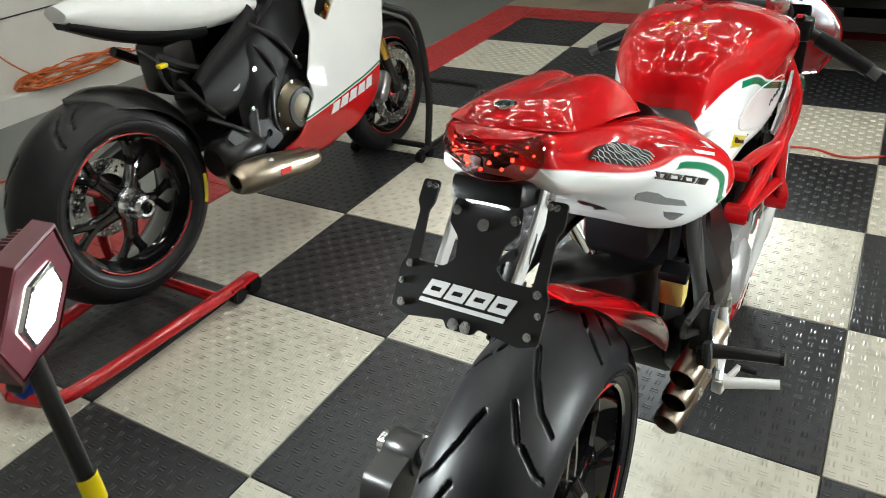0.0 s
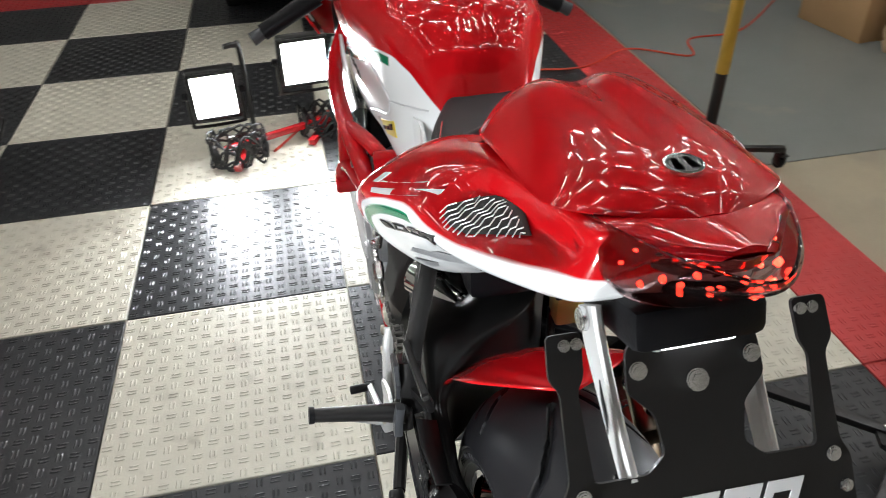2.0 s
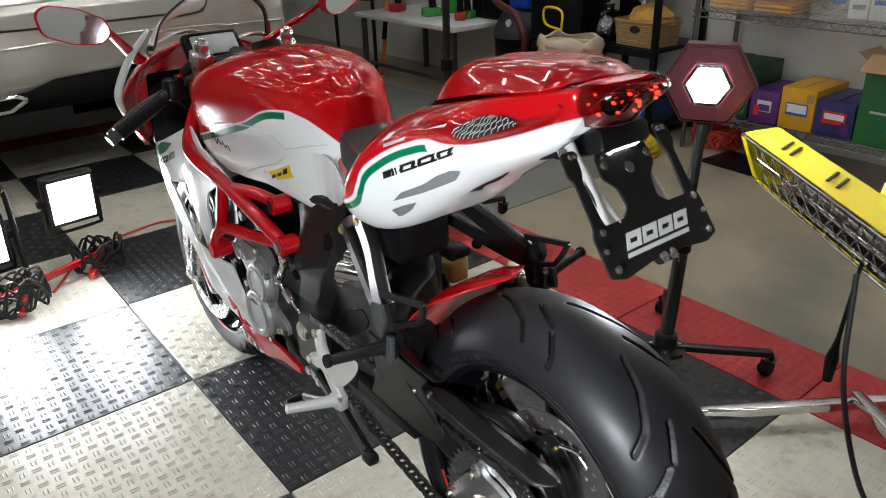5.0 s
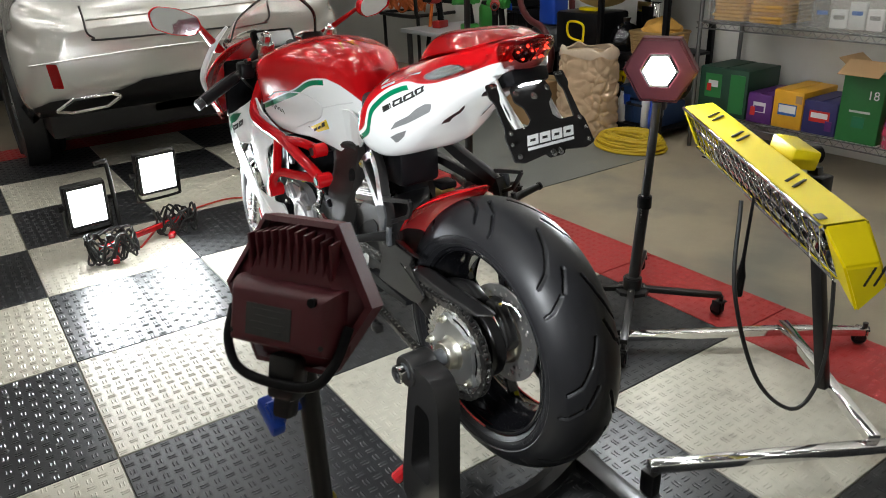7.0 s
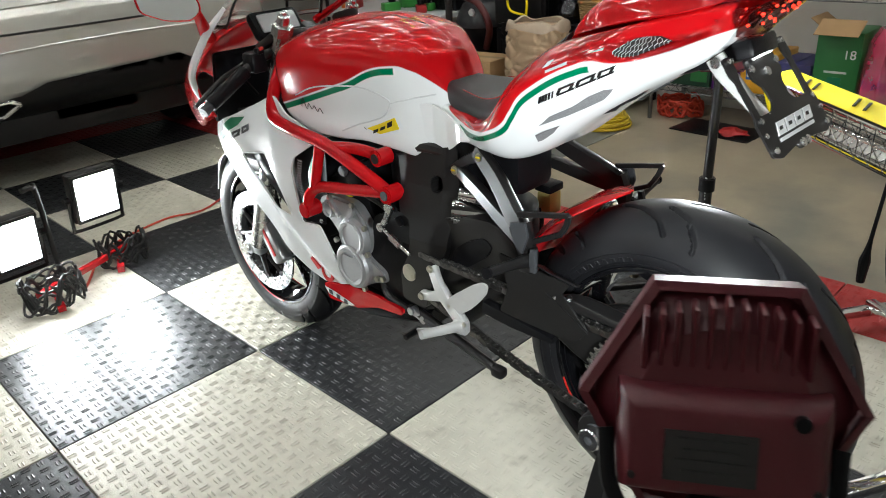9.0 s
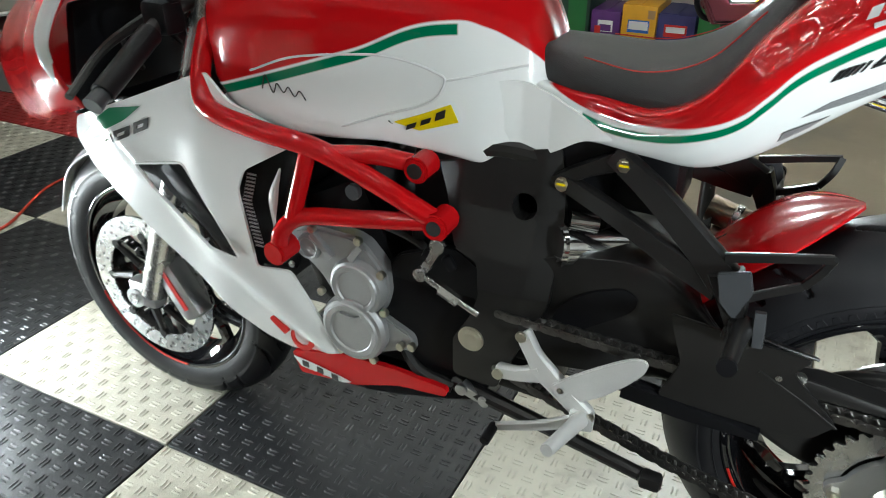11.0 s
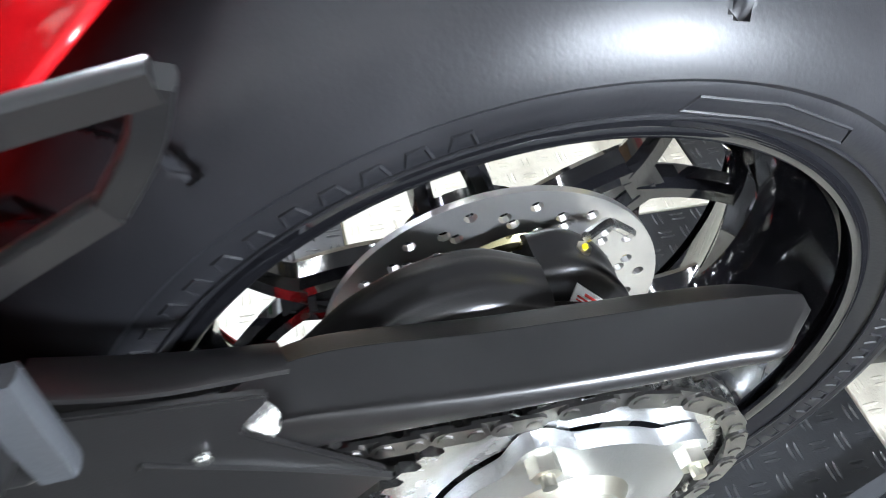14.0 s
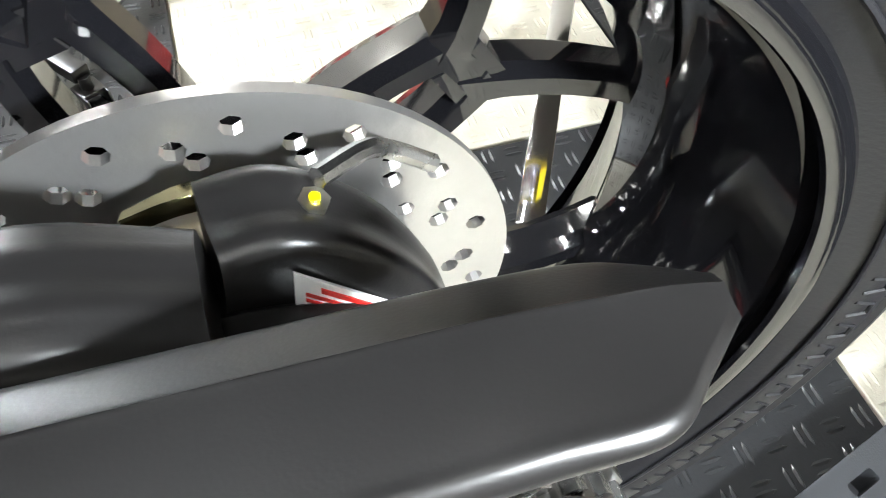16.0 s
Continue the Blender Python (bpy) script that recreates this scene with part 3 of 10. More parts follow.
def tyre_mesh(radius, width, rim, grooves, segs=420, across=52):
    across = 118 if segs > 600 else across
    """A tyre with a round crown, a stepped tread edge, side walls and carved grooves, round the x axis."""
    hw = width / 2
    edge, a1 = radius - 0.70 * hw, 1.33
    prof = []
    for i in range(across + 1):
        a = a1 * (2 * i / across - 1)
        prof.append((radius - (radius - edge) * (1 - math.cos(a)) / (1 - math.cos(a1)), 0.97 * hw * math.sin(a) / math.sin(a1)))
    wall = [(rim, 0.79), (rim + 0.004, 0.825), (rim + 0.008, 0.865), (rim + (edge - rim) * 0.5, 0.945), (edge - 0.007, 0.962), (edge - 0.0025, 0.950)]
    prof = [(r, -hw * k) for r, k in wall] + prof + [(r, hw * k) for r, k in reversed(wall)]
    P = np.array(prof)
    s = np.concatenate([[0], np.cumsum(np.linalg.norm(np.diff(P, axis=0), axis=1))])
    s -= s[-1] / 2
    th = np.arange(segs) * 2 * np.pi / segs
    arc = th * radius
    A, S = np.meshgrid(arc, s, indexing="ij")
    depth = np.zeros_like(A)
    total = 2 * np.pi * radius
    for line in grooves:
        for (a0, s0), (a1, s1) in zip(line, line[1:]):
            da = (A - a0 + total / 2) % total - total / 2
            ds = S - s0
            va, vs = a1 - a0, s1 - s0
            t = np.clip((da * va + ds * vs) / (va * va + vs * vs), 0, 1)
            dist = np.hypot(da - t * va, ds - t * vs)
            depth = np.maximum(depth, np.clip((0.0042 - dist) / 0.0014, 0, 1) * 0.0075)
    R = P[None, :, 0] - depth
    X = np.broadcast_to(P[None, :, 1], R.shape)
    V = np.stack([X, R * np.cos(th)[:, None], R * np.sin(th)[:, None]], -1).reshape(-1, 3)
    n = len(prof)
    faces = [(k * n + i, k * n + i + 1, ((k + 1) % segs) * n + i + 1, ((k + 1) % segs) * n + i) for k in range(segs) for i in range(n - 1)]
    me = bpy.data.meshes.new("tyre")
    me.from_pydata(V.tolist(), [], faces)
    bm = bmesh.new()
    bm.from_mesh(me)
    bpy.data.meshes.remove(me)
    bmesh.ops.recalc_face_normals(bm, faces=bm.faces)
    return bm


def tread_lines(radius, n, hw, flip=1):
    out = []
    step = 2 * math.pi * radius / n
    for k in range(n):
        for sd, sh in ((1, 0.0), (-1, 0.5)):
            a = (k + sh) * step
            out.append([(a, sd * 0.012), (a + flip * 0.05, sd * 0.030), (a + flip * 0.095, sd * 0.055), (a + flip * 0.115, sd * 0.082)])
            out.append([(a + flip * 0.10, sd * 0.020), (a + flip * 0.145, sd * 0.042)])
            out.append([(a + flip * 0.15, sd * 0.050), (a + flip * 0.175, sd * 0.078), (a + flip * 0.18, sd * 0.095)])
    return out


def disc_mesh(r0, r1, thick, holes):
    """A drilled brake disc round the x axis; holes: (radius, count, turn, size)."""
    loops = [circle(0, 0, r0, 48)]
    for r, n, turn, size in holes:
        loops += [circle(r * math.cos(2 * math.pi * (k + turn) / n), r * math.sin(2 * math.pi * (k + turn) / n), size, 8) for k in range(n)]
    return plate(circle(0, 0, r1, 96), -thick / 2, thick / 2, loops)


def spoke(r0, r1, ang0, ang1, w0, w1, x0, x1, t0=0.02, t1=0.016):
    """A tapering wheel spoke with bevelled edges, between two radii."""
    bm = bmesh.new()
    rings = []
    for k in range(7):
        f = k / 6
        r, a = r0 + (r1 - r0) * f, ang0 + (ang1 - ang0) * f
        w, t, x = w0 + (w1 - w0) * f + 0.006 * (2 * f - 1) ** 4, t0 + (t1 - t0) * f, x0 + (x1 - x0) * f
        c = Vector((x, r * math.cos(a), r * math.sin(a)))
        tang = Vector((0, -math.sin(a), math.cos(a)))
        pts = [(-0.5, -1), (0.5, -1), (1, -0.5), (1, 0.5), (0.5, 1), (-0.5, 1), (-1, 0.5), (-1, -0.5)]
        rings.append([bm.verts.new(c + tang * (p * w / 2) + Vector((q * t / 2, 0, 0))) for p, q in pts])
    for a, b in zip(rings, rings[1:]):
        for k in range(8):
            bm.faces.new((a[k], a[(k + 1) % 8], b[(k + 1) % 8], b[k]))
    bm.faces.new(rings[0])
    bm.faces.new(rings[-1])
    bmesh.ops.recalc_face_normals(bm, faces=bm.faces)
    return bm


def wheel(name, parent, at, radius, width, rim_r, n_spokes, hub_r, tread_n, flip, spoke_x, turn=0.3, stripe=True, segs=420, slotted=False):
    w = part(name, revolve([(rim_r - 0.022, -0.02), (rim_r - 0.024, 0.0), (rim_r - 0.022, 0.02)], 64), M["black_gloss"], parent, "gloss black cast wheel")
    w.location = at
    hw = width / 2
    prof = [(rim_r + 0.007, -hw * 0.80), (rim_r + 0.007, -hw * 0.75), (rim_r - 0.008, -hw * 0.71), (rim_r - 0.014, -hw * 0.5), (rim_r - 0.030, -hw * 0.25), (rim_r - 0.032, hw * 0.25), (rim_r - 0.014, hw * 0.5),
            (rim_r - 0.008, hw * 0.71), (rim_r + 0.007, hw * 0.75), (rim_r + 0.007, hw * 0.80), (rim_r - 0.002, hw * 0.84), (rim_r - 0.007, hw * 0.80)]
    prof = [(rim_r - 0.0065, -hw * 0.79), (rim_r - 0.006, -hw * 0.82), (rim_r - 0.003, -hw * 0.838), (rim_r + 0.002, -hw * 0.842)] + prof
    part("rim", revolve(prof, 128), M["black_gloss"], w)
    part("tyre", tyre_mesh(radius, width, rim_r, tread_lines(radius, tread_n, hw, flip), segs), M["rubber"], w, "black sports tyre with curved grooves", sharp=50)
    for k in range(n_spokes):
        a = turn + 2 * math.pi * k / n_spokes
        if slotted:
            node = rim_r * 0.60
            b = bmesh.new()
            for sd in (-1, 1):
                add(b, spoke(hub_r - 0.01, node + 0.006, a + sd * 0.34, a + sd * 0.075, 0.017, 0.016, spoke_x, spoke_x * 0.9, 0.030, 0.028))
                add(b, spoke(node - 0.006, rim_r - 0.020, a + sd * 0.055, a + sd * 0.375, 0.020, 0.022, spoke_x * 0.9, spoke_x * 0.7, 0.028, 0.026))
            add(b, spoke(node - 0.012, node + 0.012, a, a, 0.030, 0.034, spoke_x * 0.9, spoke_x * 0.9, 0.026, 0.026))
            part("spoke", b, M["black_gloss"], w, sharp=25)
            continue
        b = join(spoke(hub_r - 0.01, rim_r * 0.52, a, a, 0.05, 0.040, spoke_x, spoke_x * 0.6, 0.034, 0.028), spoke(rim_r * 0.48, rim_r - 0.022, a + 0.03, a + 0.24, 0.026, 0.026, spoke_x * 0.6, 0, 0.026, 0.024), spoke(rim_r * 0.48, rim_r - 0.022, a - 0.03, a - 0.24, 0.026, 0.026, spoke_x * 0.6, 0, 0.026, 0.024))
        part("spoke", b, M["black_gloss"], w)
    part("hub", revolve([(0.0, spoke_x - 0.03), (hub_r * 0.7, spoke_x - 0.03), (hub_r, spoke_x - 0.015), (hub_r, spoke_x + 0.02), (hub_r * 0.7, spoke_x + 0.035), (0.0, spoke_x + 0.035)], 32), M["black_gloss"], w)
    if stripe:
        for s in (-1, 1):
            for a0, a1 in ((1.0, 2.5), (3.8, 5.9)) if s > 0 else ((4.6, 5.9),):
                n = 40
                pts = [(s * hw * 0.845, (rim_r - 0.0025) * math.cos(a0 + (a1 - a0) * k / n), (rim_r - 0.0025) * math.sin(a0 + (a1 - a0) * k / n)) for k in range(n + 1)]
                part("pinstripe", tube(pts, 0.0022, 6), M["decal_red"], w, "red rim stripe")
    return w


rear = wheel("rear_wheel", bike, RA, 0.318, 0.188, 0.2185, 5, 0.058, 8, 1, 0.042, radians(73), segs=660, slotted=True)
# ridge and raised marks on the rear tyre's side walls
for sd in (-1, 1):
    part("sidewall_ridge", ring(sd * 0.0865, 0, 0, 0.2312, 0.0011, 128, 6), M["rubber"], rear)
    for k in range(26):
        a0 = 0.4 + 0.075 * k + (1.6 if k > 12 else 0)
        part("sidewall_marking", tube([(sd * x, r * math.cos(a), r * math.sin(a)) for x, r, a in ((0.0885, 0.2355, a0), (0.0902, 0.2435, a0 + 0.012), (0.0902, 0.2435, a0 + 0.040), (0.0885, 0.2355, a0 + 0.046))], 0.0011, 5), M["rubber"], rear)
    part("sidewall_panel", tube([(sd * x, r * math.cos(a), r * math.sin(a)) for x, r, a in ((0.0885, 0.2355, 1.70), (0.0902, 0.2435, 1.72), (0.0902, 0.2440, 1.90), (0.0902, 0.2435, 2.08), (0.0885, 0.2355, 2.10), (0.0885, 0.2350, 1.90), (0.0885, 0.2355, 1.70))], 0.0009, 5), M["rubber"], rear)
front = wheel("front_wheel", bike, FA, 0.300, 0.120, 0.216, 5, 0.035, 9, -1, 0.0, 0.1, segs=360)

# rear brake disc, sprocket, chain
HOLE_ROWS = ((0.1045, 16, 0.40, 0.0043), (0.0910, 16, 0.08, 0.0043), (0.0975, 16, 0.92, 0.0043), (0.0835, 8, 0.30, 0.0040))
disc = part("rear_brake_disc", disc_mesh(0.070, 0.1175, 0.005, HOLE_ROWS), M["disc_steel"], rear, "drilled steel brake disc", smooth=False)
disc.location = (-0.006, 0, 0)
part("disc_carrier", revolve([(0.045, -0.026), (0.062, -0.024), (0.070, -0.017), (0.072, -0.010), (0.045, -0.006)], 56, closed=True), M["nut"], rear, "pale zinc-plated disc carrier")
for k in range(5):
    a = radians(20 + 72 * k)
    part("carrier_bolt", bolt((-0.022, 0.058 * math.cos(a), 0.058 * math.sin(a)), 0.007, 0.006), M["steel"], rear)
TEETH = 42
out = []
for k in range(TEETH):
    a = 2 * math.pi * k / TEETH
    for da, r in ((-0.052, 0.1055), (-0.022, 0.1125), (0.022, 0.1125), (0.052, 0.1055)):
        out.append((r * math.cos(a + da), r * math.sin(a + da)))
SPX = -0.135
CHX = SPX + RA.x
spr = part("sprocket", plate(out, -0.003, 0.003, [circle(0, 0, 0.078, 40)]), M["steel"], bike, "toothed rear sprocket", smooth=False)
spr.location = RA + Vector((SPX, 0, 0))
lobes = []
for k in range(100):
    a = 2 * math.pi * k / 100
    r = 0.074 + 0.017 * max(0, math.cos(5 * a)) ** 2
    lobes.append((r * math.cos(a), r * math.sin(a)))
car = part("sprocket_carrier", plate(lobes, -0.014, -0.004, [circle(0, 0, 0.03, 32)]), M["alu"], spr, "cast aluminium sprocket carrier", sharp=30)
for k in range(5):
    a = 2 * math.pi * (k + 0.5) / 5
    a = 2 * math.pi * k / 5
    part("nut", join(cyl((-0.014, 0.079 * math.cos(a), 0.079 * math.sin(a)), (-0.024, 0.079 * math.cos(a), 0.079 * math.sin(a)), 0.0085, 6), cyl((-0.02, 0.079 * math.cos(a), 0.079 * math.sin(a)), (-0.030, 0.079 * math.cos(a), 0.079 * math.sin(a)), 0.004, 10)), M["nut"], spr, "zinc sprocket nut", smooth=False)
part("axle_nut", revolve([(0.0, -0.040), (0.030, -0.040), (0.034, -0.034), (0.034, -0.022), (0.040, -0.014), (0.0, -0.010)], 36), M["nut"], spr, "large zinc axle nut")


def chain_mesh():
    """Roller chain: side plates and rollers along the runs and round the sprocket."""
    pts = []
    fy, fz, fr = 0.515, 0.475, 0.048
    R = 0.107
    top0, top1 = Vector((CHX, fy, fz + fr)), Vector((CHX, RA.y + 0.03, RA.z + R * 0.96))
    n = 36
    pts += [top0.lerp(top1, k / n) for k in range(n)]
    for k in range(22):
        a = math.radians(74 + (286 - 74) * k / 22)
        pts.append(Vector((CHX, RA.y + R * math.cos(a), RA.z + R * math.sin(a))))
    bot0, bot1 = Vector((CHX, RA.y + 0.03, RA.z - R * 0.96)), Vector((CHX, fy, fz - fr))
    pts += [bot0.lerp(bot1, k / n) + Vector((0, 0, -0.012 * math.sin(math.pi * k / n))) for k in range(n + 1)]
    bm = bmesh.new()
    for k, (a, b) in enumerate(zip(pts, pts[1:])):
        mid, d = (a + b) / 2, b - a
        ang = math.atan2(d.z, d.y)
        L = d.length
        for s in (-1, 1):
            x = s * (0.0085 if k % 2 else 0.0065)
            o = [(math.cos(t) * 0.0068 + (L / 2 if math.cos(t) > 0 else -L / 2), math.sin(t) * 0.0068) for t in (2 * math.pi * q / 10 for q in range(10))]
            add(bm, moved(plate(o, x - 0.001, x + 0.001), Matrix.Translation(mid) @ Matrix.Rotation(ang, 4, "X")))
        add(bm, cyl(a + Vector((-0.0105, 0, 0)), a + Vector((0.0105, 0, 0)), 0.0042, 8))
    return bm


part("drive_chain", chain_mesh(), M["chain"], bike, "oiled steel drive chain", sharp=30)


# swingarm, hub carrier, chain guard
SHAPE = stance
def rrect(cx, y, cz, w, h, tilt=0.0):
    pts = [(-0.5, -0.5), (0.0, -0.5), (0.5, -0.5), (0.5, 0.0), (0.5, 0.5), (0.0, 0.5), (-0.5, 0.5), (-0.5, 0.0)]
    return [(cx + p * w, y - q * h * math.sin(tilt), cz + q * h * math.cos(tilt)) for p, q in pts]


SHAPE = None


def strap(points, widths, thick, n=14, normal=(1, 0, 0), round_=0.28):
    """A cast bar of flat section along points: widths across, thick along the given normal."""
    pts = spline(points, n) if len(points) > 2 else [Vector(points[0]).lerp(Vector(points[1]), k / (n - 1)) for k in range(n)]
    ws = [float(np.interp(k / (n - 1) * (len(widths) - 1), range(len(widths)), widths)) for k in range(n)]
    c = round_
    shape = [(-0.5, -0.5 + c), (-0.5 + c * 0.3, -0.5), (0.5 - c * 0.3, -0.5), (0.5, -0.5 + c), (0.5, 0.5 - c), (0.5 - c * 0.3, 0.5), (-0.5 + c * 0.3, 0.5), (-0.5, 0.5 - c)]
    bm = bmesh.new()
    rings = []
    for k, p in enumerate(pts):
        t = (pts[min(k + 1, n - 1)] - pts[max(k - 1, 0)]).normalized()
        nn = Vector(normal)
        nn = (nn - t * nn.dot(t)).normalized()
        sd = t.cross(nn)
        rings.append([bm.verts.new(p + sd * a * ws[k] + nn * b * thick) for a, b in shape])
    for a, b in zip(rings, rings[1:]):
        for k in range(8):
            bm.faces.new((a[k], a[(k + 1) % 8], b[(k + 1) % 8], b[k]))
    bm.faces.new(rings[0])
    bm.faces.new(rings[-1])
    bmesh.ops.recalc_face_normals(bm, faces=bm.faces)
    return bm


def slab_sec(y, x0, x1, z0, z1, c=0.012):
    """A closed cross-section of a beam at y, with softened corners."""
    return [(x0, y, z0 + c), (x0, y, (z0 + z1) / 2), (x0, y, z1 - c), (x0 + c, y, z1), ((x0 + x1) / 2, y, z1), (x1 - c, y, z1), (x1, y, z1 - c), (x1, y, (z0 + z1) / 2), (x1, y, z0 + c), (x1 - c, y, z0), ((x0 + x1) / 2, y, z0), (x0 + c, y, z0)]


arm = part("swingarm", loft([slab_sec(0.575, -0.11, 0.09, 0.425, 0.52), slab_sec(0.50, -0.125, 0.09, 0.43, 0.595), slab_sec(0.43, -0.128, 0.08, 0.44, 0.622), slab_sec(0.37, -0.130, 0.05, 0.45, 0.634), slab_sec(0.325, -0.132, 0.015, 0.46, 0.634), slab_sec(0.285, -0.136, -0.06, 0.47, 0.618), slab_sec(0.245, -0.138, -0.112, 0.465, 0.585, 0.008), slab_sec(0.205, -0.138, -0.113, 0.455, 0.545, 0.008), slab_sec(0.165, -0.136, -0.112, 0.435, 0.518, 0.008), slab_sec(0.12, -0.132, -0.095, 0.41, 0.508, 0.008), slab_sec(0.085, -0.122, -0.078, 0.39, 0.522, 0.010), slab_sec(0.05, -0.112, -0.066, 0.375, 0.529, 0.012), slab_sec(0.015, -0.108, -0.062, 0.365, 0.529, 0.012), slab_sec(-0.022, -0.106, -0.060, 0.37, 0.512, 0.012)], 60, 90), M["black"], bike, "black single-sided swingarm", sharp=40)
part("hub_clamp", loft([slab_sec(-0.024, -0.104, -0.080, 0.372, 0.470, 0.010), slab_sec(-0.045, -0.103, -0.080, 0.375, 0.458, 0.010), slab_sec(-0.070, -0.102, -0.080, 0.385, 0.440, 0.010), slab_sec(-0.088, -0.101, -0.080, 0.400, 0.425, 0.008)], 48, 20), M["black"], arm, "split clamp round the hub")
part("hub_carrier", moved(revolve([(0.050, -0.072), (0.076, -0.070), (0.082, -0.062), (0.082, -0.038), (0.076, -0.030), (0.050, -0.028)], 56, closed=True), Matrix.Translation(RA + Vector((-0.025, 0, 0)))), M["black"], arm)
part("inset", plate(rounded([(0.432, 0.552), (0.393, 0.582), (0.348, 0.600), (0.326, 0.586), (0.338, 0.562), (0.410, 0.510), (0.440, 0.492), (0.446, 0.52)], 0.012), -0.1335, -0.129, bevel=0.0015), M["plastic"], arm, "recessed black rubber panel")
part("side_cover", plate(rounded([(0.285, 0.600), (0.175, 0.588), (0.118, 0.582), (0.136, 0.560), (0.077, 0.500), (0.100, 0.472), (0.139, 0.466), (0.222, 0.468), (0.285, 0.472), (0.262, 0.53)], 0.008), -0.1665, -0.1625, bevel=0.0012), M["black"], arm, "flat black cover over the chain")
part("cover_ledge", strap([(-0.150, 0.20, 0.592), (-0.150, 0.16, 0.583), (-0.146, 0.115, 0.574)], [0.030, 0.030, 0.022], 0.004, 10, (0.5, 0, 1)), M["black"], arm)
part("chain_slider", strap([(-0.155, 0.330, 0.462), (-0.158, 0.25, 0.457), (-0.158, 0.155, 0.452)], [0.030, 0.028, 0.012], 0.022, 12), M["plastic"], arm, "dark chain slider")
part("cover_rib", strap([(-0.167, 0.172, 0.550), (-0.167, 0.12, 0.523), (-0.167, 0.078, 0.498)], [0.004, 0.004, 0.003], 0.003, 8), M["black"], arm)
part("cover_bolt", bolt((-0.1665, 0.150, 0.548), 0.004, 0.003), M["steel"], arm)
# rear caliper beside the hub, with its warning sticker
cal = part("rear_caliper", loft([[(x, y, z) for x, y, z in ((-0.074, y0, z0), (-0.058, y0 + 0.002, z0 + 0.006), (-0.040, y0 + 0.004, z0 + 0.004), (-0.036, y1, z1), (-0.055, y1 + 0.002, z1 - 0.004), (-0.074, y1, z1))] for y0, z0, y1, z1 in ((-0.026, 0.497, -0.018, 0.450), (-0.046, 0.498, -0.034, 0.445), (-0.066, 0.486, -0.050, 0.432), (-0.084, 0.464, -0.066, 0.418), (-0.098, 0.436, -0.082, 0.408), (-0.103, 0.420, -0.094, 0.405))], 36, 30), M["black"], bike, "black rear brake caliper with a warning sticker", sharp=45)
part("caliper_lug", join(tube([(-0.062, -0.034, 0.498), (-0.061, -0.048, 0.493), (-0.059, -0.066, 0.474), (-0.057, -0.084, 0.450)], [0.006, 0.009, 0.009, 0.006], 10, 16), cyl((-0.056, -0.052, 0.476), (-0.057, -0.053, 0.490), 0.009, 16)), M["black"], cal)
part("carrier_arc", strap([(-0.040, 0.000, 0.490), (-0.041, -0.020, 0.4965), (-0.042, -0.042, 0.4945), (-0.043, -0.066, 0.4850)], [0.006, 0.010, 0.010, 0.006], 0.006, 18, (0.3, 0, 1)), M["zinc"], cal, "zinc-plated caliper carrier")
part("banjo_bolt", join(cyl((-0.055, -0.054, 0.493), (-0.056, -0.056, 0.501), 0.0050, 6), cyl((-0.055, -0.053, 0.488), (-0.055, -0.054, 0.493), 0.0070, 16)), M["nut"], cal, "zinc banjo bolt with yellow paint")
part("paint_mark", cyl((-0.0560, -0.0560, 0.5008), (-0.0562, -0.0562, 0.5022), 0.0018, 10), M["decal_yellow"], cal)
part("brake_hose", tube([(-0.052, -0.058, 0.505), (-0.040, -0.075, 0.500), (-0.035, -0.085, 0.492), (-0.034, -0.100, 0.480)], 0.0035, 8, 18), M["steel"], cal)


def on_caliper(a0, a1, b0, b1, lift, material, name, label=""):
    """A flat sticker on the sloping outer face of the caliper: a along it, b down it, in metres."""
    o, u, v = Vector((-0.0758, -0.0450, 0.4955)), Vector((0.0, -0.70, -0.714)), Vector((-0.01, 0.10, -0.99))
    n = Vector((-1, 0, 0))
    bm = bmesh.new()
    q = [bm.verts.new(o + u * a + v * b + n * k) for k in (lift - 0.001, lift) for a, b in ((a0, b0), (a1, b0), (a1, b1), (a0, b1))]
    for f in ((0, 1, 2, 3), (4, 5, 6, 7), (0, 1, 5, 4), (1, 2, 6, 5), (2, 3, 7, 6), (3, 0, 4, 7)):
        bm.faces.new([q[i] for i in f])
    bmesh.ops.recalc_face_normals(bm, faces=bm.faces)
    return part(name, bm, material, cal, label, smooth=False)


on_caliper(0.0, 0.045, 0.0, 0.026, 0.0012, M["decal_white"], "sticker", "white warning sticker with red print")
for a0, a1, b0, b1 in ((0.010, 0.040, 0.0030, 0.0052), (0.004, 0.042, 0.0075, 0.0088), (0.004, 0.038, 0.0105, 0.0116), (0.012, 0.022, 0.0135, 0.0175), (0.025, 0.034, 0.0140, 0.0165)):
    on_caliper(a0, a1, b0, b1, 0.0018, M["decal_red"], "sticker_print")


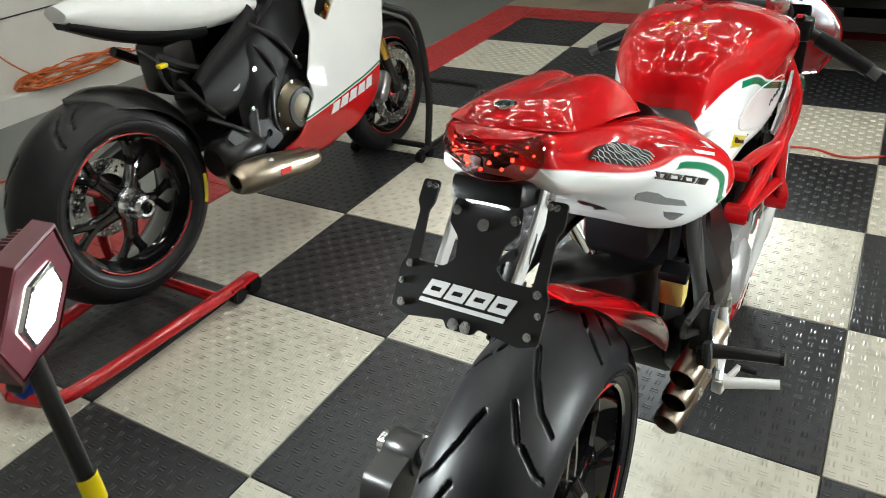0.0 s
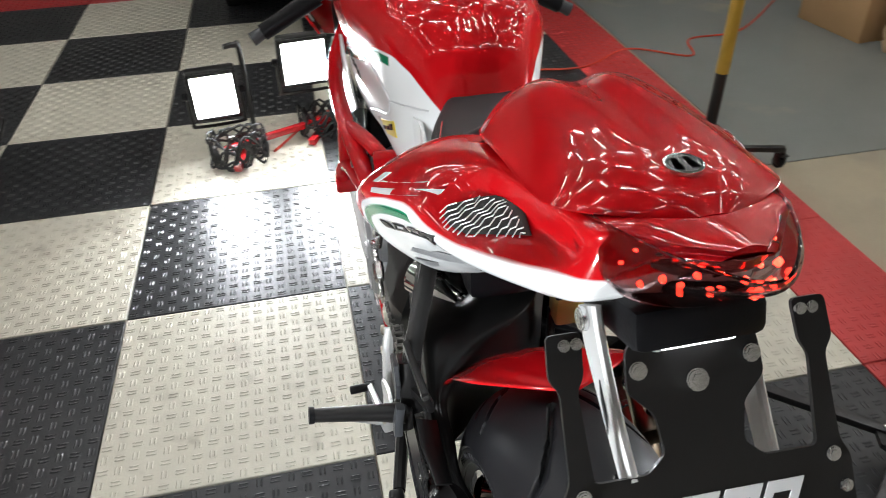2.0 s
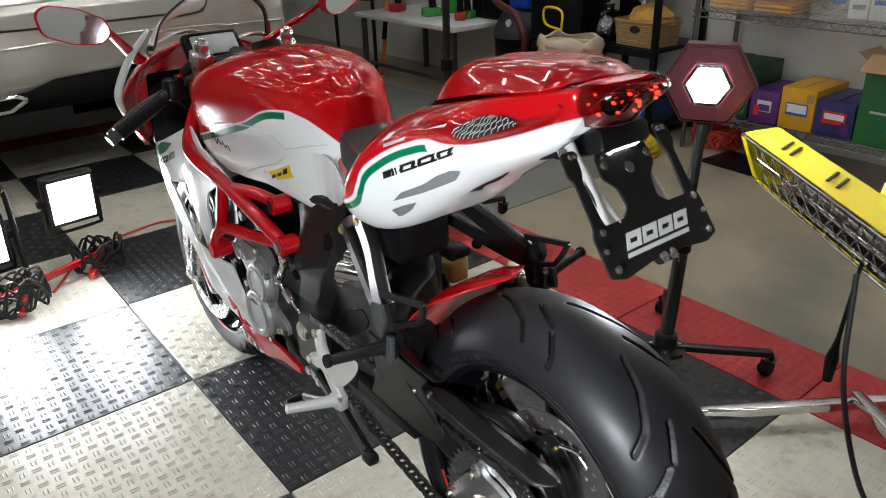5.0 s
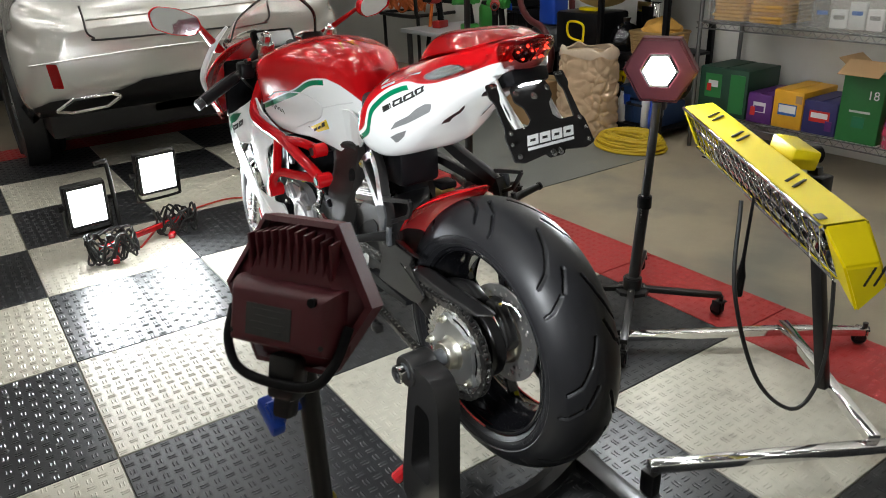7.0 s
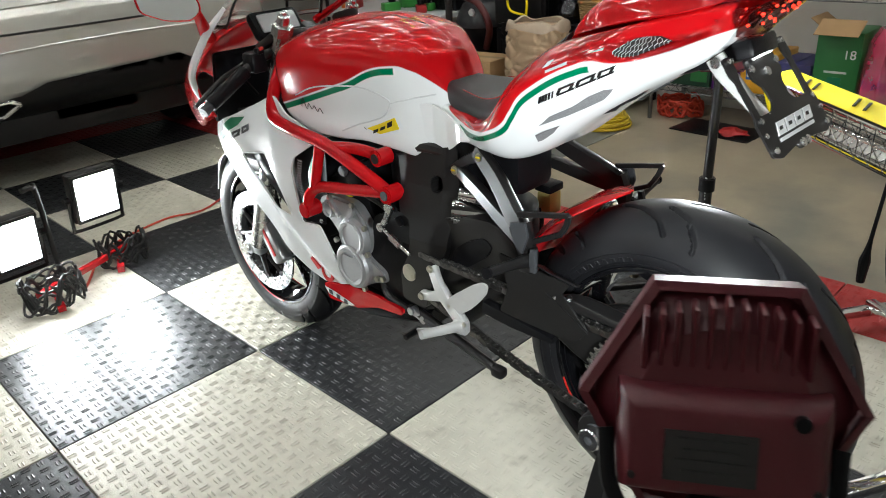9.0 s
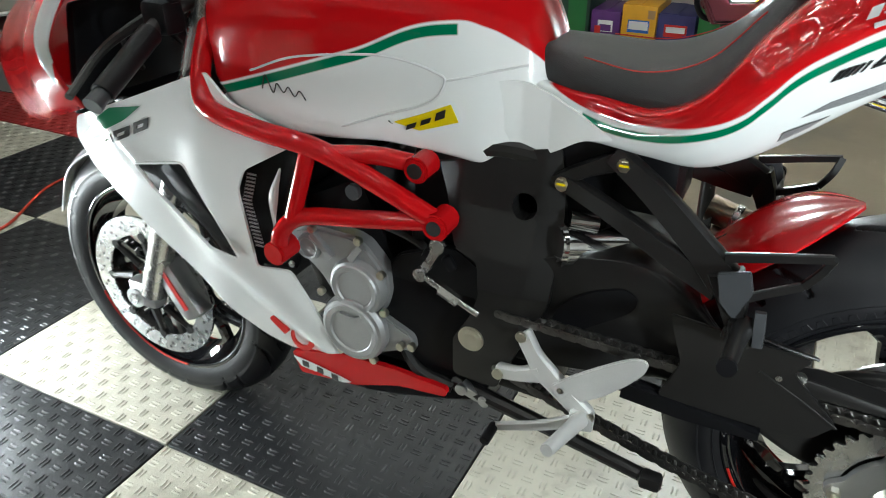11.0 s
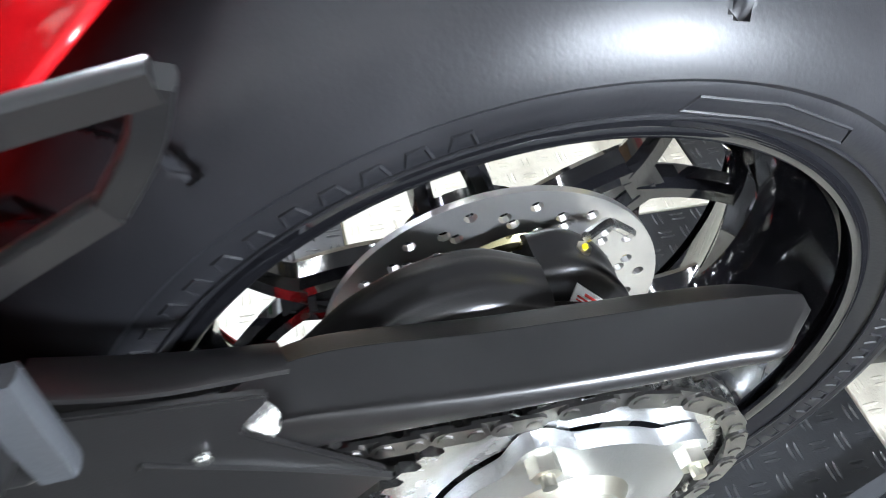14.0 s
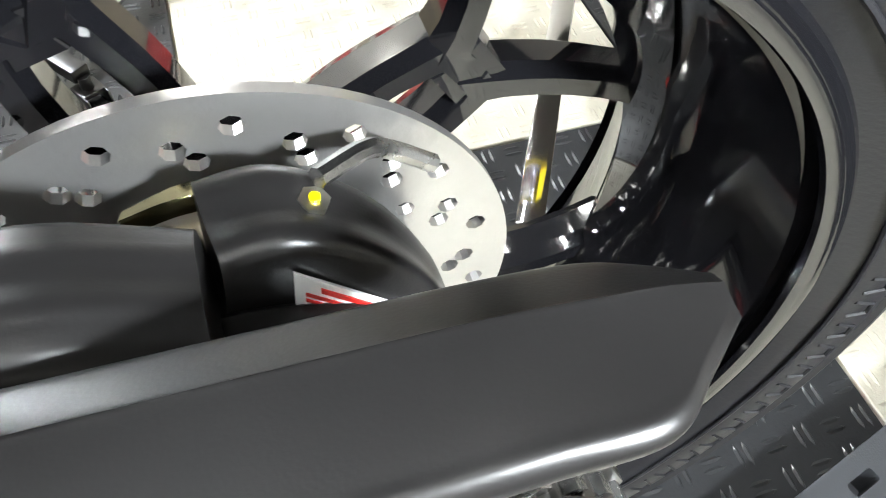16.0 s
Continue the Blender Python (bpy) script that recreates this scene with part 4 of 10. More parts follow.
def guard_mesh():
    """Chain guard: a sloping outer face, a crease and a narrow top face, closing to a rounded tail."""
    secs = []
    for y, zb, zc, w in ((0.150, 0.536, 0.545, 0.010), (0.138, 0.532, 0.549, 0.022), (0.115, 0.530, 0.550, 0.030), (0.085, 0.530, 0.547, 0.034), (0.03, 0.529, 0.541, 0.034), (-0.03, 0.528, 0.538, 0.034), (-0.08, 0.528, 0.537, 0.033), (-0.108, 0.529, 0.5365, 0.031), (-0.122, 0.531, 0.536, 0.020), (-0.134, 0.5335, 0.5355, 0.008)):
        xo = -0.1625 if y > -0.11 else float(np.interp(y, (-0.135, -0.11), (-0.142, -0.1625)))
        C = Vector((xo + w, y, zc))
        O = Vector((xo + 0.003, y, zc - 0.0012))
        B = Vector((xo, y, zb))
        T = C + Vector((0.015 * min(1, w / 0.03), 0, -0.009 * min(1, w / 0.03)))
        secs.append([T + Vector((0, 0, -0.0025)), T, T.lerp(C, 0.9), C, C.lerp(O, 0.10), C.lerp(O, 0.5), C.lerp(O, 0.85), O, O.lerp(B, 0.45) + Vector((-0.0018, 0, 0)), B, B + Vector((0.003, 0, 0)), O + Vector((0.003, 0, -0.005)), C + Vector((0, 0, -0.003))])
    return loft(secs, 78, 64)


grd = part("chain_guard", guard_mesh(), M["black"], bike, "satin black chain guard", sharp=38)
part("guard_bolt", bolt((-0.1560, 0.128, 0.5465), 0.0085, 0.004, (-0.5, 0, 1)), M["steel"], grd)


# rear hugger: a pointed shell over the front of the tyre
def hugger_mesh():
    secs = []
    for a, hw, lift in ((69.0, 0.006, 0.001), (66.5, 0.030, 0.003), (63.5, 0.054, 0.005), (60, 0.076, 0.008), (56, 0.094, 0.011), (51, 0.105, 0.015), (45, 0.108, 0.019), (36, 0.110, 0.024), (27, 0.108, 0.027), (20, 0.103, 0.028)):
        a = radians(a)
        s = []
        for k in range(11):
            u = k / 5 - 1
            r = 0.337 + lift * (1 - abs(u) ** 1.7) + 0.005 * max(0, 1 - abs(abs(u) - 0.5) / 0.22) * min(1, hw / 0.08)
            s.append((-0.004 + u * hw, RA.y + r * math.cos(a), RA.z + r * math.sin(a)))
        for k in range(10, -1, -1):
            u = k / 5 - 1
            r = 0.3335 + lift * (1 - abs(u) ** 1.7)
            s.append((-0.004 + u * hw * 0.985, RA.y + r * math.cos(a), RA.z + r * math.sin(a)))
        secs.append(s)
    return loft(secs, 88, 48)


part("rear_hugger", hugger_mesh(), M["red"], bike, "glossy red rear tyre hugger", sharp=50)

# side plates, passenger peg brackets, rider pegs
def plate_depth(y, z):
    """How far out the cast frame plate stands: slanting in towards the top, chamfered at its rear edge."""
    d = float(np.interp(z, (0.36, 0.50, 0.555, 0.60, 0.66, 0.76), (0.152, 0.155, 0.155, 0.140, 0.108, 0.088)))
    return -(d - 0.40 * max(0.0, 0.482 - y) - 0.35 * max(0.0, y - 0.60))


for s in (-1, 1):
    f = (lambda b: b) if s < 0 else mirrored
    sp = part("frame_plate", f(skin(rounded([(0.648, 0.716), (0.464, 0.757), (0.452, 0.70), (0.446, 0.622), (0.449, 0.545), (0.468, 0.504), (0.505, 0.418), (0.516, 0.386), (0.588, 0.390), (0.588, 0.458), (0.560, 0.505), (0.547, 0.545), (0.556, 0.590), (0.592, 0.602), (0.612, 0.640)], 0.010), [circle(0.503, 0.672, 0.0185, 20)], plate_depth, 0.026, 0.014)), M["black"], bike, "black cast frame plate", sharp=16)
    part("through_hole", f(cyl((-0.070, 0.503, 0.672), (-0.062, 0.503, 0.672), 0.021, 24)), M["cable_black"], sp)
    part("top_lug", f(join(tube([(-0.085, 0.640, 0.722), (-0.085, 0.55, 0.742), (-0.075, 0.48, 0.735)], [0.015, 0.014, 0.016], 10, 14), bolt((-0.098, 0.608, 0.738), 0.012, 0.006))), M["black"], sp)
    part("pivot_bolt", f(join(cyl((-0.150, 0.5575, 0.466), (-0.159, 0.5575, 0.466), 0.0205, 28, bevel=0.002), cyl((-0.158, 0.5575, 0.466), (-0.161, 0.5575, 0.466), 0.0135, 20, bevel=0.001), cyl((-0.160, 0.5575, 0.466), (-0.1615, 0.5575, 0.466), 0.008, 6))), M["nut"], sp, "zinc pivot bolt")
    part("inner_cover", f(plate(rounded([(0.70, 0.56), (0.60, 0.60), (0.54, 0.56), (0.56, 0.44), (0.60, 0.38), (0.68, 0.40), (0.72, 0.48)], 0.02), -0.128, -0.118, bevel=0.003)), M["plastic"], sp, "black sprocket cover")
    tri = part("peg_bracket", f(join(
        strap([(-0.098, 0.388, 0.766), (-0.118, 0.325, 0.727), (-0.148, 0.262, 0.684), (-0.164, 0.226, 0.655)], [0.030, 0.036, 0.040, 0.046], 0.022, 16),
        strap([(-0.084, 0.462, 0.714), (-0.112, 0.385, 0.694), (-0.142, 0.295, 0.664), (-0.162, 0.235, 0.648)], [0.024, 0.026, 0.030, 0.036], 0.020, 16),
        strap([(-0.084, 0.468, 0.708), (-0.092, 0.425, 0.737), (-0.098, 0.372, 0.762)], [0.022, 0.020, 0.026], 0.018, 12),
        strap([(-0.163, 0.232, 0.672), (-0.166, 0.219, 0.640), (-0.166, 0.210, 0.606)], [0.040, 0.036, 0.022], 0.026, 12))), M["black"], bike, "black triangular passenger footpeg bracket")
    part("bracket_pad", f(plate(rounded([(0.240, 0.678), (0.205, 0.688), (0.198, 0.662), (0.213, 0.622), (0.232, 0.640)], 0.004), -0.184, -0.178, bevel=0.002)), M["anthracite"], tri, "smooth grey facet")
    part("heel_loop", f(join(strap([(-0.164, 0.236, 0.690), (-0.162, 0.180, 0.702), (-0.160, 0.128, 0.712)], [0.012, 0.011, 0.010], 0.008, 10), strap([(-0.160, 0.128, 0.713), (-0.154, 0.136, 0.690), (-0.152, 0.150, 0.668)], [0.010, 0.010, 0.010], 0.008, 8), strap([(-0.152, 0.150, 0.668), (-0.158, 0.185, 0.652), (-0.165, 0.212, 0.640)], [0.010, 0.010, 0.012], 0.008, 8))), M["black"], tri, "open black heel loop")
    for x, y, z in ((-0.098, 0.373, 0.757), (-0.084, 0.455, 0.711), (-0.074, 0.483, 0.712)):
        part("bolt", f(join(cyl((x, y, z), (x - 0.016, y, z), 0.0105, 16, bevel=0.0015), cyl((x - 0.015, y, z), (x - 0.019, y, z), 0.0075, 6))), M["nut"], tri, "zinc bolt with yellow paint mark")
        part("paint_mark", f(box((0.001, 0.012, 0.003), (x - 0.0192, y, z + 0.002))), M["decal_yellow"], tri)
    peg = part("passenger_peg", f(join(tube([(-0.175, 0.200, 0.612), (-0.215, 0.203, 0.619), (-0.285, 0.206, 0.629)], [0.014, 0.0105, 0.0085], 12, 12), box((0.024, 0.030, 0.034), (-0.178, 0.203, 0.606), 0.006), cyl((-0.178, 0.190, 0.598), (-0.178, 0.222, 0.602), 0.008, 14))), M["black"], bike, "folding black passenger footpeg")
    part("peg_tip", f(cyl((-0.284, 0.206, 0.629), (-0.290, 0.206, 0.630), 0.0105, 14)), M["plastic"], peg)
    part("hinge_plate", f(strap([(-0.182, 0.186, 0.640), (-0.186, 0.184, 0.620), (-0.188, 0.182, 0.598)], [0.012, 0.014, 0.012], 0.010, 8)), M["anthracite"], peg, "grey hinge plate")
    br = part("rider_peg_bracket", f(join(
        strap([(-0.160, 0.475, 0.508), (-0.168, 0.455, 0.482), (-0.172, 0.435, 0.460), (-0.178, 0.400, 0.436), (-0.182, 0.370, 0.415)], [0.024, 0.024, 0.034, 0.030, 0.030], 0.016, 18),
        strap([(-0.161, 0.508, 0.430), (-0.168, 0.475, 0.440), (-0.172, 0.440, 0.456)], [0.022, 0.020, 0.028], 0.015, 10))), M["silver_cast"], bike, "cast aluminium rider footpeg bracket", sharp=25)
    heel = [(0.425, 0.448), (0.395, 0.476), (0.364, 0.500), (0.335, 0.521), (0.312, 0.534), (0.296, 0.532), (0.300, 0.512), (0.322, 0.484), (0.350, 0.456), (0.378, 0.436), (0.405, 0.424)]
    part("heel_guard", f(plate(rounded(heel, 0.010), -0.186, -0.181, bevel=0.0018)), M["silver_cast"], br, "leaf-shaped aluminium heel guard")
    part("rider_peg", f(tube([(-0.178, 0.372, 0.412), (-0.215, 0.378, 0.418), (-0.285, 0.391, 0.430)], [0.0135, 0.011, 0.009], 12, 10)), M["silver_cast"], br, "knurled aluminium footpeg")
    part("peg_clevis", f(box((0.022, 0.034, 0.030), (-0.186, 0.374, 0.410), 0.005, (0, 0, 10))), M["silver_cast"], br)
    part("foot_lever", f(strap([(-0.186, 0.378, 0.406), (-0.194, 0.430, 0.382), (-0.202, 0.497, 0.360)], [0.020, 0.015, 0.011], 0.009, 12)), M["silver_cast"], br, "aluminium foot lever")
    part("lever_rubber", f(cyl((-0.200, 0.497, 0.360), (-0.236, 0.498, 0.357), 0.0075, 14, bevel=0.001)), M["plastic"], br, "black lever rubber")
    for x, y, z, r in ((-0.168, 0.474, 0.506, 0.0085), (-0.169, 0.507, 0.430, 0.0085), (-0.180, 0.408, 0.446, 0.006), (-0.188, 0.362, 0.420, 0.006)):
        part("bolt", f(bolt((x, y, z), r, 0.006)), M["nut"], br)

SHAPE = stance
# engine
eng = part("engine", box((0.26, 0.30, 0.20), (0, 0.74, 0.40), 0.03), M["plastic"], bike, "three-cylinder engine with grey cast covers")
part("cylinder_block", box((0.24, 0.20, 0.20), (0, 0.88, 0.50), 0.03, (-25, 0, 0)), M["plastic"], eng)
part("gearbox_housing", box((0.20, 0.22, 0.14), (0, 0.60, 0.36), 0.03), M["plastic"], eng)
part("air_box", box((0.14, 0.3, 0.2), (0, 0.62, 0.58), 0.03), M["plastic"], eng)
SHAPE = None
part("cover_upper", plate(rounded([(0.892, 0.545), (0.880, 0.572), (0.835, 0.585), (0.750, 0.582), (0.708, 0.535), (0.700, 0.500), (0.716, 0.452), (0.80, 0.455), (0.835, 0.505)], 0.020), -0.146, -0.112, bevel=0.006), M["cast"], eng, "grey cast engine cover")
for y, z, r, x in ((0.757, 0.497, 0.050, -0.156), (0.767, 0.418, 0.060, -0.160), (0.845, 0.548, 0.024, -0.150)):
    part("cover_round", moved(revolve([(0.0, x - 0.001), (r * 0.62, x - 0.001), (r * 0.66, x - 0.004), (r * 0.80, x - 0.005), (r * 0.84, x - 0.002), (r * 0.93, x), (r, x + 0.008), (r, -0.11)], 48), Matrix.Translation((0, y, z))), M["cast"], eng, sharp=25)
for p, w in (([(-0.163, 0.745, 0.452), (-0.163, 0.760, 0.445), (-0.163, 0.786, 0.448)], 0.005), ([(-0.148, 0.835, 0.575), (-0.150, 0.800, 0.540)], 0.012), ([(-0.148, 0.745, 0.572), (-0.150, 0.765, 0.545)], 0.012)):
    part("cover_ridge", strap(p, [w, w], w, 8), M["cast"], eng)
part("cover_arm", plate(rounded([(0.73, 0.455), (0.70, 0.440), (0.664, 0.424), (0.660, 0.398), (0.690, 0.390), (0.73, 0.372), (0.75, 0.40)], 0.010), -0.142, -0.120, bevel=0.004), M["cast"], eng)
for y, z in ((0.710, 0.462), (0.683, 0.406), (0.662, 0.412), (0.712, 0.530), (0.750, 0.580), (0.835, 0.582), (0.886, 0.548), (0.828, 0.470), (0.800, 0.362), (0.735, 0.362), (0.824, 0.400)):
    part("cover_bolt", bolt((-0.144, y, z), 0.0070, 0.010), M["nut"], eng)
for y, z in ((0.855, 0.590), (0.785, 0.592)):
    part("hose_clip", box((0.02, 0.022, 0.008), (-0.120, y, z), 0.002), M["decal_yellow"], eng, "yellow clip")
part("shift_link", join(strap([(-0.148, 0.612, 0.608), (-0.150, 0.622, 0.585), (-0.152, 0.638, 0.557)], [0.020, 0.014, 0.016], 0.010, 10), tube([(-0.158, 0.638, 0.557), (-0.160, 0.595, 0.537), (-0.160, 0.545, 0.515)], 0.0042, 8), cyl((-0.159, 0.606, 0.542), (-0.160, 0.575, 0.528), 0.0095, 6), bolt((-0.154, 0.638, 0.557), 0.011, 0.010), bolt((-0.150, 0.612, 0.608), 0.012, 0.008)), M["steel"], eng, "steel gear-shift linkage")
for k in range(4):
    part("wiring_plug", box((0.02, 0.024, 0.016), (-0.115 - 0.004 * k, 0.66 - 0.018 * k, 0.60 - 0.03 * (k % 2)), 0.004, (20 * k, 0, 15)), M["plastic"], eng)
part("wiring_loom", tube([(-0.11, 0.80, 0.60), (-0.125, 0.72, 0.605), (-0.12, 0.66, 0.585), (-0.11, 0.62, 0.54)], 0.007, 8, 20), M["cable_black"], eng)
part("coolant_hose", tube([(-0.12, 0.70, 0.40), (-0.135, 0.66, 0.36), (-0.13, 0.60, 0.34)], 0.010, 8, 14), M["cable_black"], eng)
SHAPE = stance
part("right_cover", moved(revolve([(0.0, 0.165), (0.06, 0.165), (0.075, 0.155), (0.085, 0.13), (0.085, 0.10)], 40), Matrix.Translation((0, 0.72, 0.43))), M["cast"], eng, "grey clutch cover")
part("right_block", box((0.05, 0.2, 0.2), (0.125, 0.76, 0.44), 0.02), M["cast"], eng)
SHAPE = None
part("side_stand", join(tube([(-0.120, 0.600, 0.345), (-0.150, 0.45, 0.345), (-0.185, 0.285, 0.345)], [0.013, 0.012, 0.010], 10, 12), box((0.024, 0.030, 0.022), (-0.190, 0.270, 0.345), 0.006)), M["black"], bike, "folded black side stand")
part("stand_hinge", join(strap([(-0.132, 0.582, 0.353), (-0.134, 0.560, 0.346), (-0.132, 0.538, 0.341)], [0.022, 0.018, 0.022], 0.014, 8), bolt((-0.139, 0.579, 0.3525), 0.010, 0.007), bolt((-0.138, 0.540, 0.342), 0.010, 0.007)), M["alu"], bike)
SHAPE = stance
shock = part("rear_shock", tube([(0.0, 0.47, 0.66), (0.0, 0.50, 0.55), (0.0, 0.52, 0.44)], 0.028, 16), M["black"], bike, "rear shock absorber with a chrome reservoir")
SHAPE = None
part("reservoir", join(cyl((-0.118, 0.450, 0.632), (-0.055, 0.375, 0.618), 0.030, 24, bevel=0.006), cyl((-0.10, 0.440, 0.665), (-0.085, 0.405, 0.660), 0.014, 16)), M["chrome"], shock, "chrome shock reservoir")
SHAPE = stance
part("spring", tube([(0.042 * math.cos(t), 0.475 + 0.05 * t / 25 + 0.042 * math.sin(t), 0.645 - 0.19 * t / 25) for t in (k * 0.35 for k in range(72))], 0.006, 6), M["tool_red"], shock, "red shock spring")
pot = part("fluid_pot", box((0.044, 0.040, 0.052), (0.088, 0.394, 0.576), 0.007), M["fluid"], bike, "yellowish translucent brake fluid reservoir")
part("pot_cap", box((0.050, 0.046, 0.018), (0.088, 0.394, 0.611), 0.004), M["plastic"], pot, "black square cap")
part("pot_bracket", box((0.012, 0.012, 0.06), (0.070, 0.404, 0.535), 0.003), M["black"], pot)

# red trellis frame
SHAPE = None
for s in (-1, 1):
    f = (lambda b: b) if s < 0 else mirrored
    fr = part("trellis_frame", f(join(
        tube([(-0.065, 1.035, 0.92), (-0.118, 1.018, 0.86), (-0.152, 1.012, 0.80), (-0.172, 0.985, 0.762), (-0.180, 0.90, 0.746), (-0.178, 0.79, 0.732), (-0.163, 0.70, 0.690), (-0.142, 0.617, 0.639)], 0.0155, 14, 60),
        tube([(-0.172, 0.765, 0.726), (-0.150, 0.71, 0.726), (-0.125, 0.652, 0.713)], 0.0135, 14, 14),
        tube([(-0.178, 0.805, 0.725), (-0.182, 0.842, 0.615)], 0.0130, 14),
        tube([(-0.190, 0.868, 0.560), (-0.188, 0.860, 0.592), (-0.178, 0.825, 0.618), (-0.162, 0.73, 0.628), (-0.142, 0.617, 0.639)], 0.0138, 14, 34),
        cyl((-0.115, 0.615, 0.637), (-0.160, 0.615, 0.637), 0.0205, 24, bevel=0.003), cyl((-0.105, 0.650, 0.712), (-0.147, 0.650, 0.712), 0.0195, 24, bevel=0.003),
        cyl((-0.16, 0.870, 0.555), (-0.205, 0.870, 0.555), 0.020, 20, bevel=0.003))), M["red"], bike, "red tubular trellis frame")
    for y, z, x in ((0.615, 0.637, -0.162), (0.650, 0.712, -0.149)):
        part("tube_end", f(cyl((x, y, z), (x + 0.04, y, z), 0.0112, 20)), M["cable_black"], fr)
    part("bolt", f(bolt((-0.168, 0.735, 0.675), 0.012, 0.01)), M["anthracite"], fr)

SHAPE = None

# ---- bodywork of the motorcycle ----
TANK_LINE = [(0.40, 0.76), (0.455, 0.797), (0.485, 0.832), (0.510, 0.866), (0.540, 0.889), (0.570, 0.904), (0.60, 0.9125), (0.75, 0.866), (0.97, 0.797), (1.10, 0.760), (1.25, 0.72)]
TANK_PAINT = livery("tank_paint", TANK_LINE, 0.40, 1.25, 0.6, 1.0, stripe=(-0.004, -0.018, 0.60, 1.02))
SHAPE = tank_stance
tank_secs = []
for y, hw, zb, zw, zs, zt, crown in ((0.502, 0.068, 0.705, 0.060, 0.80, 0.850, 0.60), (0.54, 0.084, 0.690, 0.080, 0.84, 0.912, 0.66), (0.60, 0.100, 0.690, 0.102, 0.870, 0.945, 0.70), (0.68, 0.112, 0.695, 0.124, 0.880, 0.957, 0.68), (0.80, 0.124, 0.695, 0.146, 0.878, 0.960, 0.64),
                                     (0.92, 0.136, 0.690, 0.164, 0.870, 0.955, 0.60), (1.04, 0.144, 0.700, 0.168, 0.860, 0.936, 0.58), (1.13, 0.138, 0.735, 0.146, 0.850, 0.908, 0.56), (1.18, 0.08, 0.79, 0.085, 0.845, 0.878, 0.50)):
    tank_secs.append(half([(0.0, zb + 0.01), (hw * 0.8, zb), (hw, zb + 0.02), (hw * 1.03, (zb + zs) / 2), (zw, zs), (zw * 0.90, zs + (zt - zs) * 0.55), (zw * crown, zt - 0.012), (0.025, zt), (0.0, zt - 0.002)], y))
tank = part("fuel_tank", loft(tank_secs, 72, 64), TANK_PAINT, bike, "fuel tank, red top and white sides with a green stripe", sharp=60)
SHAPE = None
TANK_SKIN = np.array([tuple(v.co) for v in tank.data.vertices if v.co.x < -0.02])


def tank_point(y, z, proud=0.0):
    """A point on the left skin of the tank."""
    p = tank_stance(Vector((0, y, z)))
    d = (TANK_SKIN[:, 1] - p.y) ** 2 + (TANK_SKIN[:, 2] - p.z) ** 2
    near = np.argsort(d)[:6]
    w = 1 / (d[near] + 1e-6)
    return Vector((float((TANK_SKIN[near, 0] * w).sum() / w.sum()) - proud, p.y, p.z))


def on_tank(outline, proud=0.0015):
    """A thin decal on the left side of the tank."""
    bm = bmesh.new()
    bm.faces.new([bm.verts.new(tank_point(y, z, proud)) for y, z in outline])
    ext = bmesh.ops.extrude_face_region(bm, geom=bm.faces[:] + bm.edges[:] + bm.verts[:])
    bmesh.ops.translate(bm, vec=(0.002, 0, 0), verts=[v for v in ext["geom"] if isinstance(v, bmesh.types.BMVert)])
    bmesh.ops.recalc_face_normals(bm, faces=bm.faces)
    return bm


for s in (-1, 1):
    f = (lambda b: b) if s < 0 else mirrored
    seam = [(p.x, p.y) for p in spline([(1.04, 0.785, 0), (0.93, 0.815, 0), (0.77, 0.826, 0), (0.69, 0.815, 0), (0.68, 0.80, 0), (0.72, 0.765, 0), (0.88, 0.712, 0)], 60)]
    part("panel_seam", f(tube([tank_point(y, z) for y, z in seam], 0.0020, 6)), M["decal_silver"], tank, "grey panel seam")
    part("panel_seam", f(tube([tank_point(0.68 - 0.15 * k / 14, 0.805 + 0.03 * k / 14) for k in range(15)], 0.0018, 6)), M["decal_silver"], tank)
    dec = part("sponsor_decal", f(on_tank([(0.785, 0.712), (0.765, 0.735), (0.715, 0.755), (0.665, 0.775), (0.648, 0.752), (0.72, 0.730)])), M["decal_yellow"], tank, "yellow sponsor decal with black marks")
    part("decal_mark", f(on_tank([(0.790, 0.708), (0.775, 0.735), (0.755, 0.722), (0.765, 0.700)], 0.0025)), M["decal_black"], dec)
    for k, h in enumerate((0.008, 0.008, 0.012)):
        y, z = 0.745 - 0.025 * k, 0.7265 + 0.0108 * k
        part("decal_mark", f(on_tank([(y, z), (y - 0.016, z + 0.007), (y - 0.019, z + 0.007 + h), (y - 0.003, z + h)], 0.0025)), M["decal_black"], dec)
    scr = [(1.02 - 0.011 * k, 0.770 + (0.010 if k % 2 else -0.008) * (1.3 if k < 3 else 0.6) - 0.002 * k) for k in range(9)]
    part("signature", f(tube([tank_point(y, z, 0.0008) for y, z in scr], 0.0009, 5, 50)), M["decal_black"], tank, "black ink scribble")
for s in (-1, 1):
    f = (lambda b: b) if s < 0 else mirrored
    part("side_panel", f(skin(rounded([(0.600, 0.742), (0.520, 0.728), (0.470, 0.752), (0.435, 0.776), (0.385, 0.790), (0.430, 0.806), (0.480, 0.826), (0.515, 0.838), (0.565, 0.836), (0.60, 0.80)], 0.012), [], lambda y, z: float(np.interp(y, (0.38, 0.43, 0.48, 0.52, 0.56, 0.60), (-0.122, -0.103, -0.090, -0.088, -0.096, -0.106))) + 0.10 * max(0.0, 0.77 - z), 0.005, 0.014)), M["white"], bike, "white side panel between tank and tail", sharp=60)
SHAPE = tank_stance
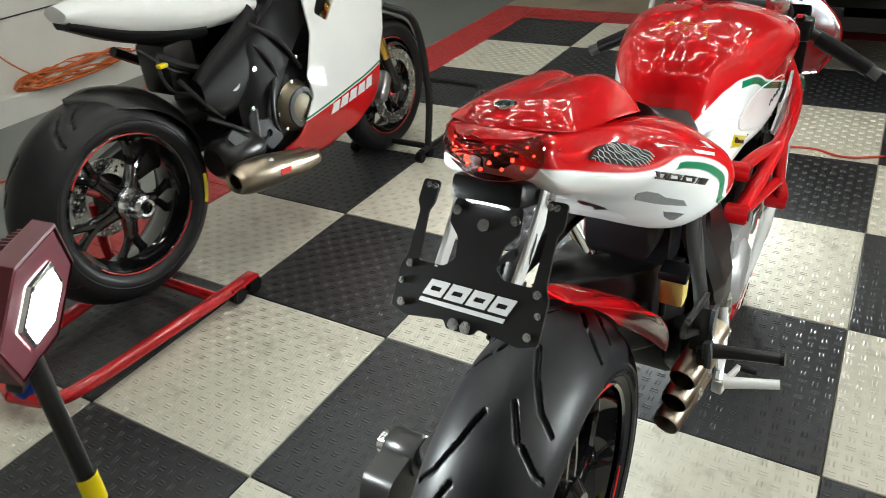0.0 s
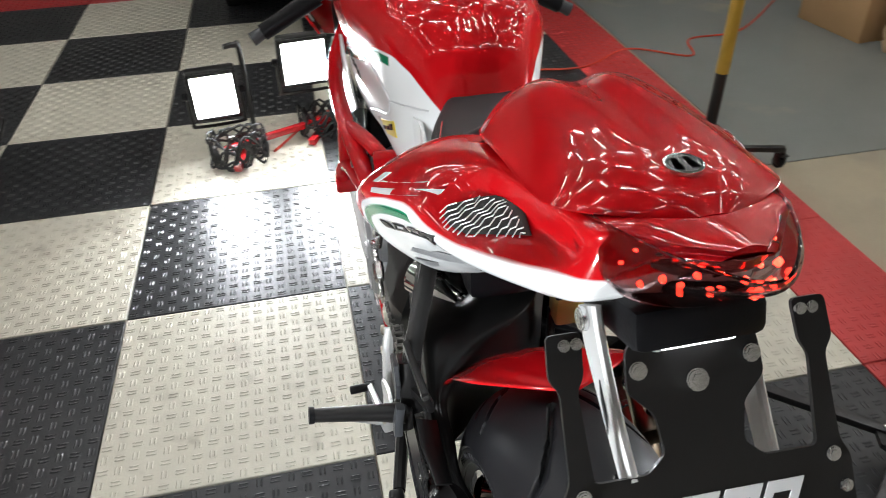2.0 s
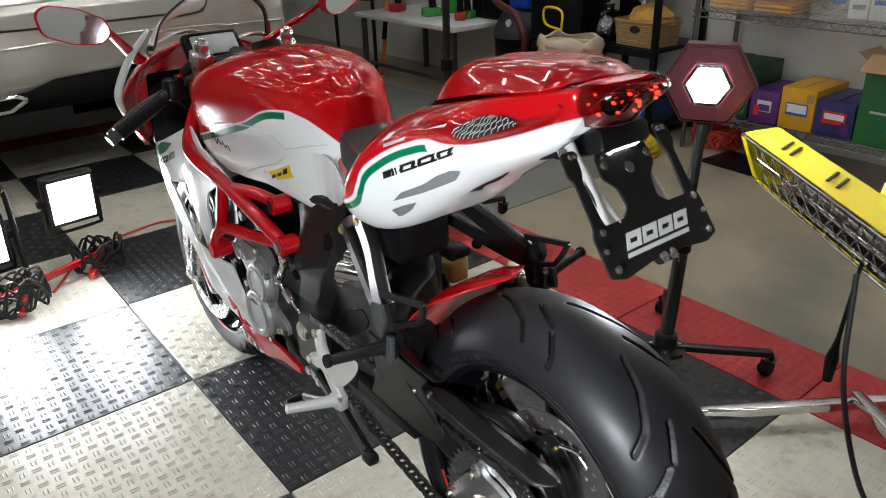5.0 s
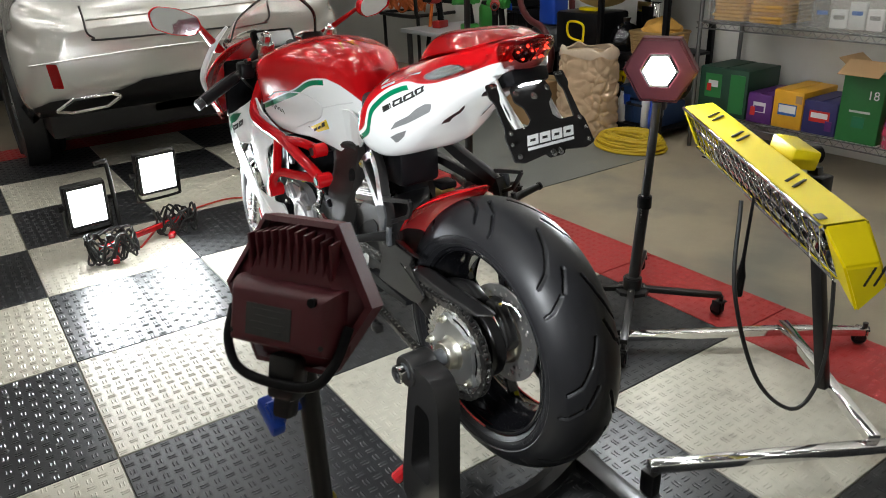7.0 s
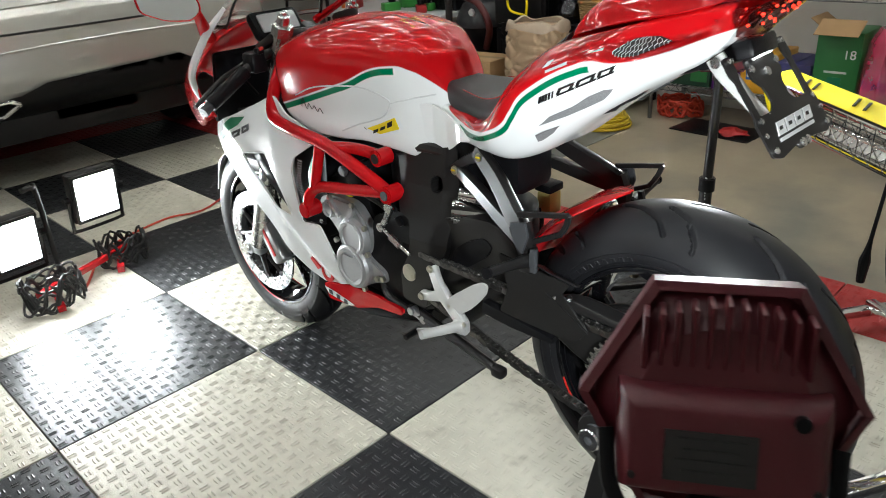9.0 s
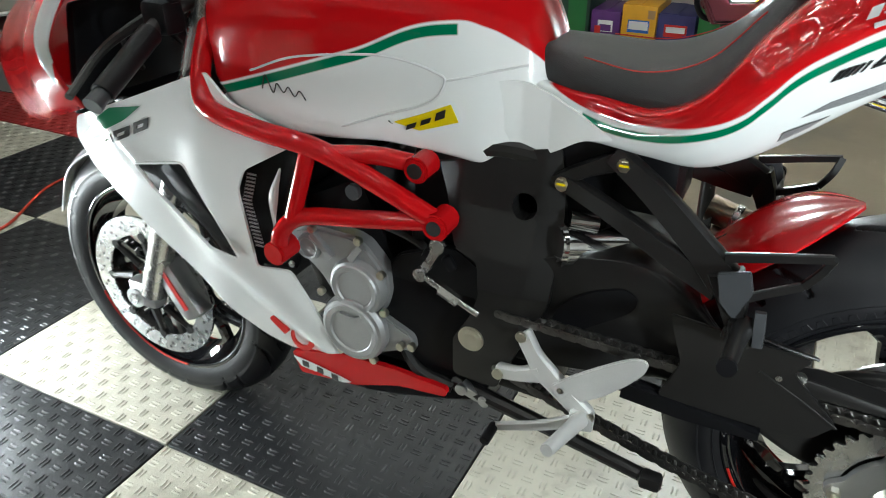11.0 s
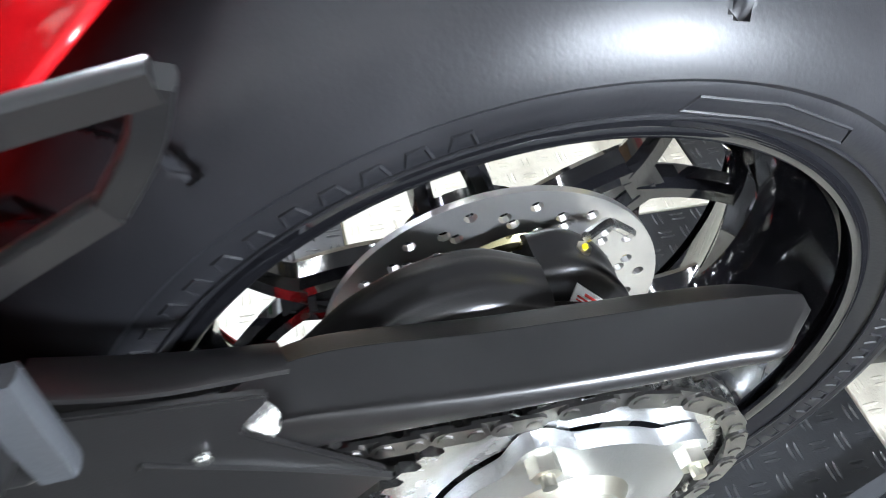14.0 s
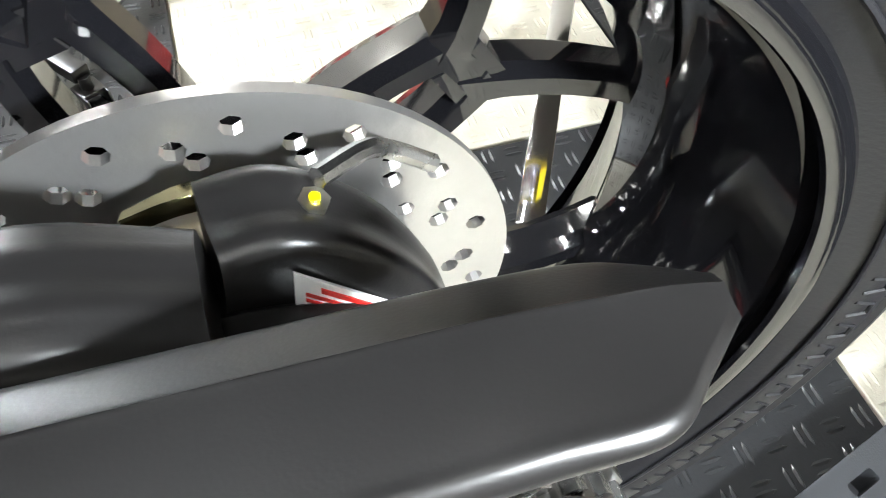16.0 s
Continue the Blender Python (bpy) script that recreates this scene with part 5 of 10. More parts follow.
# amber script lines on the tank top
for k in range(6):
    part("tank_script", tube([(-0.045 + 0.002 * k, 0.66 + 0.012 * k, 0.9525 + 0.0012 * k), (0.045 - 0.002 * k, 0.66 + 0.012 * k, 0.9525 + 0.0012 * k)], 0.0011, 5, 6), M["box_orange"], tank)
part("filler_cap", join(cyl((0, 1.0, 0.936), (0, 1.005, 0.956), 0.034, 28, bevel=0.004)), M["black"], tank)

SHAPE = lambda co: co + Vector((0, -0.012, 0.034))
# seat and the red surround under it
seat = part("rider_seat", loft([half([(0, 0.80), (0.040, 0.80), (0.050, 0.825), (0.040, 0.845), (0, 0.848)], 0.53), half([(0, 0.785), (0.070, 0.79), (0.082, 0.81), (0.068, 0.838), (0, 0.842)], 0.47), half([(0, 0.775), (0.095, 0.782), (0.112, 0.799), (0.090, 0.834), (0, 0.838)], 0.38), half([(0, 0.79), (0.12, 0.797), (0.140, 0.818), (0.108, 0.860), (0, 0.865)], 0.31), half([(0, 0.84), (0.10, 0.858), (0.134, 0.885), (0.092, 0.924), (0, 0.93)], 0.25), half([(0, 0.93), (0.05, 0.935), (0.07, 0.95), (0.05, 0.965), (0, 0.968)], 0.215)], 40, 48), M["seat"], bike, "black rider seat with red stitching", sharp=60)
for s in (-1, 1):
    part("stitching", tube([(s * 0.070, 0.46, 0.839), (s * 0.093, 0.38, 0.836), (s * 0.110, 0.31, 0.862), (s * 0.095, 0.26, 0.915)], 0.0009, 5, 24), M["decal_red"], seat)

def tail_shift(co):
    """The tail points a little to the left of the wheel line."""
    return Vector((co.x - 0.025 * max(0.0, min(1.0, 1 - (co.y + 0.05) / 0.6)), co.y, co.z))


SHAPE = tail_shift
TAIL_LINE = [(-0.22, 1.07), (-0.105, 1.030), (-0.069, 1.017), (-0.026, 0.9993), (0.005, 0.988), (0.034, 0.980), (0.060, 0.9775), (0.088, 0.9802), (0.114, 0.9725), (0.143, 0.959), (0.172, 0.941), (0.200, 0.920), (0.226, 0.888), (0.250, 0.862), (0.28, 0.846), (0.354, 0.822), (0.42, 0.816), (0.48, 0.832), (0.56, 0.86)]
TAIL_PAINT = livery("tail_paint", TAIL_LINE, -0.22, 0.56, 0.7, 1.1, stripe=(-0.007, -0.018, 0.088, 0.437))
tail_secs = []
# y, bottom z and width, widest line, shoulder, top edge, top
for y, zb, wb, we, ze, wm, zm, wt, zt, top in ((0.535, 0.735, 0.030, 0.064, 0.775, 0.060, 0.810, 0.054, 0.835, 0.830), (0.475, 0.752, 0.050, 0.079, 0.782, 0.078, 0.810, 0.072, 0.835, 0.826), (0.42, 0.766, 0.070, 0.098, 0.795, 0.097, 0.815, 0.090, 0.836, 0.828), (0.35, 0.768, 0.090, 0.138, 0.808, 0.136, 0.822, 0.128, 0.838, 0.824), (0.29, 0.766, 0.095, 0.172, 0.836, 0.168, 0.852, 0.146, 0.870, 0.848), (0.24, 0.785, 0.095, 0.189, 0.886, 0.178, 0.912, 0.138, 0.938, 0.92), (0.19, 0.820, 0.090, 0.188, 0.934, 0.164, 0.964, 0.100, 0.986, 0.965),
                                               (0.14, 0.858, 0.080, 0.174, 0.955, 0.148, 0.986, 0.084, 1.005, 0.985), (0.09, 0.892, 0.070, 0.155, 0.974, 0.122, 0.998, 0.080, 1.018, 1.00), (0.04, 0.922, 0.062, 0.133, 0.977, 0.090, 1.000, 0.077, 1.031, 1.01), (-0.01, 0.950, 0.056, 0.109, 0.990, 0.072, 1.008, 0.072, 1.043, 1.03), (-0.05, 0.972, 0.052, 0.088, 1.006, 0.066, 1.022, 0.066, 1.053, 1.05), (-0.085, 1.000, 0.048, 0.069, 1.016, 0.064, 1.042, 0.058, 1.061, 1.066), (-0.100, 1.034, 0.034, 0.044, 1.040, 0.044, 1.050, 0.042, 1.064, 1.069), (-0.118, 1.055, 0.022, 0.030, 1.059, 0.030, 1.063, 0.029, 1.067, 1.072), (-0.140, 1.066, 0.006, 0.010, 1.069, 0.010, 1.071, 0.009, 1.073, 1.075)):
    tail_secs.append(half([(0.0, zb), (wb, zb + 0.004), ((wb + we) / 2 + 0.008, zb + (ze - zb) * 0.42), (we, ze), (wm, zm), (wt, zt), (0.0, top)], y))
tail = part("tail_fairing", loft(tail_secs, 96, 110), TAIL_PAINT, bike, "red over white tail fairing with a green stripe", sharp=60)
cowl_secs = []
for y, zb, w0, z0, w1, z1, w2, z2, w3, z3, zc in ((0.205, 0.968, 0.040, 0.970, 0.046, 0.975, 0.036, 0.983, 0.018, 0.986, 0.985), (0.178, 0.975, 0.078, 0.994, 0.085, 1.000, 0.064, 1.016, 0.032, 1.022, 1.016), (0.140, 0.985, 0.094, 1.008, 0.101, 1.014, 0.068, 1.044, 0.034, 1.055, 1.049), (0.06, 1.005, 0.096, 1.029, 0.103, 1.036, 0.066, 1.062, 0.030, 1.071, 1.068),
                                                  (-0.02, 1.03, 0.094, 1.045, 0.100, 1.051, 0.062, 1.072, 0.028, 1.079, 1.078), (-0.058, 1.045, 0.083, 1.055, 0.089, 1.060, 0.052, 1.075, 0.024, 1.080, 1.080), (-0.086, 1.055, 0.048, 1.063, 0.054, 1.066, 0.034, 1.073, 0.016, 1.076, 1.076), (-0.102, 1.062, 0.016, 1.064, 0.018, 1.066, 0.012, 1.069, 0.006, 1.070, 1.070)):
    cowl_secs.append(half([(0, zb), (w0 * 0.78, z0), (w1 * 0.78, z1), (w2 * 0.82, z2), (w3 * 0.85, z3), (0, zc)], y))
cowl = part("seat_cowl", loft(cowl_secs, 80, 64), M["red"], bike, "glossy red single-seat cowl", sharp=50)
BADGE = Matrix.Translation((0, 0, 1.0815)) @ Matrix.Rotation(radians(90), 4, "Y")
part("badge", moved(plate(circle(-0.062, 0, 0.0105, 20), 0, 0.0014), BADGE), M["decal_black"], cowl, "round dark and silver maker's badge")
part("badge_ring", moved(plate(circle(-0.062, 0, 0.0125, 24), 0, 0.0022, [circle(-0.062, 0, 0.0103, 24)]), BADGE), M["chrome"], cowl)
for s in (-1, 1):
    part("badge_bar", moved(plate([(-0.069, s * 0.002), (-0.055, s * 0.002), (-0.055, s * 0.006), (-0.069, s * 0.008)], 0, 0.0024), BADGE), M["decal_silver"], cowl)


SHAPE = tail_shift


# mesh vents in the tail sides, louvres in the white lower panels, decals
def tail_x(y, z, side=-1):
    """How far out the tail's skin stands at (y, z)."""
    d = (TAIL_SKIN[:, 1] - y) ** 2 + (TAIL_SKIN[:, 2] - z) ** 2
    near = np.argsort(d)[:6]
    w = 1 / (d[near] + 1e-6)
    return float((TAIL_SKIN[near, 0] * w).sum() / w.sum())


TAIL_VERTS = [(v.co.x - tail_shift(Vector((0, v.co.y, 0))).x, v.co.y, v.co.z) for v in tail.data.vertices]
TAIL_SKIN = np.array([v for v in TAIL_VERTS if v[0] < -0.02])


def on_tail(outline, proud, thick=0.0015):
    """A decal laid on the left side of the tail: each corner sits just proud of the skin."""
    bm = bmesh.new()
    a = [bm.verts.new((tail_x(y, z) - proud, y, z)) for y, z in outline]
    bm.faces.new(a)
    ext = bmesh.ops.extrude_face_region(bm, geom=bm.faces[:] + bm.edges[:] + bm.verts[:])
    bmesh.ops.translate(bm, vec=(thick, 0, 0), verts=[v for v in ext["geom"] if isinstance(v, bmesh.types.BMVert)])
    bmesh.ops.recalc_face_normals(bm, faces=bm.faces)
    return bm


for s in (-1, 1):
    f = (lambda b: b) if s < 0 else mirrored
    vent_o = [(0.066, 0.991), (0.058, 1.000), (0.046, 1.007), (0.030, 1.0115), (0.010, 1.0115), (-0.010, 1.0060), (0.008, 0.997), (0.028, 0.988), (0.046, 0.9855), (0.058, 0.987)]
    v = part("side_vent", f(on_tail(vent_o, 0.0015)), M["cable_black"], tail, "dark vent opening with a silver honeycomb mesh")
    bm = bmesh.new()
    for k in range(14):
        y = -0.006 + 0.0052 * k
        z0 = float(np.interp(y, (-0.010, 0.008, 0.028, 0.046, 0.058, 0.066), (1.0060, 0.997, 0.988, 0.9855, 0.987, 0.991)))
        z1 = float(np.interp(y, (-0.010, 0.010, 0.030, 0.046, 0.058, 0.066), (1.0060, 1.0115, 1.0115, 1.007, 1.000, 0.991)))
        n = max(2, int((z1 - z0) / 0.0035))
        zig = [(0, y + (0.0017 if i % 2 else -0.0017), z0 + (z1 - z0) * i / n) for i in range(n + 1)]
        xa, xb = tail_x(y, z0), tail_x(y, z1)
        add(bm, tube([(min(tail_x(b, c), xa + (xb - xa) * (c - z0) / (z1 - z0)) - 0.0060, b, c) for _, b, c in zig], 0.0006, 5))
    part("vent_mesh", f(bm), M["decal_silver"], v)
    for o in ([(0.193, 0.860), (0.170, 0.880), (0.133, 0.899), (0.105, 0.918), (0.081, 0.9305), (0.069, 0.9315), (0.078, 0.922), (0.091, 0.910), (0.118, 0.895), (0.147, 0.880)], [(0.206, 0.8400), (0.186, 0.8505), (0.167, 0.8590), (0.178, 0.848), (0.196, 0.828), (0.211, 0.824)]):
        lv = part("louvre", f(on_tail(o, 0.002)), M["louvre"], tail, "grey louvred outlet")
    part("wing_graphic", f(on_tail([(0.129, 0.868), (0.106, 0.886), (0.082, 0.8995), (0.066, 0.9085), (0.040, 0.9230), (0.052, 0.9135), (0.070, 0.900), (0.085, 0.892), (0.098, 0.884), (0.104, 0.877)], 0.002)), M["decal_black"], tail)

    def along(a0, a1, b0, b1, lean=0.003):
        """A slanted block beside the green stripe: a along the tail, b upwards, in metres."""
        at = lambda a, b: (0.176 - 0.905 * a - 0.30 * b, 0.905 + 0.430 * a + 0.95 * b)
        return [at(a0, b0), at(a1, b0), at(a1 + lean, b1), at(a0 + lean, b1)]

    # slanted dark bars, then three broad marks in one line
    for k in range(5):
        part("emblem_bar", f(on_tail(along(0.0062 * k, 0.0062 * k + 0.0050 - 0.0006 * k, 0.0, 0.0125), 0.002)), M["decal_black"], tail)
    for k, w in enumerate((0.030, 0.034, 0.030)):
        a = (0.034, 0.067, 0.105)[k]
        part("emblem_block", f(on_tail(along(a, a + w, 0.0, 0.0035), 0.002)), M["decal_black"], tail)
        part("emblem_block", f(on_tail(along(a + 0.003, a + w, 0.0095, 0.0130), 0.002)), M["decal_black"], tail)
        part("emblem_block", f(on_tail(along(a, a + 0.006, 0.0036, 0.0094), 0.002)), M["decal_black"], tail)
        part("emblem_block", f(on_tail(along(a + w - 0.008, a + w - 0.002, 0.0036, 0.0094), 0.002)), M["decal_black"], tail)
    for k in range(7):
        y, z = 0.160 - 0.0125 * k, 0.966 + 0.0058 * k
        part("script_block", f(on_tail([(y, z), (y - 0.009, z + 0.0040), (y - 0.012, z + 0.0135), (y - 0.003, z + 0.0095)], 0.002)), M["decal_silver"], tail)
    part("script_line", f(on_tail([(0.152, 0.960), (0.125, 0.972), (0.095, 0.986), (0.080, 0.993), (0.081, 0.9965), (0.097, 0.990), (0.127, 0.976), (0.153, 0.964)], 0.002)), M["decal_silver"], tail)

# tail light: a smoked V-shaped lens with red diodes behind it
def light_rows(back, k=1.0, zk=1.0):
    rows = (((0.066, -0.040, 1.054), (0.058, -0.085, 1.063), (0.034, -0.135, 1.068), (0.0, -0.166, 1.070)), ((0.067, -0.058, 1.043), (0.058, -0.098, 1.049), (0.034, -0.140, 1.055), (0.0, -0.163, 1.059)), ((0.064, -0.078, 1.028), (0.053, -0.104, 1.031), (0.030, -0.124, 1.034), (0.0, -0.136, 1.035)), ((0.050, -0.085, 1.014), (0.040, -0.098, 1.012), (0.022, -0.108, 1.0105), (0.0, -0.112, 1.010)))
    return [[(sg * x * k, y + back, 1.04 + (z - 1.04) * zk) for sg, (x, y, z) in [(-1, p) for p in r] + [(1, p) for p in reversed(r[:-1])]] for r in rows]


light = part("tail_light", loft(light_rows(0.0), 40, 24, closed=False), M["lens"], bike, "smoked V-shaped tail light lens with lit red diodes", sharp=60)
sol = light.modifiers.new("thickness", "SOLIDIFY")
sol.thickness = 0.002
lb = part("light_back", loft(light_rows(0.024, 0.92, 0.9), 30, 18, closed=False), M["lamp_back"], light, "mirrored red-tinted lamp bowl")
sol = lb.modifiers.new("thickness", "SOLIDIFY")
sol.thickness = 0.002
for r, zoff in ((0, -0.014), (1, -0.009), (2, -0.004)):
    row = spline(light_rows(0.011, 0.90)[r], 9 if r != 1 else 11)
    for p in row:
        part("diode", moved(revolve([(0, -0.002), (0.0012, -0.0016), (0.0018, 0.0), (0.0018, 0.002), (0.0, 0.002)], 10, "y"), Matrix.Translation(p + Vector((0, 0, zoff)))), M["led_red"], light)
for x in (-0.036, -0.012, 0.012, 0.036):
    part("light_rib", tube([(x, -0.138 + 0.9 * abs(x), 1.055), (x, -0.104 + 0.4 * abs(x), 1.022)], 0.0014, 6), M["chrome"], light)

SHAPE = tail_shift
# number plate bracket with its struts and lamp
PB = Matrix.Translation((0, -0.098, 0.990)) @ Matrix.Rotation(radians(-36), 4, "X") @ Matrix.Rotation(radians(-3), 4, "Z") @ Matrix.Scale(0.87, 4)
brk = thing("plate_bracket", "", "")
brk.parent = bike
brk.name = "plate_bracket"


def flat_plate(outline, thick=0.004, holes=(), y=0.0):
    """A sheet in the bracket's own plane: (across, down) outline."""
    bm = plate([(a, -b) for a, b in outline], -thick / 2, thick / 2, holes)
    m = Matrix(((0, 1, 0, 0), (1, 0, 0, y), (0, 0, 1, 0), (0, 0, 0, 1)))
    bmesh.ops.transform(bm, matrix=m, verts=bm.verts)
    bmesh.ops.recalc_face_normals(bm, faces=bm.faces)
    return moved(bm, PB)


sheet = part("bracket_sheet", flat_plate(rounded([(-0.034, 0.0), (0.034, 0.0), (0.050, 0.018), (0.052, 0.048), (0.034, 0.066), (0.030, 0.095), (0.045, 0.108), (0.085, 0.108), (0.088, 0.040), (0.082, 0.030), (0.080, -0.002), (0.106, -0.002), (0.108, 0.030), (0.101, 0.040), (0.103, 0.105), (0.110, 0.118), (0.110, 0.176), (0.085, 0.184), (0.025, 0.176), (0.02, 0.186), (-0.02, 0.186), (-0.025, 0.176), (-0.085, 0.184), (-0.110, 0.176), (-0.110, 0.118), (-0.103, 0.105), (-0.101, 0.040), (-0.108, 0.030), (-0.106, -0.002), (-0.080, -0.002), (-0.082, 0.030), (-0.088, 0.040), (-0.085, 0.108), (-0.045, 0.108), (-0.030, 0.095), (-0.034, 0.066), (-0.052, 0.048), (-0.050, 0.018)], 0.005, 3)), M["black"], brk, "black sheet metal number plate bracket", smooth=False)
for a, b, r in ((0.0, 0.045, 0.0075), (-0.026, 0.012, 0.008), (0.026, 0.012, 0.008), (-0.043, 0.032, 0.006), (0.043, 0.032, 0.006), (-0.095, 0.115, 0.005), (0.095, 0.115, 0.005), (-0.095, 0.168, 0.005), (0.095, 0.168, 0.005), (-0.009, 0.178, 0.007), (0.009, 0.178, 0.007), (0.094, 0.006, 0.004), (-0.094, 0.006, 0.004), (-0.102, 0.140, 0.004), (0.102, 0.140, 0.004), (0.085, 0.006, 0.004), (-0.085, 0.006, 0.004)):
    p0, p1 = PB @ Vector((a, -0.002, -b)), PB @ Vector((a, -0.007, -b))
    part("bolt", bolt(p0, r, 0.004, p1 - p0), M["steel"], brk)
# slanted silver emblem blocks
for a, w in ((-0.066, 0.031), (-0.033, 0.031), (0.000, 0.031), (0.033, 0.030)):
    o = [(a, 0.150), (a + w - 0.002, 0.150), (a + w + 0.008, 0.128), (a + 0.010, 0.128)]
    slit = [(a + 0.010, 0.1425), (a + w - 0.006, 0.1425), (a + w - 0.003, 0.1365), (a + 0.013, 0.1365)]
    part("emblem_block", flat_plate(o, 0.001, [[(p, -q) for p, q in slit]], -0.0028), M["decal_white"], brk)
part("emblem_line", flat_plate([(-0.069, 0.160), (0.058, 0.160), (0.060, 0.154), (-0.067, 0.154)], 0.001, (), -0.0028), M["decal_white"], brk)
for s in (-1, 1):
    st = part("strut", strap([(s * 0.0515, -0.066, 0.984), (s * 0.0515, -0.082, 0.964), (s * 0.050, -0.118, 0.930), (s * 0.0485, -0.148, 0.904)], [0.030, 0.030, 0.022, 0.020], 0.007, 14), M["silver_cast"], brk, "silver aluminium strut", sharp=25)
    part("strut_slot", plate(rounded([(-0.100, 0.951), (-0.106, 0.939), (-0.124, 0.921), (-0.118, 0.933)], 0.003), s * 0.0545, s * 0.0552), M["cable_black"], brk)
    part("strut_bolt", bolt((s * 0.055, -0.0700, 0.9765), 0.0085, 0.005, (s, 0, 0)), M["steel"], brk)
part("mount_block", box((0.09, 0.09, 0.03), (0, -0.075, 0.985), 0.008, (-20, 0, 0)), M["plastic"], brk)
part("plate_lamp", box((0.05, 0.012, 0.006), (0, -0.112, 0.984), 0.002, (-36, 0, 0)), M["led_dim"], brk, "lit number plate lamp")
part("undertray", loft([half([(0, 0.930), (0.030, 0.930), (0.034, 0.945), (0, 0.955)], 0.05), half([(0, 0.955), (0.036, 0.957), (0.042, 0.975), (0, 0.985)], -0.03), half([(0, 0.982), (0.036, 0.984), (0.040, 1.000), (0, 1.010)], -0.09)], 24, 14), M["plastic"], bike)
part("rear_sub_frame", join(box((0.15, 0.10, 0.17), (0, 0.44, 0.70), 0.02), box((0.12, 0.10, 0.12), (0, 0.36, 0.73), 0.02)), M["plastic"], bike)

SHAPE = stance
# triple exhaust on the right, with the hanger and header box
SHAPE = None
exh = part("exhaust", loft([slab_sec(0.50, 0.04, 0.12, 0.34, 0.46, 0.02), slab_sec(0.42, 0.07, 0.145, 0.37, 0.50, 0.02), slab_sec(0.34, 0.110, 0.158, 0.43, 0.55, 0.02), slab_sec(0.285, 0.126, 0.168, 0.465, 0.590, 0.02)], 40, 24), M["plastic"], bike, "triple exhaust with a black cover and heat-stained outlets")
for k in range(3):
    y, z, x = 0.163 + 0.007 * k, 0.480 + 0.0445 * k, 0.142 + 0.007 * k
    tip = Matrix.Translation((x, y, z)) @ Matrix.Rotation(radians(-10), 4, "Z") @ Matrix.Rotation(radians(12), 4, "X")
    part("outlet", moved(revolve([(0.0185, 0.10), (0.0185, 0.0), (0.0205, -0.008), (0.0228, -0.002), (0.0222, 0.12)], 32, "y", closed=True), tip), M["burnt"], exh, "steel outlet pipe")
    part("outlet_bore", moved(cyl((0, 0.04, 0), (0, 0.042, 0), 0.0183, 20), tip), M["cable_black"], exh)
    part("outlet_clamp", moved(revolve([(0.0226, 0.070), (0.0245, 0.072), (0.0245, 0.080), (0.0226, 0.082)], 28, "y", closed=True), tip), M["steel"], exh)


# side fairings
SHAPE = None


def side_depth(y, z):
    d = 0.163 - 0.30 * max(0, y - 1.15) ** 1.6 - 0.9 * max(0, 0.42 - z) ** 1.7 - 0.10 * max(0, z - 0.70) - 0.05 * max(0, 0.95 - y)
    crease = 0.010 * math.exp(-((z - (0.42 + 0.82 * (y - 0.90))) / 0.030) ** 2)
    return -(d + crease + 0.008 * math.exp(-((y - 1.02) / 0.05) ** 2))


FAIRING_PAINT = livery("fairing_paint", [(0.5, 0.345), (0.74, 0.362), (0.86, 0.322), (1.0, 0.29), (1.7, 0.2)], 0.5, 1.7, 0.1, 0.6, upper=WHITE, lower=RED)
duct = rounded([(1.178, 0.638), (1.070, 0.655), (0.972, 0.502), (1.034, 0.520), (1.146, 0.592)], 0.010)
outer = rounded([(1.330, 0.690), (1.175, 0.746), (1.000, 0.812), (0.960, 0.770), (0.832, 0.727), (0.945, 0.664), (0.962, 0.628), (0.945, 0.492), (0.880, 0.498), (0.793, 0.358), (0.905, 0.328), (0.953, 0.347), (1.057, 0.428), (1.193, 0.517), (1.317, 0.606), (1.348, 0.650)], 0.010)
vent_o = rounded([(0.965, 0.668), (0.842, 0.722), (0.852, 0.600), (0.880, 0.492), (0.962, 0.486), (0.985, 0.60)], 0.008)
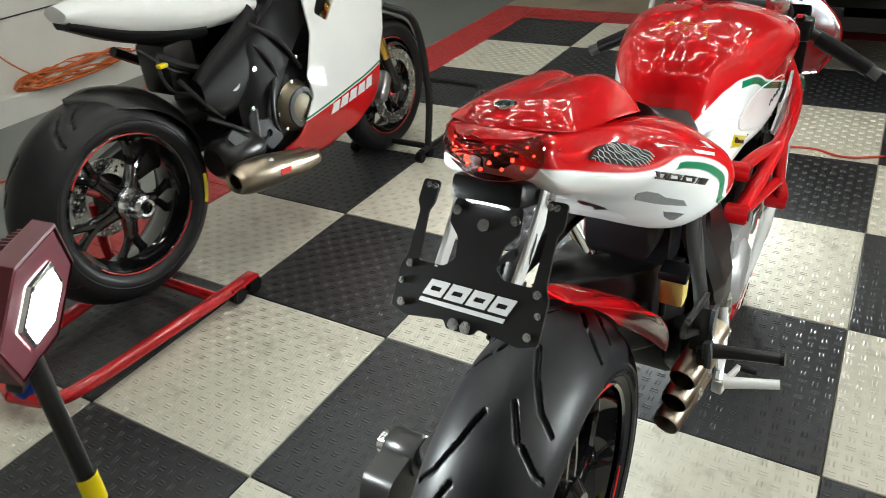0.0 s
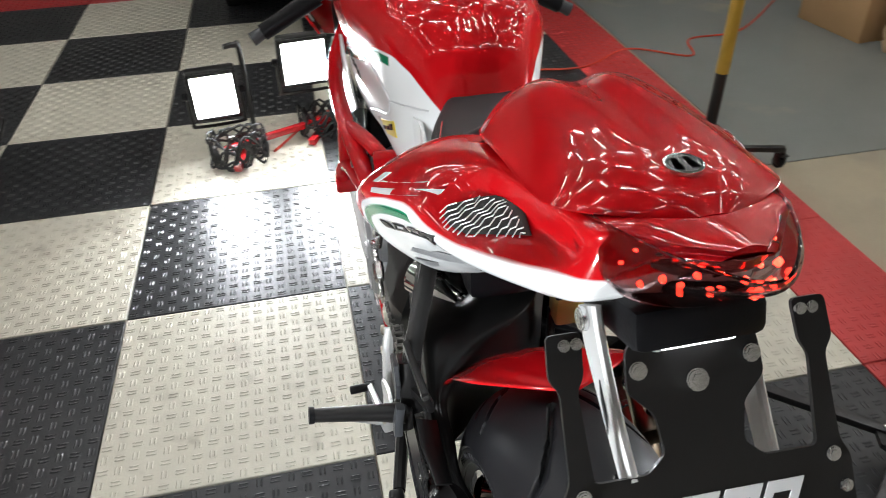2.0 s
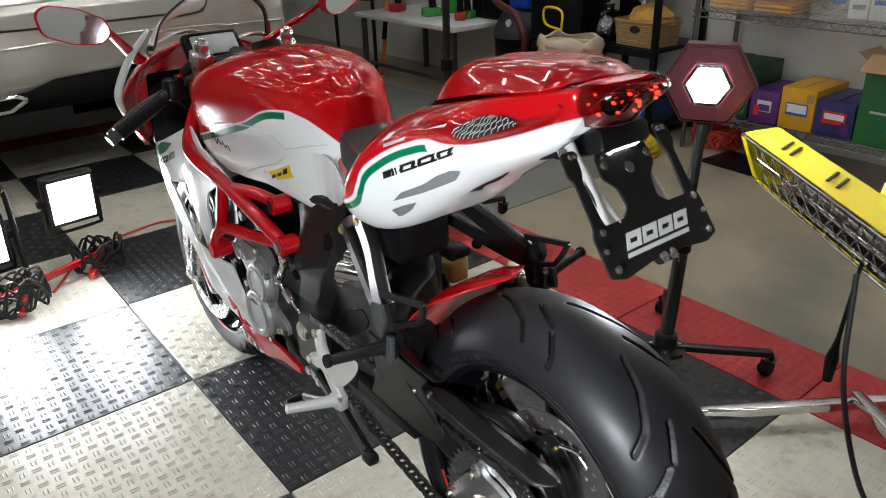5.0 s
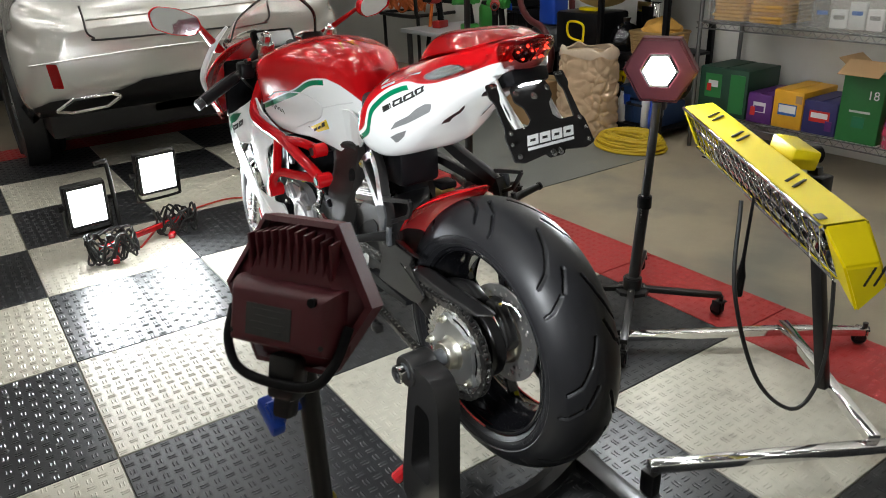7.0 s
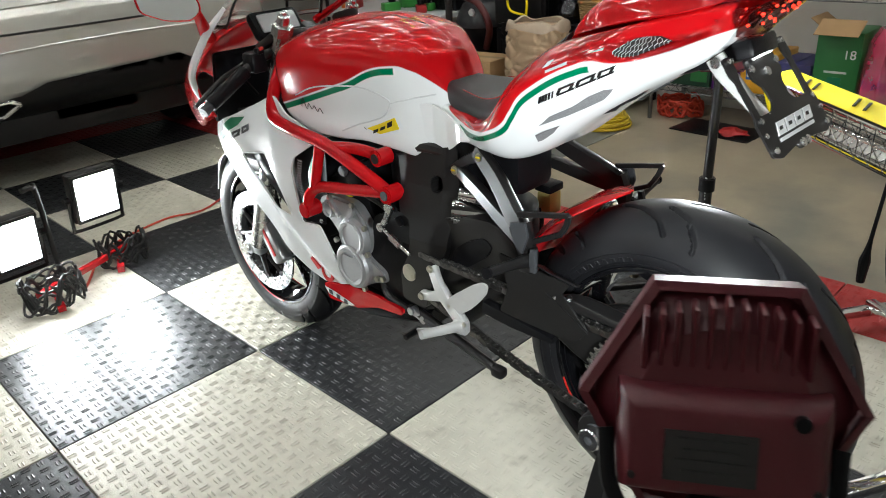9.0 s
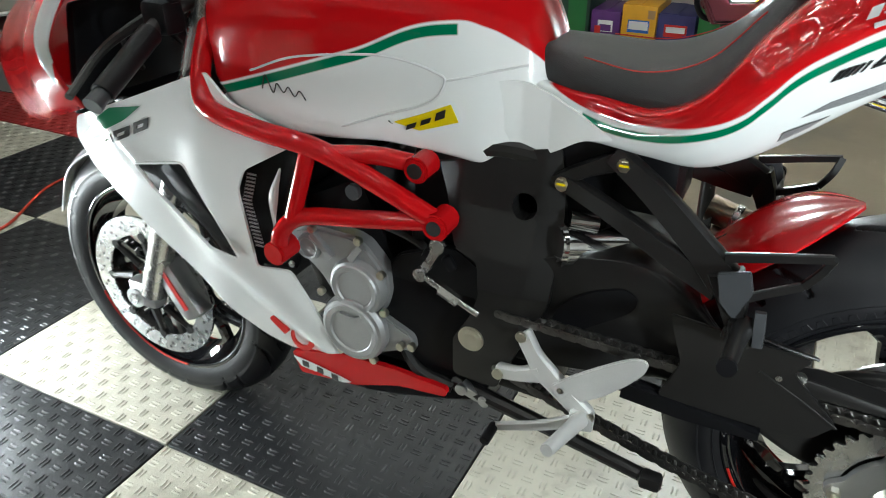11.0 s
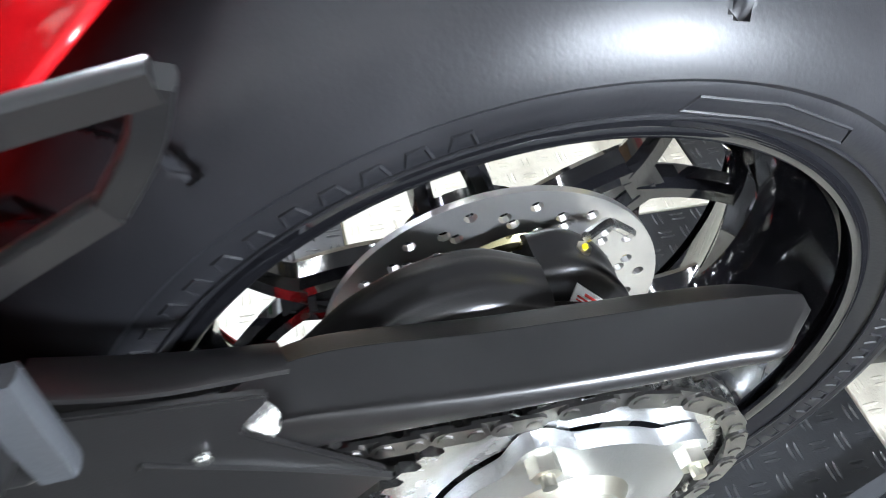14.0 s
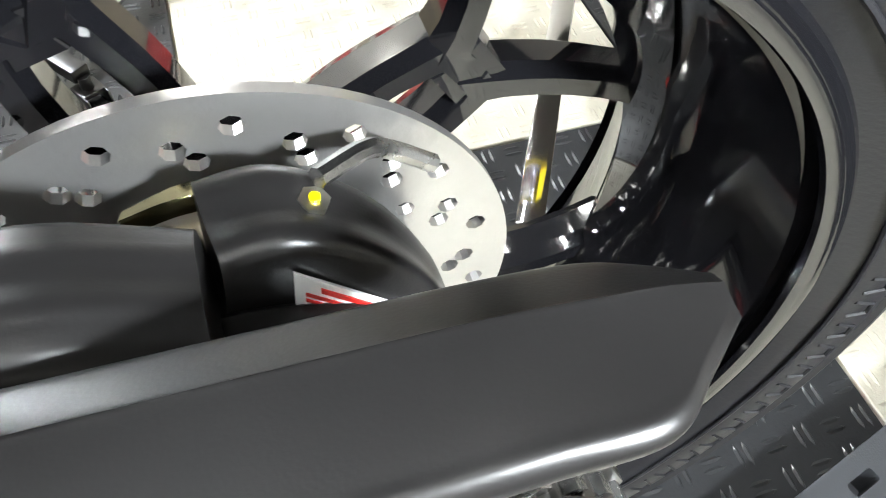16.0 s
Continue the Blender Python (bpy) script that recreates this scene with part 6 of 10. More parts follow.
for s in (-1, 1):
    f = (lambda b: b) if s < 0 else mirrored
    fa = part("side_fairing", f(skin(outer, [duct], side_depth, 0.005, 0.016)), FAIRING_PAINT, bike, "white side fairing with a black air duct", sharp=50)
    part("duct_back", f(plate(rounded([(1.20, 0.660), (1.05, 0.680), (0.950, 0.490), (1.04, 0.50), (1.15, 0.585)], 0.01), -0.138, -0.134)), M["cable_black"], fa)
    part("duct_blade", f(strap([(-0.156, 1.122, 0.640), (-0.154, 1.078, 0.585), (-0.150, 1.020, 0.525)], [0.026, 0.032, 0.014], 0.006, 12)), M["anthracite"], fa, "dark guide blade in the duct")
    part("duct_lip", f(tube([(side_depth(y, z) + 0.001, y, z) for y, z in duct + duct[:1]], 0.0025, 6)), M["white"], fa)
    rv = part("radiator_panel", f(skin(vent_o, [], lambda y, z: -0.138 - 0.08 * max(0, y - 0.9), 0.004, 0.04)), M["plastic"], fa, "black radiator side panel with a mesh")
    bm = bmesh.new()
    for k in range(20):
        z = 0.520 + 0.0068 * k
        y0 = float(np.interp(z, (0.52, 0.60, 0.66), (0.958, 0.972, 0.950)))
        for q in range(3):
            add(bm, tube([(-0.1455, y0 - 0.006 * q, z), (-0.1445, y0 - 0.006 * q - 0.006, z + 0.0034)], 0.0007, 4))
            add(bm, tube([(-0.1455, y0 - 0.006 * q, z + 0.0034), (-0.1445, y0 - 0.006 * q - 0.006, z)], 0.0007, 4))
    part("mesh", f(bm), M["decal_silver"], rv)
    part("blade", f(tube([(-0.146, 0.886, 0.672), (-0.148, 0.905, 0.62), (-0.146, 0.912, 0.565)], [0.002, 0.010, 0.002], 6, 12, flat=0.4)), M["decal_silver"], rv)
    part("panel_bolt", f(bolt((-0.146, 0.884, 0.505), 0.006, 0.004)), M["steel"], rv)
    em = part("round_emblem", f(join(plate(circle(0.872, 0.366, 0.024, 24), side_depth(0.872, 0.366) - 0.003, side_depth(0.872, 0.366) + 0.001, [circle(0.874, 0.367, 0.016, 20)]), plate(rounded([(0.895, 0.378), (0.925, 0.402), (0.935, 0.392), (0.905, 0.368)], 0.004), side_depth(0.91, 0.385) - 0.004, side_depth(0.91, 0.385) + 0.001))), M["decal_red"], fa, "red round emblem")
    # green flash and dark marks at the nose
    part("green_flash", f(skin([(1.325, 0.640), (1.322, 0.656), (1.222, 0.724), (1.146, 0.738), (1.190, 0.708), (1.26, 0.674)], [], lambda y, z: side_depth(y, z) - 0.0022, 0.001, 0.02)), M["decal_green"], fa)
    for k in range(3):
        y, z = 1.262 - 0.046 * k, 0.648 + 0.0200 * k
        part("emblem_block", f(skin([(y, z), (y - 0.036, z + 0.0156), (y - 0.040, z + 0.034), (y - 0.004, z + 0.020)], [[(y - 0.010, z + 0.0105), (y - 0.026, z + 0.0175), (y - 0.028, z + 0.0235), (y - 0.012, z + 0.0165)]], lambda yy, zz: side_depth(yy, zz) - 0.0022, 0.001, 0.03)), M["decal_black"], fa)
    part("belly_pan", f(skin(rounded([(0.905, 0.326), (0.790, 0.356), (0.690, 0.358), (0.600, 0.352), (0.600, 0.336), (0.690, 0.326), (0.775, 0.295), (0.890, 0.283)], 0.008), [], lambda y, z: -0.150 - 0.05 * max(0, z - 0.30), 0.01, 0.03)), M["red"], bike, "red belly pan with white chequer marks")
    bp = part("belly_band", f(skin([(0.900, 0.318), (0.86, 0.314), (0.80, 0.304), (0.782, 0.300), (0.80, 0.294), (0.885, 0.300)], [], lambda y, z: -0.1535 - 0.05 * max(0, z - 0.30), 0.002, 0.03)), M["white"], bike, "white band on the belly pan")
    for k in range(3):
        y, z = 0.880 - 0.030 * k, 0.3155 - 0.004 * k
        part("chequer_mark", f(skin([(y, z), (y - 0.012, z - 0.0015), (y - 0.012, z - 0.0125), (y, z - 0.0110)], [], lambda yy, zz: -0.1560 - 0.05 * max(0, zz - 0.30), 0.002, 0.05)), M["decal_black"], bp)
SHAPE = stance
part("belly_floor", loft([rrect(0, 0.95, 0.285, 0.26, 0.05), rrect(0, 0.85, 0.255, 0.26, 0.05), rrect(0, 0.70, 0.275, 0.24, 0.05), rrect(0, 0.60, 0.285, 0.2, 0.04)], 20, 16), M["plastic"], bike)
part("radiator", box((0.26, 0.04, 0.30), (0, 1.0, 0.52), 0.01, (20, 0, 0)), M["plastic"], bike)

# nose, screen, mirrors, cockpit
SHAPE = lambda co: co + Vector((0, -0.06, 0.03))
NOSE_PAINT = livery("nose_paint", [(1.0, 0.80), (1.3, 0.80), (1.5, 0.74), (1.8, 0.66)], 1.0, 1.8, 0.4, 1.2, lower=RED)


def nose_sec(y, hw, zb, zm, zt):
    return [(-hw * 0.85, y, zb), (-hw, y, (zb + zm) / 2), (-hw * 0.97, y, zm), (-hw * 0.6, y, zm + (zt - zm) * 0.72), (0, y, zt), (hw * 0.6, y, zm + (zt - zm) * 0.72), (hw * 0.97, y, zm), (hw, y, (zb + zm) / 2), (hw * 0.85, y, zb)]


nose = part("nose_fairing", loft([nose_sec(1.30, 0.225, 0.70, 0.83, 0.93), nose_sec(1.39, 0.205, 0.67, 0.81, 0.925), nose_sec(1.50, 0.155, 0.63, 0.78, 0.885), nose_sec(1.62, 0.105, 0.62, 0.74, 0.825), nose_sec(1.70, 0.045, 0.63, 0.69, 0.745)], 36, 28, closed=False), NOSE_PAINT, bike, "red and white nose fairing", sharp=60)
sol = nose.modifiers.new("thickness", "SOLIDIFY")
sol.thickness = 0.004
scr = part("windscreen", loft([[(-0.150, 1.24, 0.925), (-0.12, 1.19, 1.01), (0, 1.15, 1.075), (0.12, 1.19, 1.01), (0.150, 1.24, 0.925)], [(-0.140, 1.34, 0.915), (-0.10, 1.31, 0.98), (0, 1.28, 1.03), (0.10, 1.31, 0.98), (0.140, 1.34, 0.915)], [(-0.10, 1.46, 0.88), (-0.07, 1.45, 0.91), (0, 1.44, 0.93), (0.07, 1.45, 0.91), (0.10, 1.46, 0.88)]], 24, 16, closed=False), M["screen"], bike, "clear bubble windscreen")
sol = scr.modifiers.new("thickness", "SOLIDIFY")
sol.thickness = 0.003
part("screen_edge", tube([(-0.150, 1.24, 0.925), (-0.12, 1.19, 1.01), (0, 1.15, 1.075), (0.12, 1.19, 1.01), (0.150, 1.24, 0.925)], 0.0018, 6, 30), M["black"], scr)
part("cockpit_rim", tube([(-0.200, 1.322, 0.725), (-0.230, 1.308, 0.785), (-0.234, 1.292, 0.835), (-0.204, 1.250, 0.915), (-0.164, 1.208, 0.978)], [0.006, 0.010, 0.011, 0.010, 0.005], 10, 30, flat=0.6), M["white"], bike, "white edge of the screen fairing")
dash = part("instrument_panel", box((0.15, 0.03, 0.08), (0, 1.245, 0.915), 0.014, (-35, 0, 0)), M["plastic"], bike, "black instrument panel with a pale display")
part("display", box((0.115, 0.004, 0.05), (0, 1.231, 0.924), 0.004, (-35, 0, 0)), M["decal_silver"], dash)
for s in (-1, 1):
    f = (lambda b: b) if s < 0 else mirrored
    mo = rounded([(-0.082, 0.016), (-0.068, -0.026), (-0.012, -0.040), (0.046, -0.036), (0.068, -0.012), (0.056, 0.018), (0.0, 0.036), (-0.062, 0.036)], 0.014, 3)
    mm = Matrix.Translation((-0.325, 1.15, 1.012)) @ Matrix.Rotation(radians(-14), 4, "Z") @ Matrix.Rotation(radians(10), 4, "Y")
    mr = part("mirror", f(moved(loft([[(a * k, y, b * k) for a, b in mo] for k, y in ((0.93, 0.004), (0.96, -0.004), (1.0, -0.004), (1.0, 0.006), (0.86, 0.030), (0.40, 0.050))], 64, 24), mm)), M["red"], bike, "red rear-view mirror", sharp=50)
    part("mirror_glass", f(moved(loft([[(a * k, y, b * k) for a, b in mo] for k, y in ((0.94, -0.0005), (0.95, 0.001), (0.95, 0.004))], 48, 6), mm)), M["mirror"], mr)
    part("mirror_stem", f(tube([(-0.265, 1.165, 0.995), (-0.225, 1.22, 0.955), (-0.170, 1.30, 0.90)], [0.010, 0.014, 0.020], 10, 12, flat=0.6)), M["red"], mr)

SHAPE = None
# front end: forks, yokes, bars, brakes, mudguard
fk = Vector((0, -0.276, 0.62)).normalized()
for s in (-1, 1):
    x = s * 0.105
    base = Vector((x, 1.285, 0.315))
    fork = part("fork_leg", join(cyl(base, base + fk * 0.24, 0.026, 20), cyl(base + fk * 0.24, base + fk * 0.70, 0.021, 20)), M["steel"], bike, "steel front fork leg")
    part("fork_foot", join(box((0.035, 0.07, 0.06), (x, 1.305, 0.31), 0.01), cyl((x - 0.02, FA.y, FA.z), (x + 0.02, FA.y, FA.z), 0.022, 20)), M["alu"], fork)
    part("fork_cap", join(cyl(base + fk * 0.69, base + fk * 0.715, 0.026, 6), cyl(base + fk * 0.71, base + fk * 0.74, 0.015, 16), cyl(base + fk * 0.735, base + fk * 0.75, 0.008, 6)), M["steel"], fork, "steel fork cap with adjuster")
    d = part("front_brake_disc", disc_mesh(0.118, 0.160, 0.005, ((0.127, 20, 0, 0.0036), (0.138, 24, 0.4, 0.0036), (0.149, 26, 0.1, 0.0036))), M["steel"], front, "drilled floating front brake disc", smooth=False)
    d.location = (s * 0.075, 0, 0)
    for k in range(8):
        a = 2 * math.pi * k / 8
        part("disc_button", join(cyl((-0.004, 0.116 * math.cos(a), 0.116 * math.sin(a)), (0.004, 0.116 * math.cos(a), 0.116 * math.sin(a)), 0.010, 12), tube([(0, 0.05 * math.cos(a + 0.3), 0.05 * math.sin(a + 0.3)), (0, 0.112 * math.cos(a), 0.112 * math.sin(a))], [0.009, 0.006], 6)), M["black"], d)
    cl = part("front_caliper", box((0.055, 0.13, 0.06), (s * 0.088, 1.215, 0.335), 0.015, (58, 0, 0)), M["alu"], bike, "silver radial front brake caliper")
    part("caliper_script", box((0.002, 0.085, 0.012), (s * 0.1165, 1.212, 0.340), 0, (58, 0, 0)), M["decal_red"], cl)
    top = base + fk * 0.655
    bar = part("handlebar", tube([top + Vector((0, 0.005, 0)), Vector((s * 0.165, 1.06, 0.880)), Vector((s * 0.312, 1.041, 0.808))], [0.013, 0.012, 0.012], 12, 10), M["black"], bike, "black clip-on handlebar")
    part("grip", tube([(s * 0.190, 1.056, 0.868), (s * 0.304, 1.042, 0.812)], [0.0175, 0.0165], 16), M["plastic"], bar, "black rubber grip")
    part("bar_end", tube([(s * 0.304, 1.042, 0.812), (s * 0.326, 1.039, 0.801)], [0.012, 0.014], 14), M["anthracite"], bar)
    part("switch_block", join(box((0.045, 0.05, 0.05), (s * 0.155, 1.062, 0.885), 0.010), box((0.02, 0.02, 0.015), (s * 0.15, 1.045, 0.912), 0.004)), M["plastic"], bar)
    part("lever", tube([(s * 0.15, 1.10, 0.88), (s * 0.22, 1.125, 0.845), (s * 0.31, 1.105, 0.800)], [0.009, 0.007, 0.006], 8, 14), M["black"], bar)
    part("switch_button", box((0.012, 0.008, 0.008), (s * 0.148, 1.037, 0.918), 0.002), M["decal_red"], bar)
part("top_yoke", join(box((0.26, 0.09, 0.025), (0, 1.055, 0.925), 0.01, (-24, 0, 0)), cyl((0, 1.05, 0.93), (0, 1.04, 0.955), 0.018, 6)), M["black"], bike)
part("lower_yoke", box((0.25, 0.09, 0.04), (0, 1.15, 0.73), 0.01, (-24, 0, 0)), M["black"], bike)
part("steering_head", cyl((0, 1.17, 0.70), (0, 1.06, 0.93), 0.035, 20), M["black"], bike)
part("cockpit_cables", join(tube([(-0.14, 1.07, 0.87), (-0.08, 1.17, 0.86), (0.0, 1.2, 0.80)], 0.004, 6, 16), tube([(0.14, 1.07, 0.87), (0.08, 1.18, 0.87), (0.0, 1.22, 0.80)], 0.004, 6, 16), tube([(-0.13, 1.08, 0.88), (-0.12, 1.2, 0.84), (-0.05, 1.25, 0.76)], 0.005, 6, 16)), M["cable_black"], bike)
part("inner_panel", join(box((0.30, 0.02, 0.20), (0, 1.30, 0.79), 0.01, (15, 0, 0)), box((0.22, 0.14, 0.02), (0, 1.2, 0.72), 0.005)), M["plastic"], bike)
mg = []
for a, hw in ((20, 0.045), (50, 0.058), (85, 0.062), (120, 0.060), (150, 0.045)):
    t = radians(a)
    mg.append([(u * hw, FA.y + (0.318 - 0.02 * u * u) * math.cos(t), FA.z + (0.318 - 0.02 * u * u) * math.sin(t)) for u in (-1, -0.5, 0, 0.5, 1)])
mud = part("front_mudguard", loft(mg, 16, 28, closed=False), M["white"], bike, "white front mudguard")
sol = mud.modifiers.new("thickness", "SOLIDIFY")
sol.thickness = 0.004
part("front_axle", cyl((-0.13, FA.y, FA.z), (0.13, FA.y, FA.z), 0.012, 16), M["steel"], bike)

# ---- things round the motorcycle ----
SHAPE = None


def wpart(name, bm, material, parent, label="", **k):
    """A part whose mesh is given in world coordinates."""
    m, ob = Matrix.Identity(4), parent
    while ob is not None:
        m = ob.matrix_basis @ m
        ob = ob.parent
    return part(name, moved(bm, m.inverted()), material, parent, label, **k)


def square_bar(a, b, w, h=None, bevel=0.002):
    """A square tube from a to b."""
    a, b = Vector(a), Vector(b)
    d = (b - a).normalized()
    up = Vector((0, 0, 1)) if abs(d.z) < 0.95 else Vector((0, 1, 0))
    x = d.cross(up).normalized()
    z = x.cross(d)
    m = Matrix((x, d, z)).transposed().to_4x4()
    m.translation = (a + b) / 2
    return moved(box((w, (b - a).length, h or w), (0, 0, 0), bevel), m)


def on_surface(bm, pts, direction, lift=0.001):
    """Points dropped along a direction onto triangles."""
    d = Vector(direction).normalized()
    T = bm
    out = []
    for p in pts:
        o = np.array(Vector(p) - d * 3.0)
        dd = np.array(d)
        e1, e2 = T[:, 1] - T[:, 0], T[:, 2] - T[:, 0]
        h = np.cross(dd, e2)
        a = (e1 * h).sum(1)
        a = np.where(np.abs(a) < 1e-12, 1e-12, a)
        s = o - T[:, 0]
        u = (s * h).sum(1) / a
        q = np.cross(s, e1)
        v = (q @ dd) / a
        t = (e2 * q).sum(1) / a
        ok = (u >= -1e-5) & (v >= -1e-5) & (u + v <= 1 + 1e-5) & (t > 0)
        if ok.any():
            out.append(Vector(o) + d * (float(t[ok].min()) - lift))
    return out


def castor(parent, at, turn=0.0):
    """A small black swivel castor under a foot, standing on the floor."""
    x, y, _ = at
    r = 0.022
    m = pose(x, y, 0, 0, 0, turn)
    c = wpart("castor", moved(join(cyl((0, 0, 0.056), (0, 0, 0.075), 0.008, 12), box((0.032, 0.03, 0.006), (0, 0, 0.055), 0.002), box((0.003, 0.03, 0.04), (0.014, 0.008, 0.037), 0.001), box((0.003, 0.03, 0.04), (-0.014, 0.008, 0.037), 0.001)), m), M["black"], parent)
    wpart("castor_wheel", moved(moved(revolve([(0.004, -0.011), (r - 0.003, -0.011), (r, -0.007), (r, 0.007), (r - 0.003, 0.011), (0.004, 0.011)], 24), Matrix.Translation((0, 0.012, r))), m), M["plastic"], c)


# black single-sided rear stand
ps = thing("paddock_stand", "black steel single-sided motorcycle stand with an axle pin", "paddock stand", pose(0.62, -0.80, 0))
wpart("axle_pin", join(cyl((0.70, -0.662, 0.402), (0.50, -0.662, 0.402), 0.019, 32, bevel=0.003), cyl((0.505, -0.662, 0.402), (0.498, -0.662, 0.402), 0.012, 24)), M["anthracite"], ps, "grey steel axle pin")
am = moved(plate(rounded([(0.045, 0.425), (-0.035, 0.43), (-0.060, 0.38), (-0.085, 0.10), (-0.10, 0.03), (0.06, 0.03), (0.065, 0.10), (0.055, 0.30)], 0.025), -0.028, 0.028, [rounded([(0.022, 0.34), (-0.030, 0.34), (-0.045, 0.14), (0.032, 0.14)], 0.02)]), Matrix.Translation((0.545, -0.665, 0.0)) @ Matrix.Rotation(radians(8), 4, "X"))
wpart("arm", am, M["black"], ps, "black arm with a long slot")
wpart("pin_cap", moved(revolve([(0.008, -0.006), (0.018, -0.006), (0.0205, -0.003), (0.0205, 0.010), (0.008, 0.012)], 28, closed=True), Matrix.Translation((0.497, -0.662, 0.402))), M["chrome"], ps, "chrome pin cap")
wpart("arm_socket", moved(revolve([(0.020, -0.032), (0.034, -0.032), (0.036, -0.028), (0.036, 0.028), (0.034, 0.032), (0.020, 0.032)], 32, closed=True), Matrix.Translation((0.545, -0.662, 0.402))), M["black"], ps)
wpart("adjuster_knob", cyl((0.520, -0.565, 0.045), (0.565, -0.575, 0.075), 0.016, 10, bevel=0.003), M["stand_red"], ps, "red plastic adjuster knob")
wpart("knob_stem", cyl((0.56, -0.575, 0.07), (0.60, -0.585, 0.095), 0.006, 10), M["nut"], ps)
wpart("cross_beam", tube([(0.545, -0.64, 0.060), (0.560, -0.72, 0.052), (0.61, -0.785, 0.046), (0.74, -0.800, 0.042), (0.86, -0.775, 0.042), (0.955, -0.735, 0.042)], [0.030, 0.034, 0.034, 0.030, 0.030, 0.028], 8, 40, flat=0.9), M["black"], ps, "curved black cross beam under the wheel")
for a, b in (((0.635, -0.79, 0.042), (0.665, -0.965, 0.046)), ((0.935, -0.735, 0.042), (0.865, -1.46, 0.046)), ((0.70, -1.26, 0.046), (0.87, -1.44, 0.046))):
    wpart("rear_beam", square_bar(a, b, 0.052, 0.036, 0.004), M["black"], ps, "flat black steel beam")
wpart("handle_grip", cyl((0.865, -1.45, 0.048), (0.862, -1.60, 0.050), 0.020, 16), M["plastic"], ps)
sb = plate(rounded([(0, -0.022), (0.34, -0.022), (0.34, 0.022), (0, 0.022)], 0.004), -0.018, 0.018, [rounded([(0.03 + 0.05 * k, -0.006), (0.06 + 0.05 * k, -0.006), (0.06 + 0.05 * k, 0.006), (0.03 + 0.05 * k, 0.006)], 0.004) for k in range(6)])
wpart("slotted_beam", moved(sb, pose(0.645, -0.95, 0.060, 0, 0, 195) @ Matrix.Rotation(radians(90), 4, "Y") @ Matrix.Diagonal((1, 1, 1, 1))), M["anthracite"], ps, "grey slotted steel beam", smooth=False)
for x, y in ((0.545, -0.645), (0.955, -0.735)):
    wpart("roller", cyl((x - 0.018, y, 0.022), (x + 0.018, y, 0.022), 0.022, 24, bevel=0.003), M["plastic"], ps)


# hexagonal work lamps on stands
def hexagon(r, z0, z1, bevel=0.0, turn=math.pi / 6):
    bm = tube([(0, 0, z0), (0, 0, z1)], r, 6)
    bmesh.ops.rotate(bm, cent=(0, 0, 0), matrix=Matrix.Rotation(turn, 3, "Z"), verts=bm.verts)
    if bevel:
        bmesh.ops.bevel(bm, geom=bm.edges[:], offset=bevel, segments=2, affect="EDGES")
    return bm


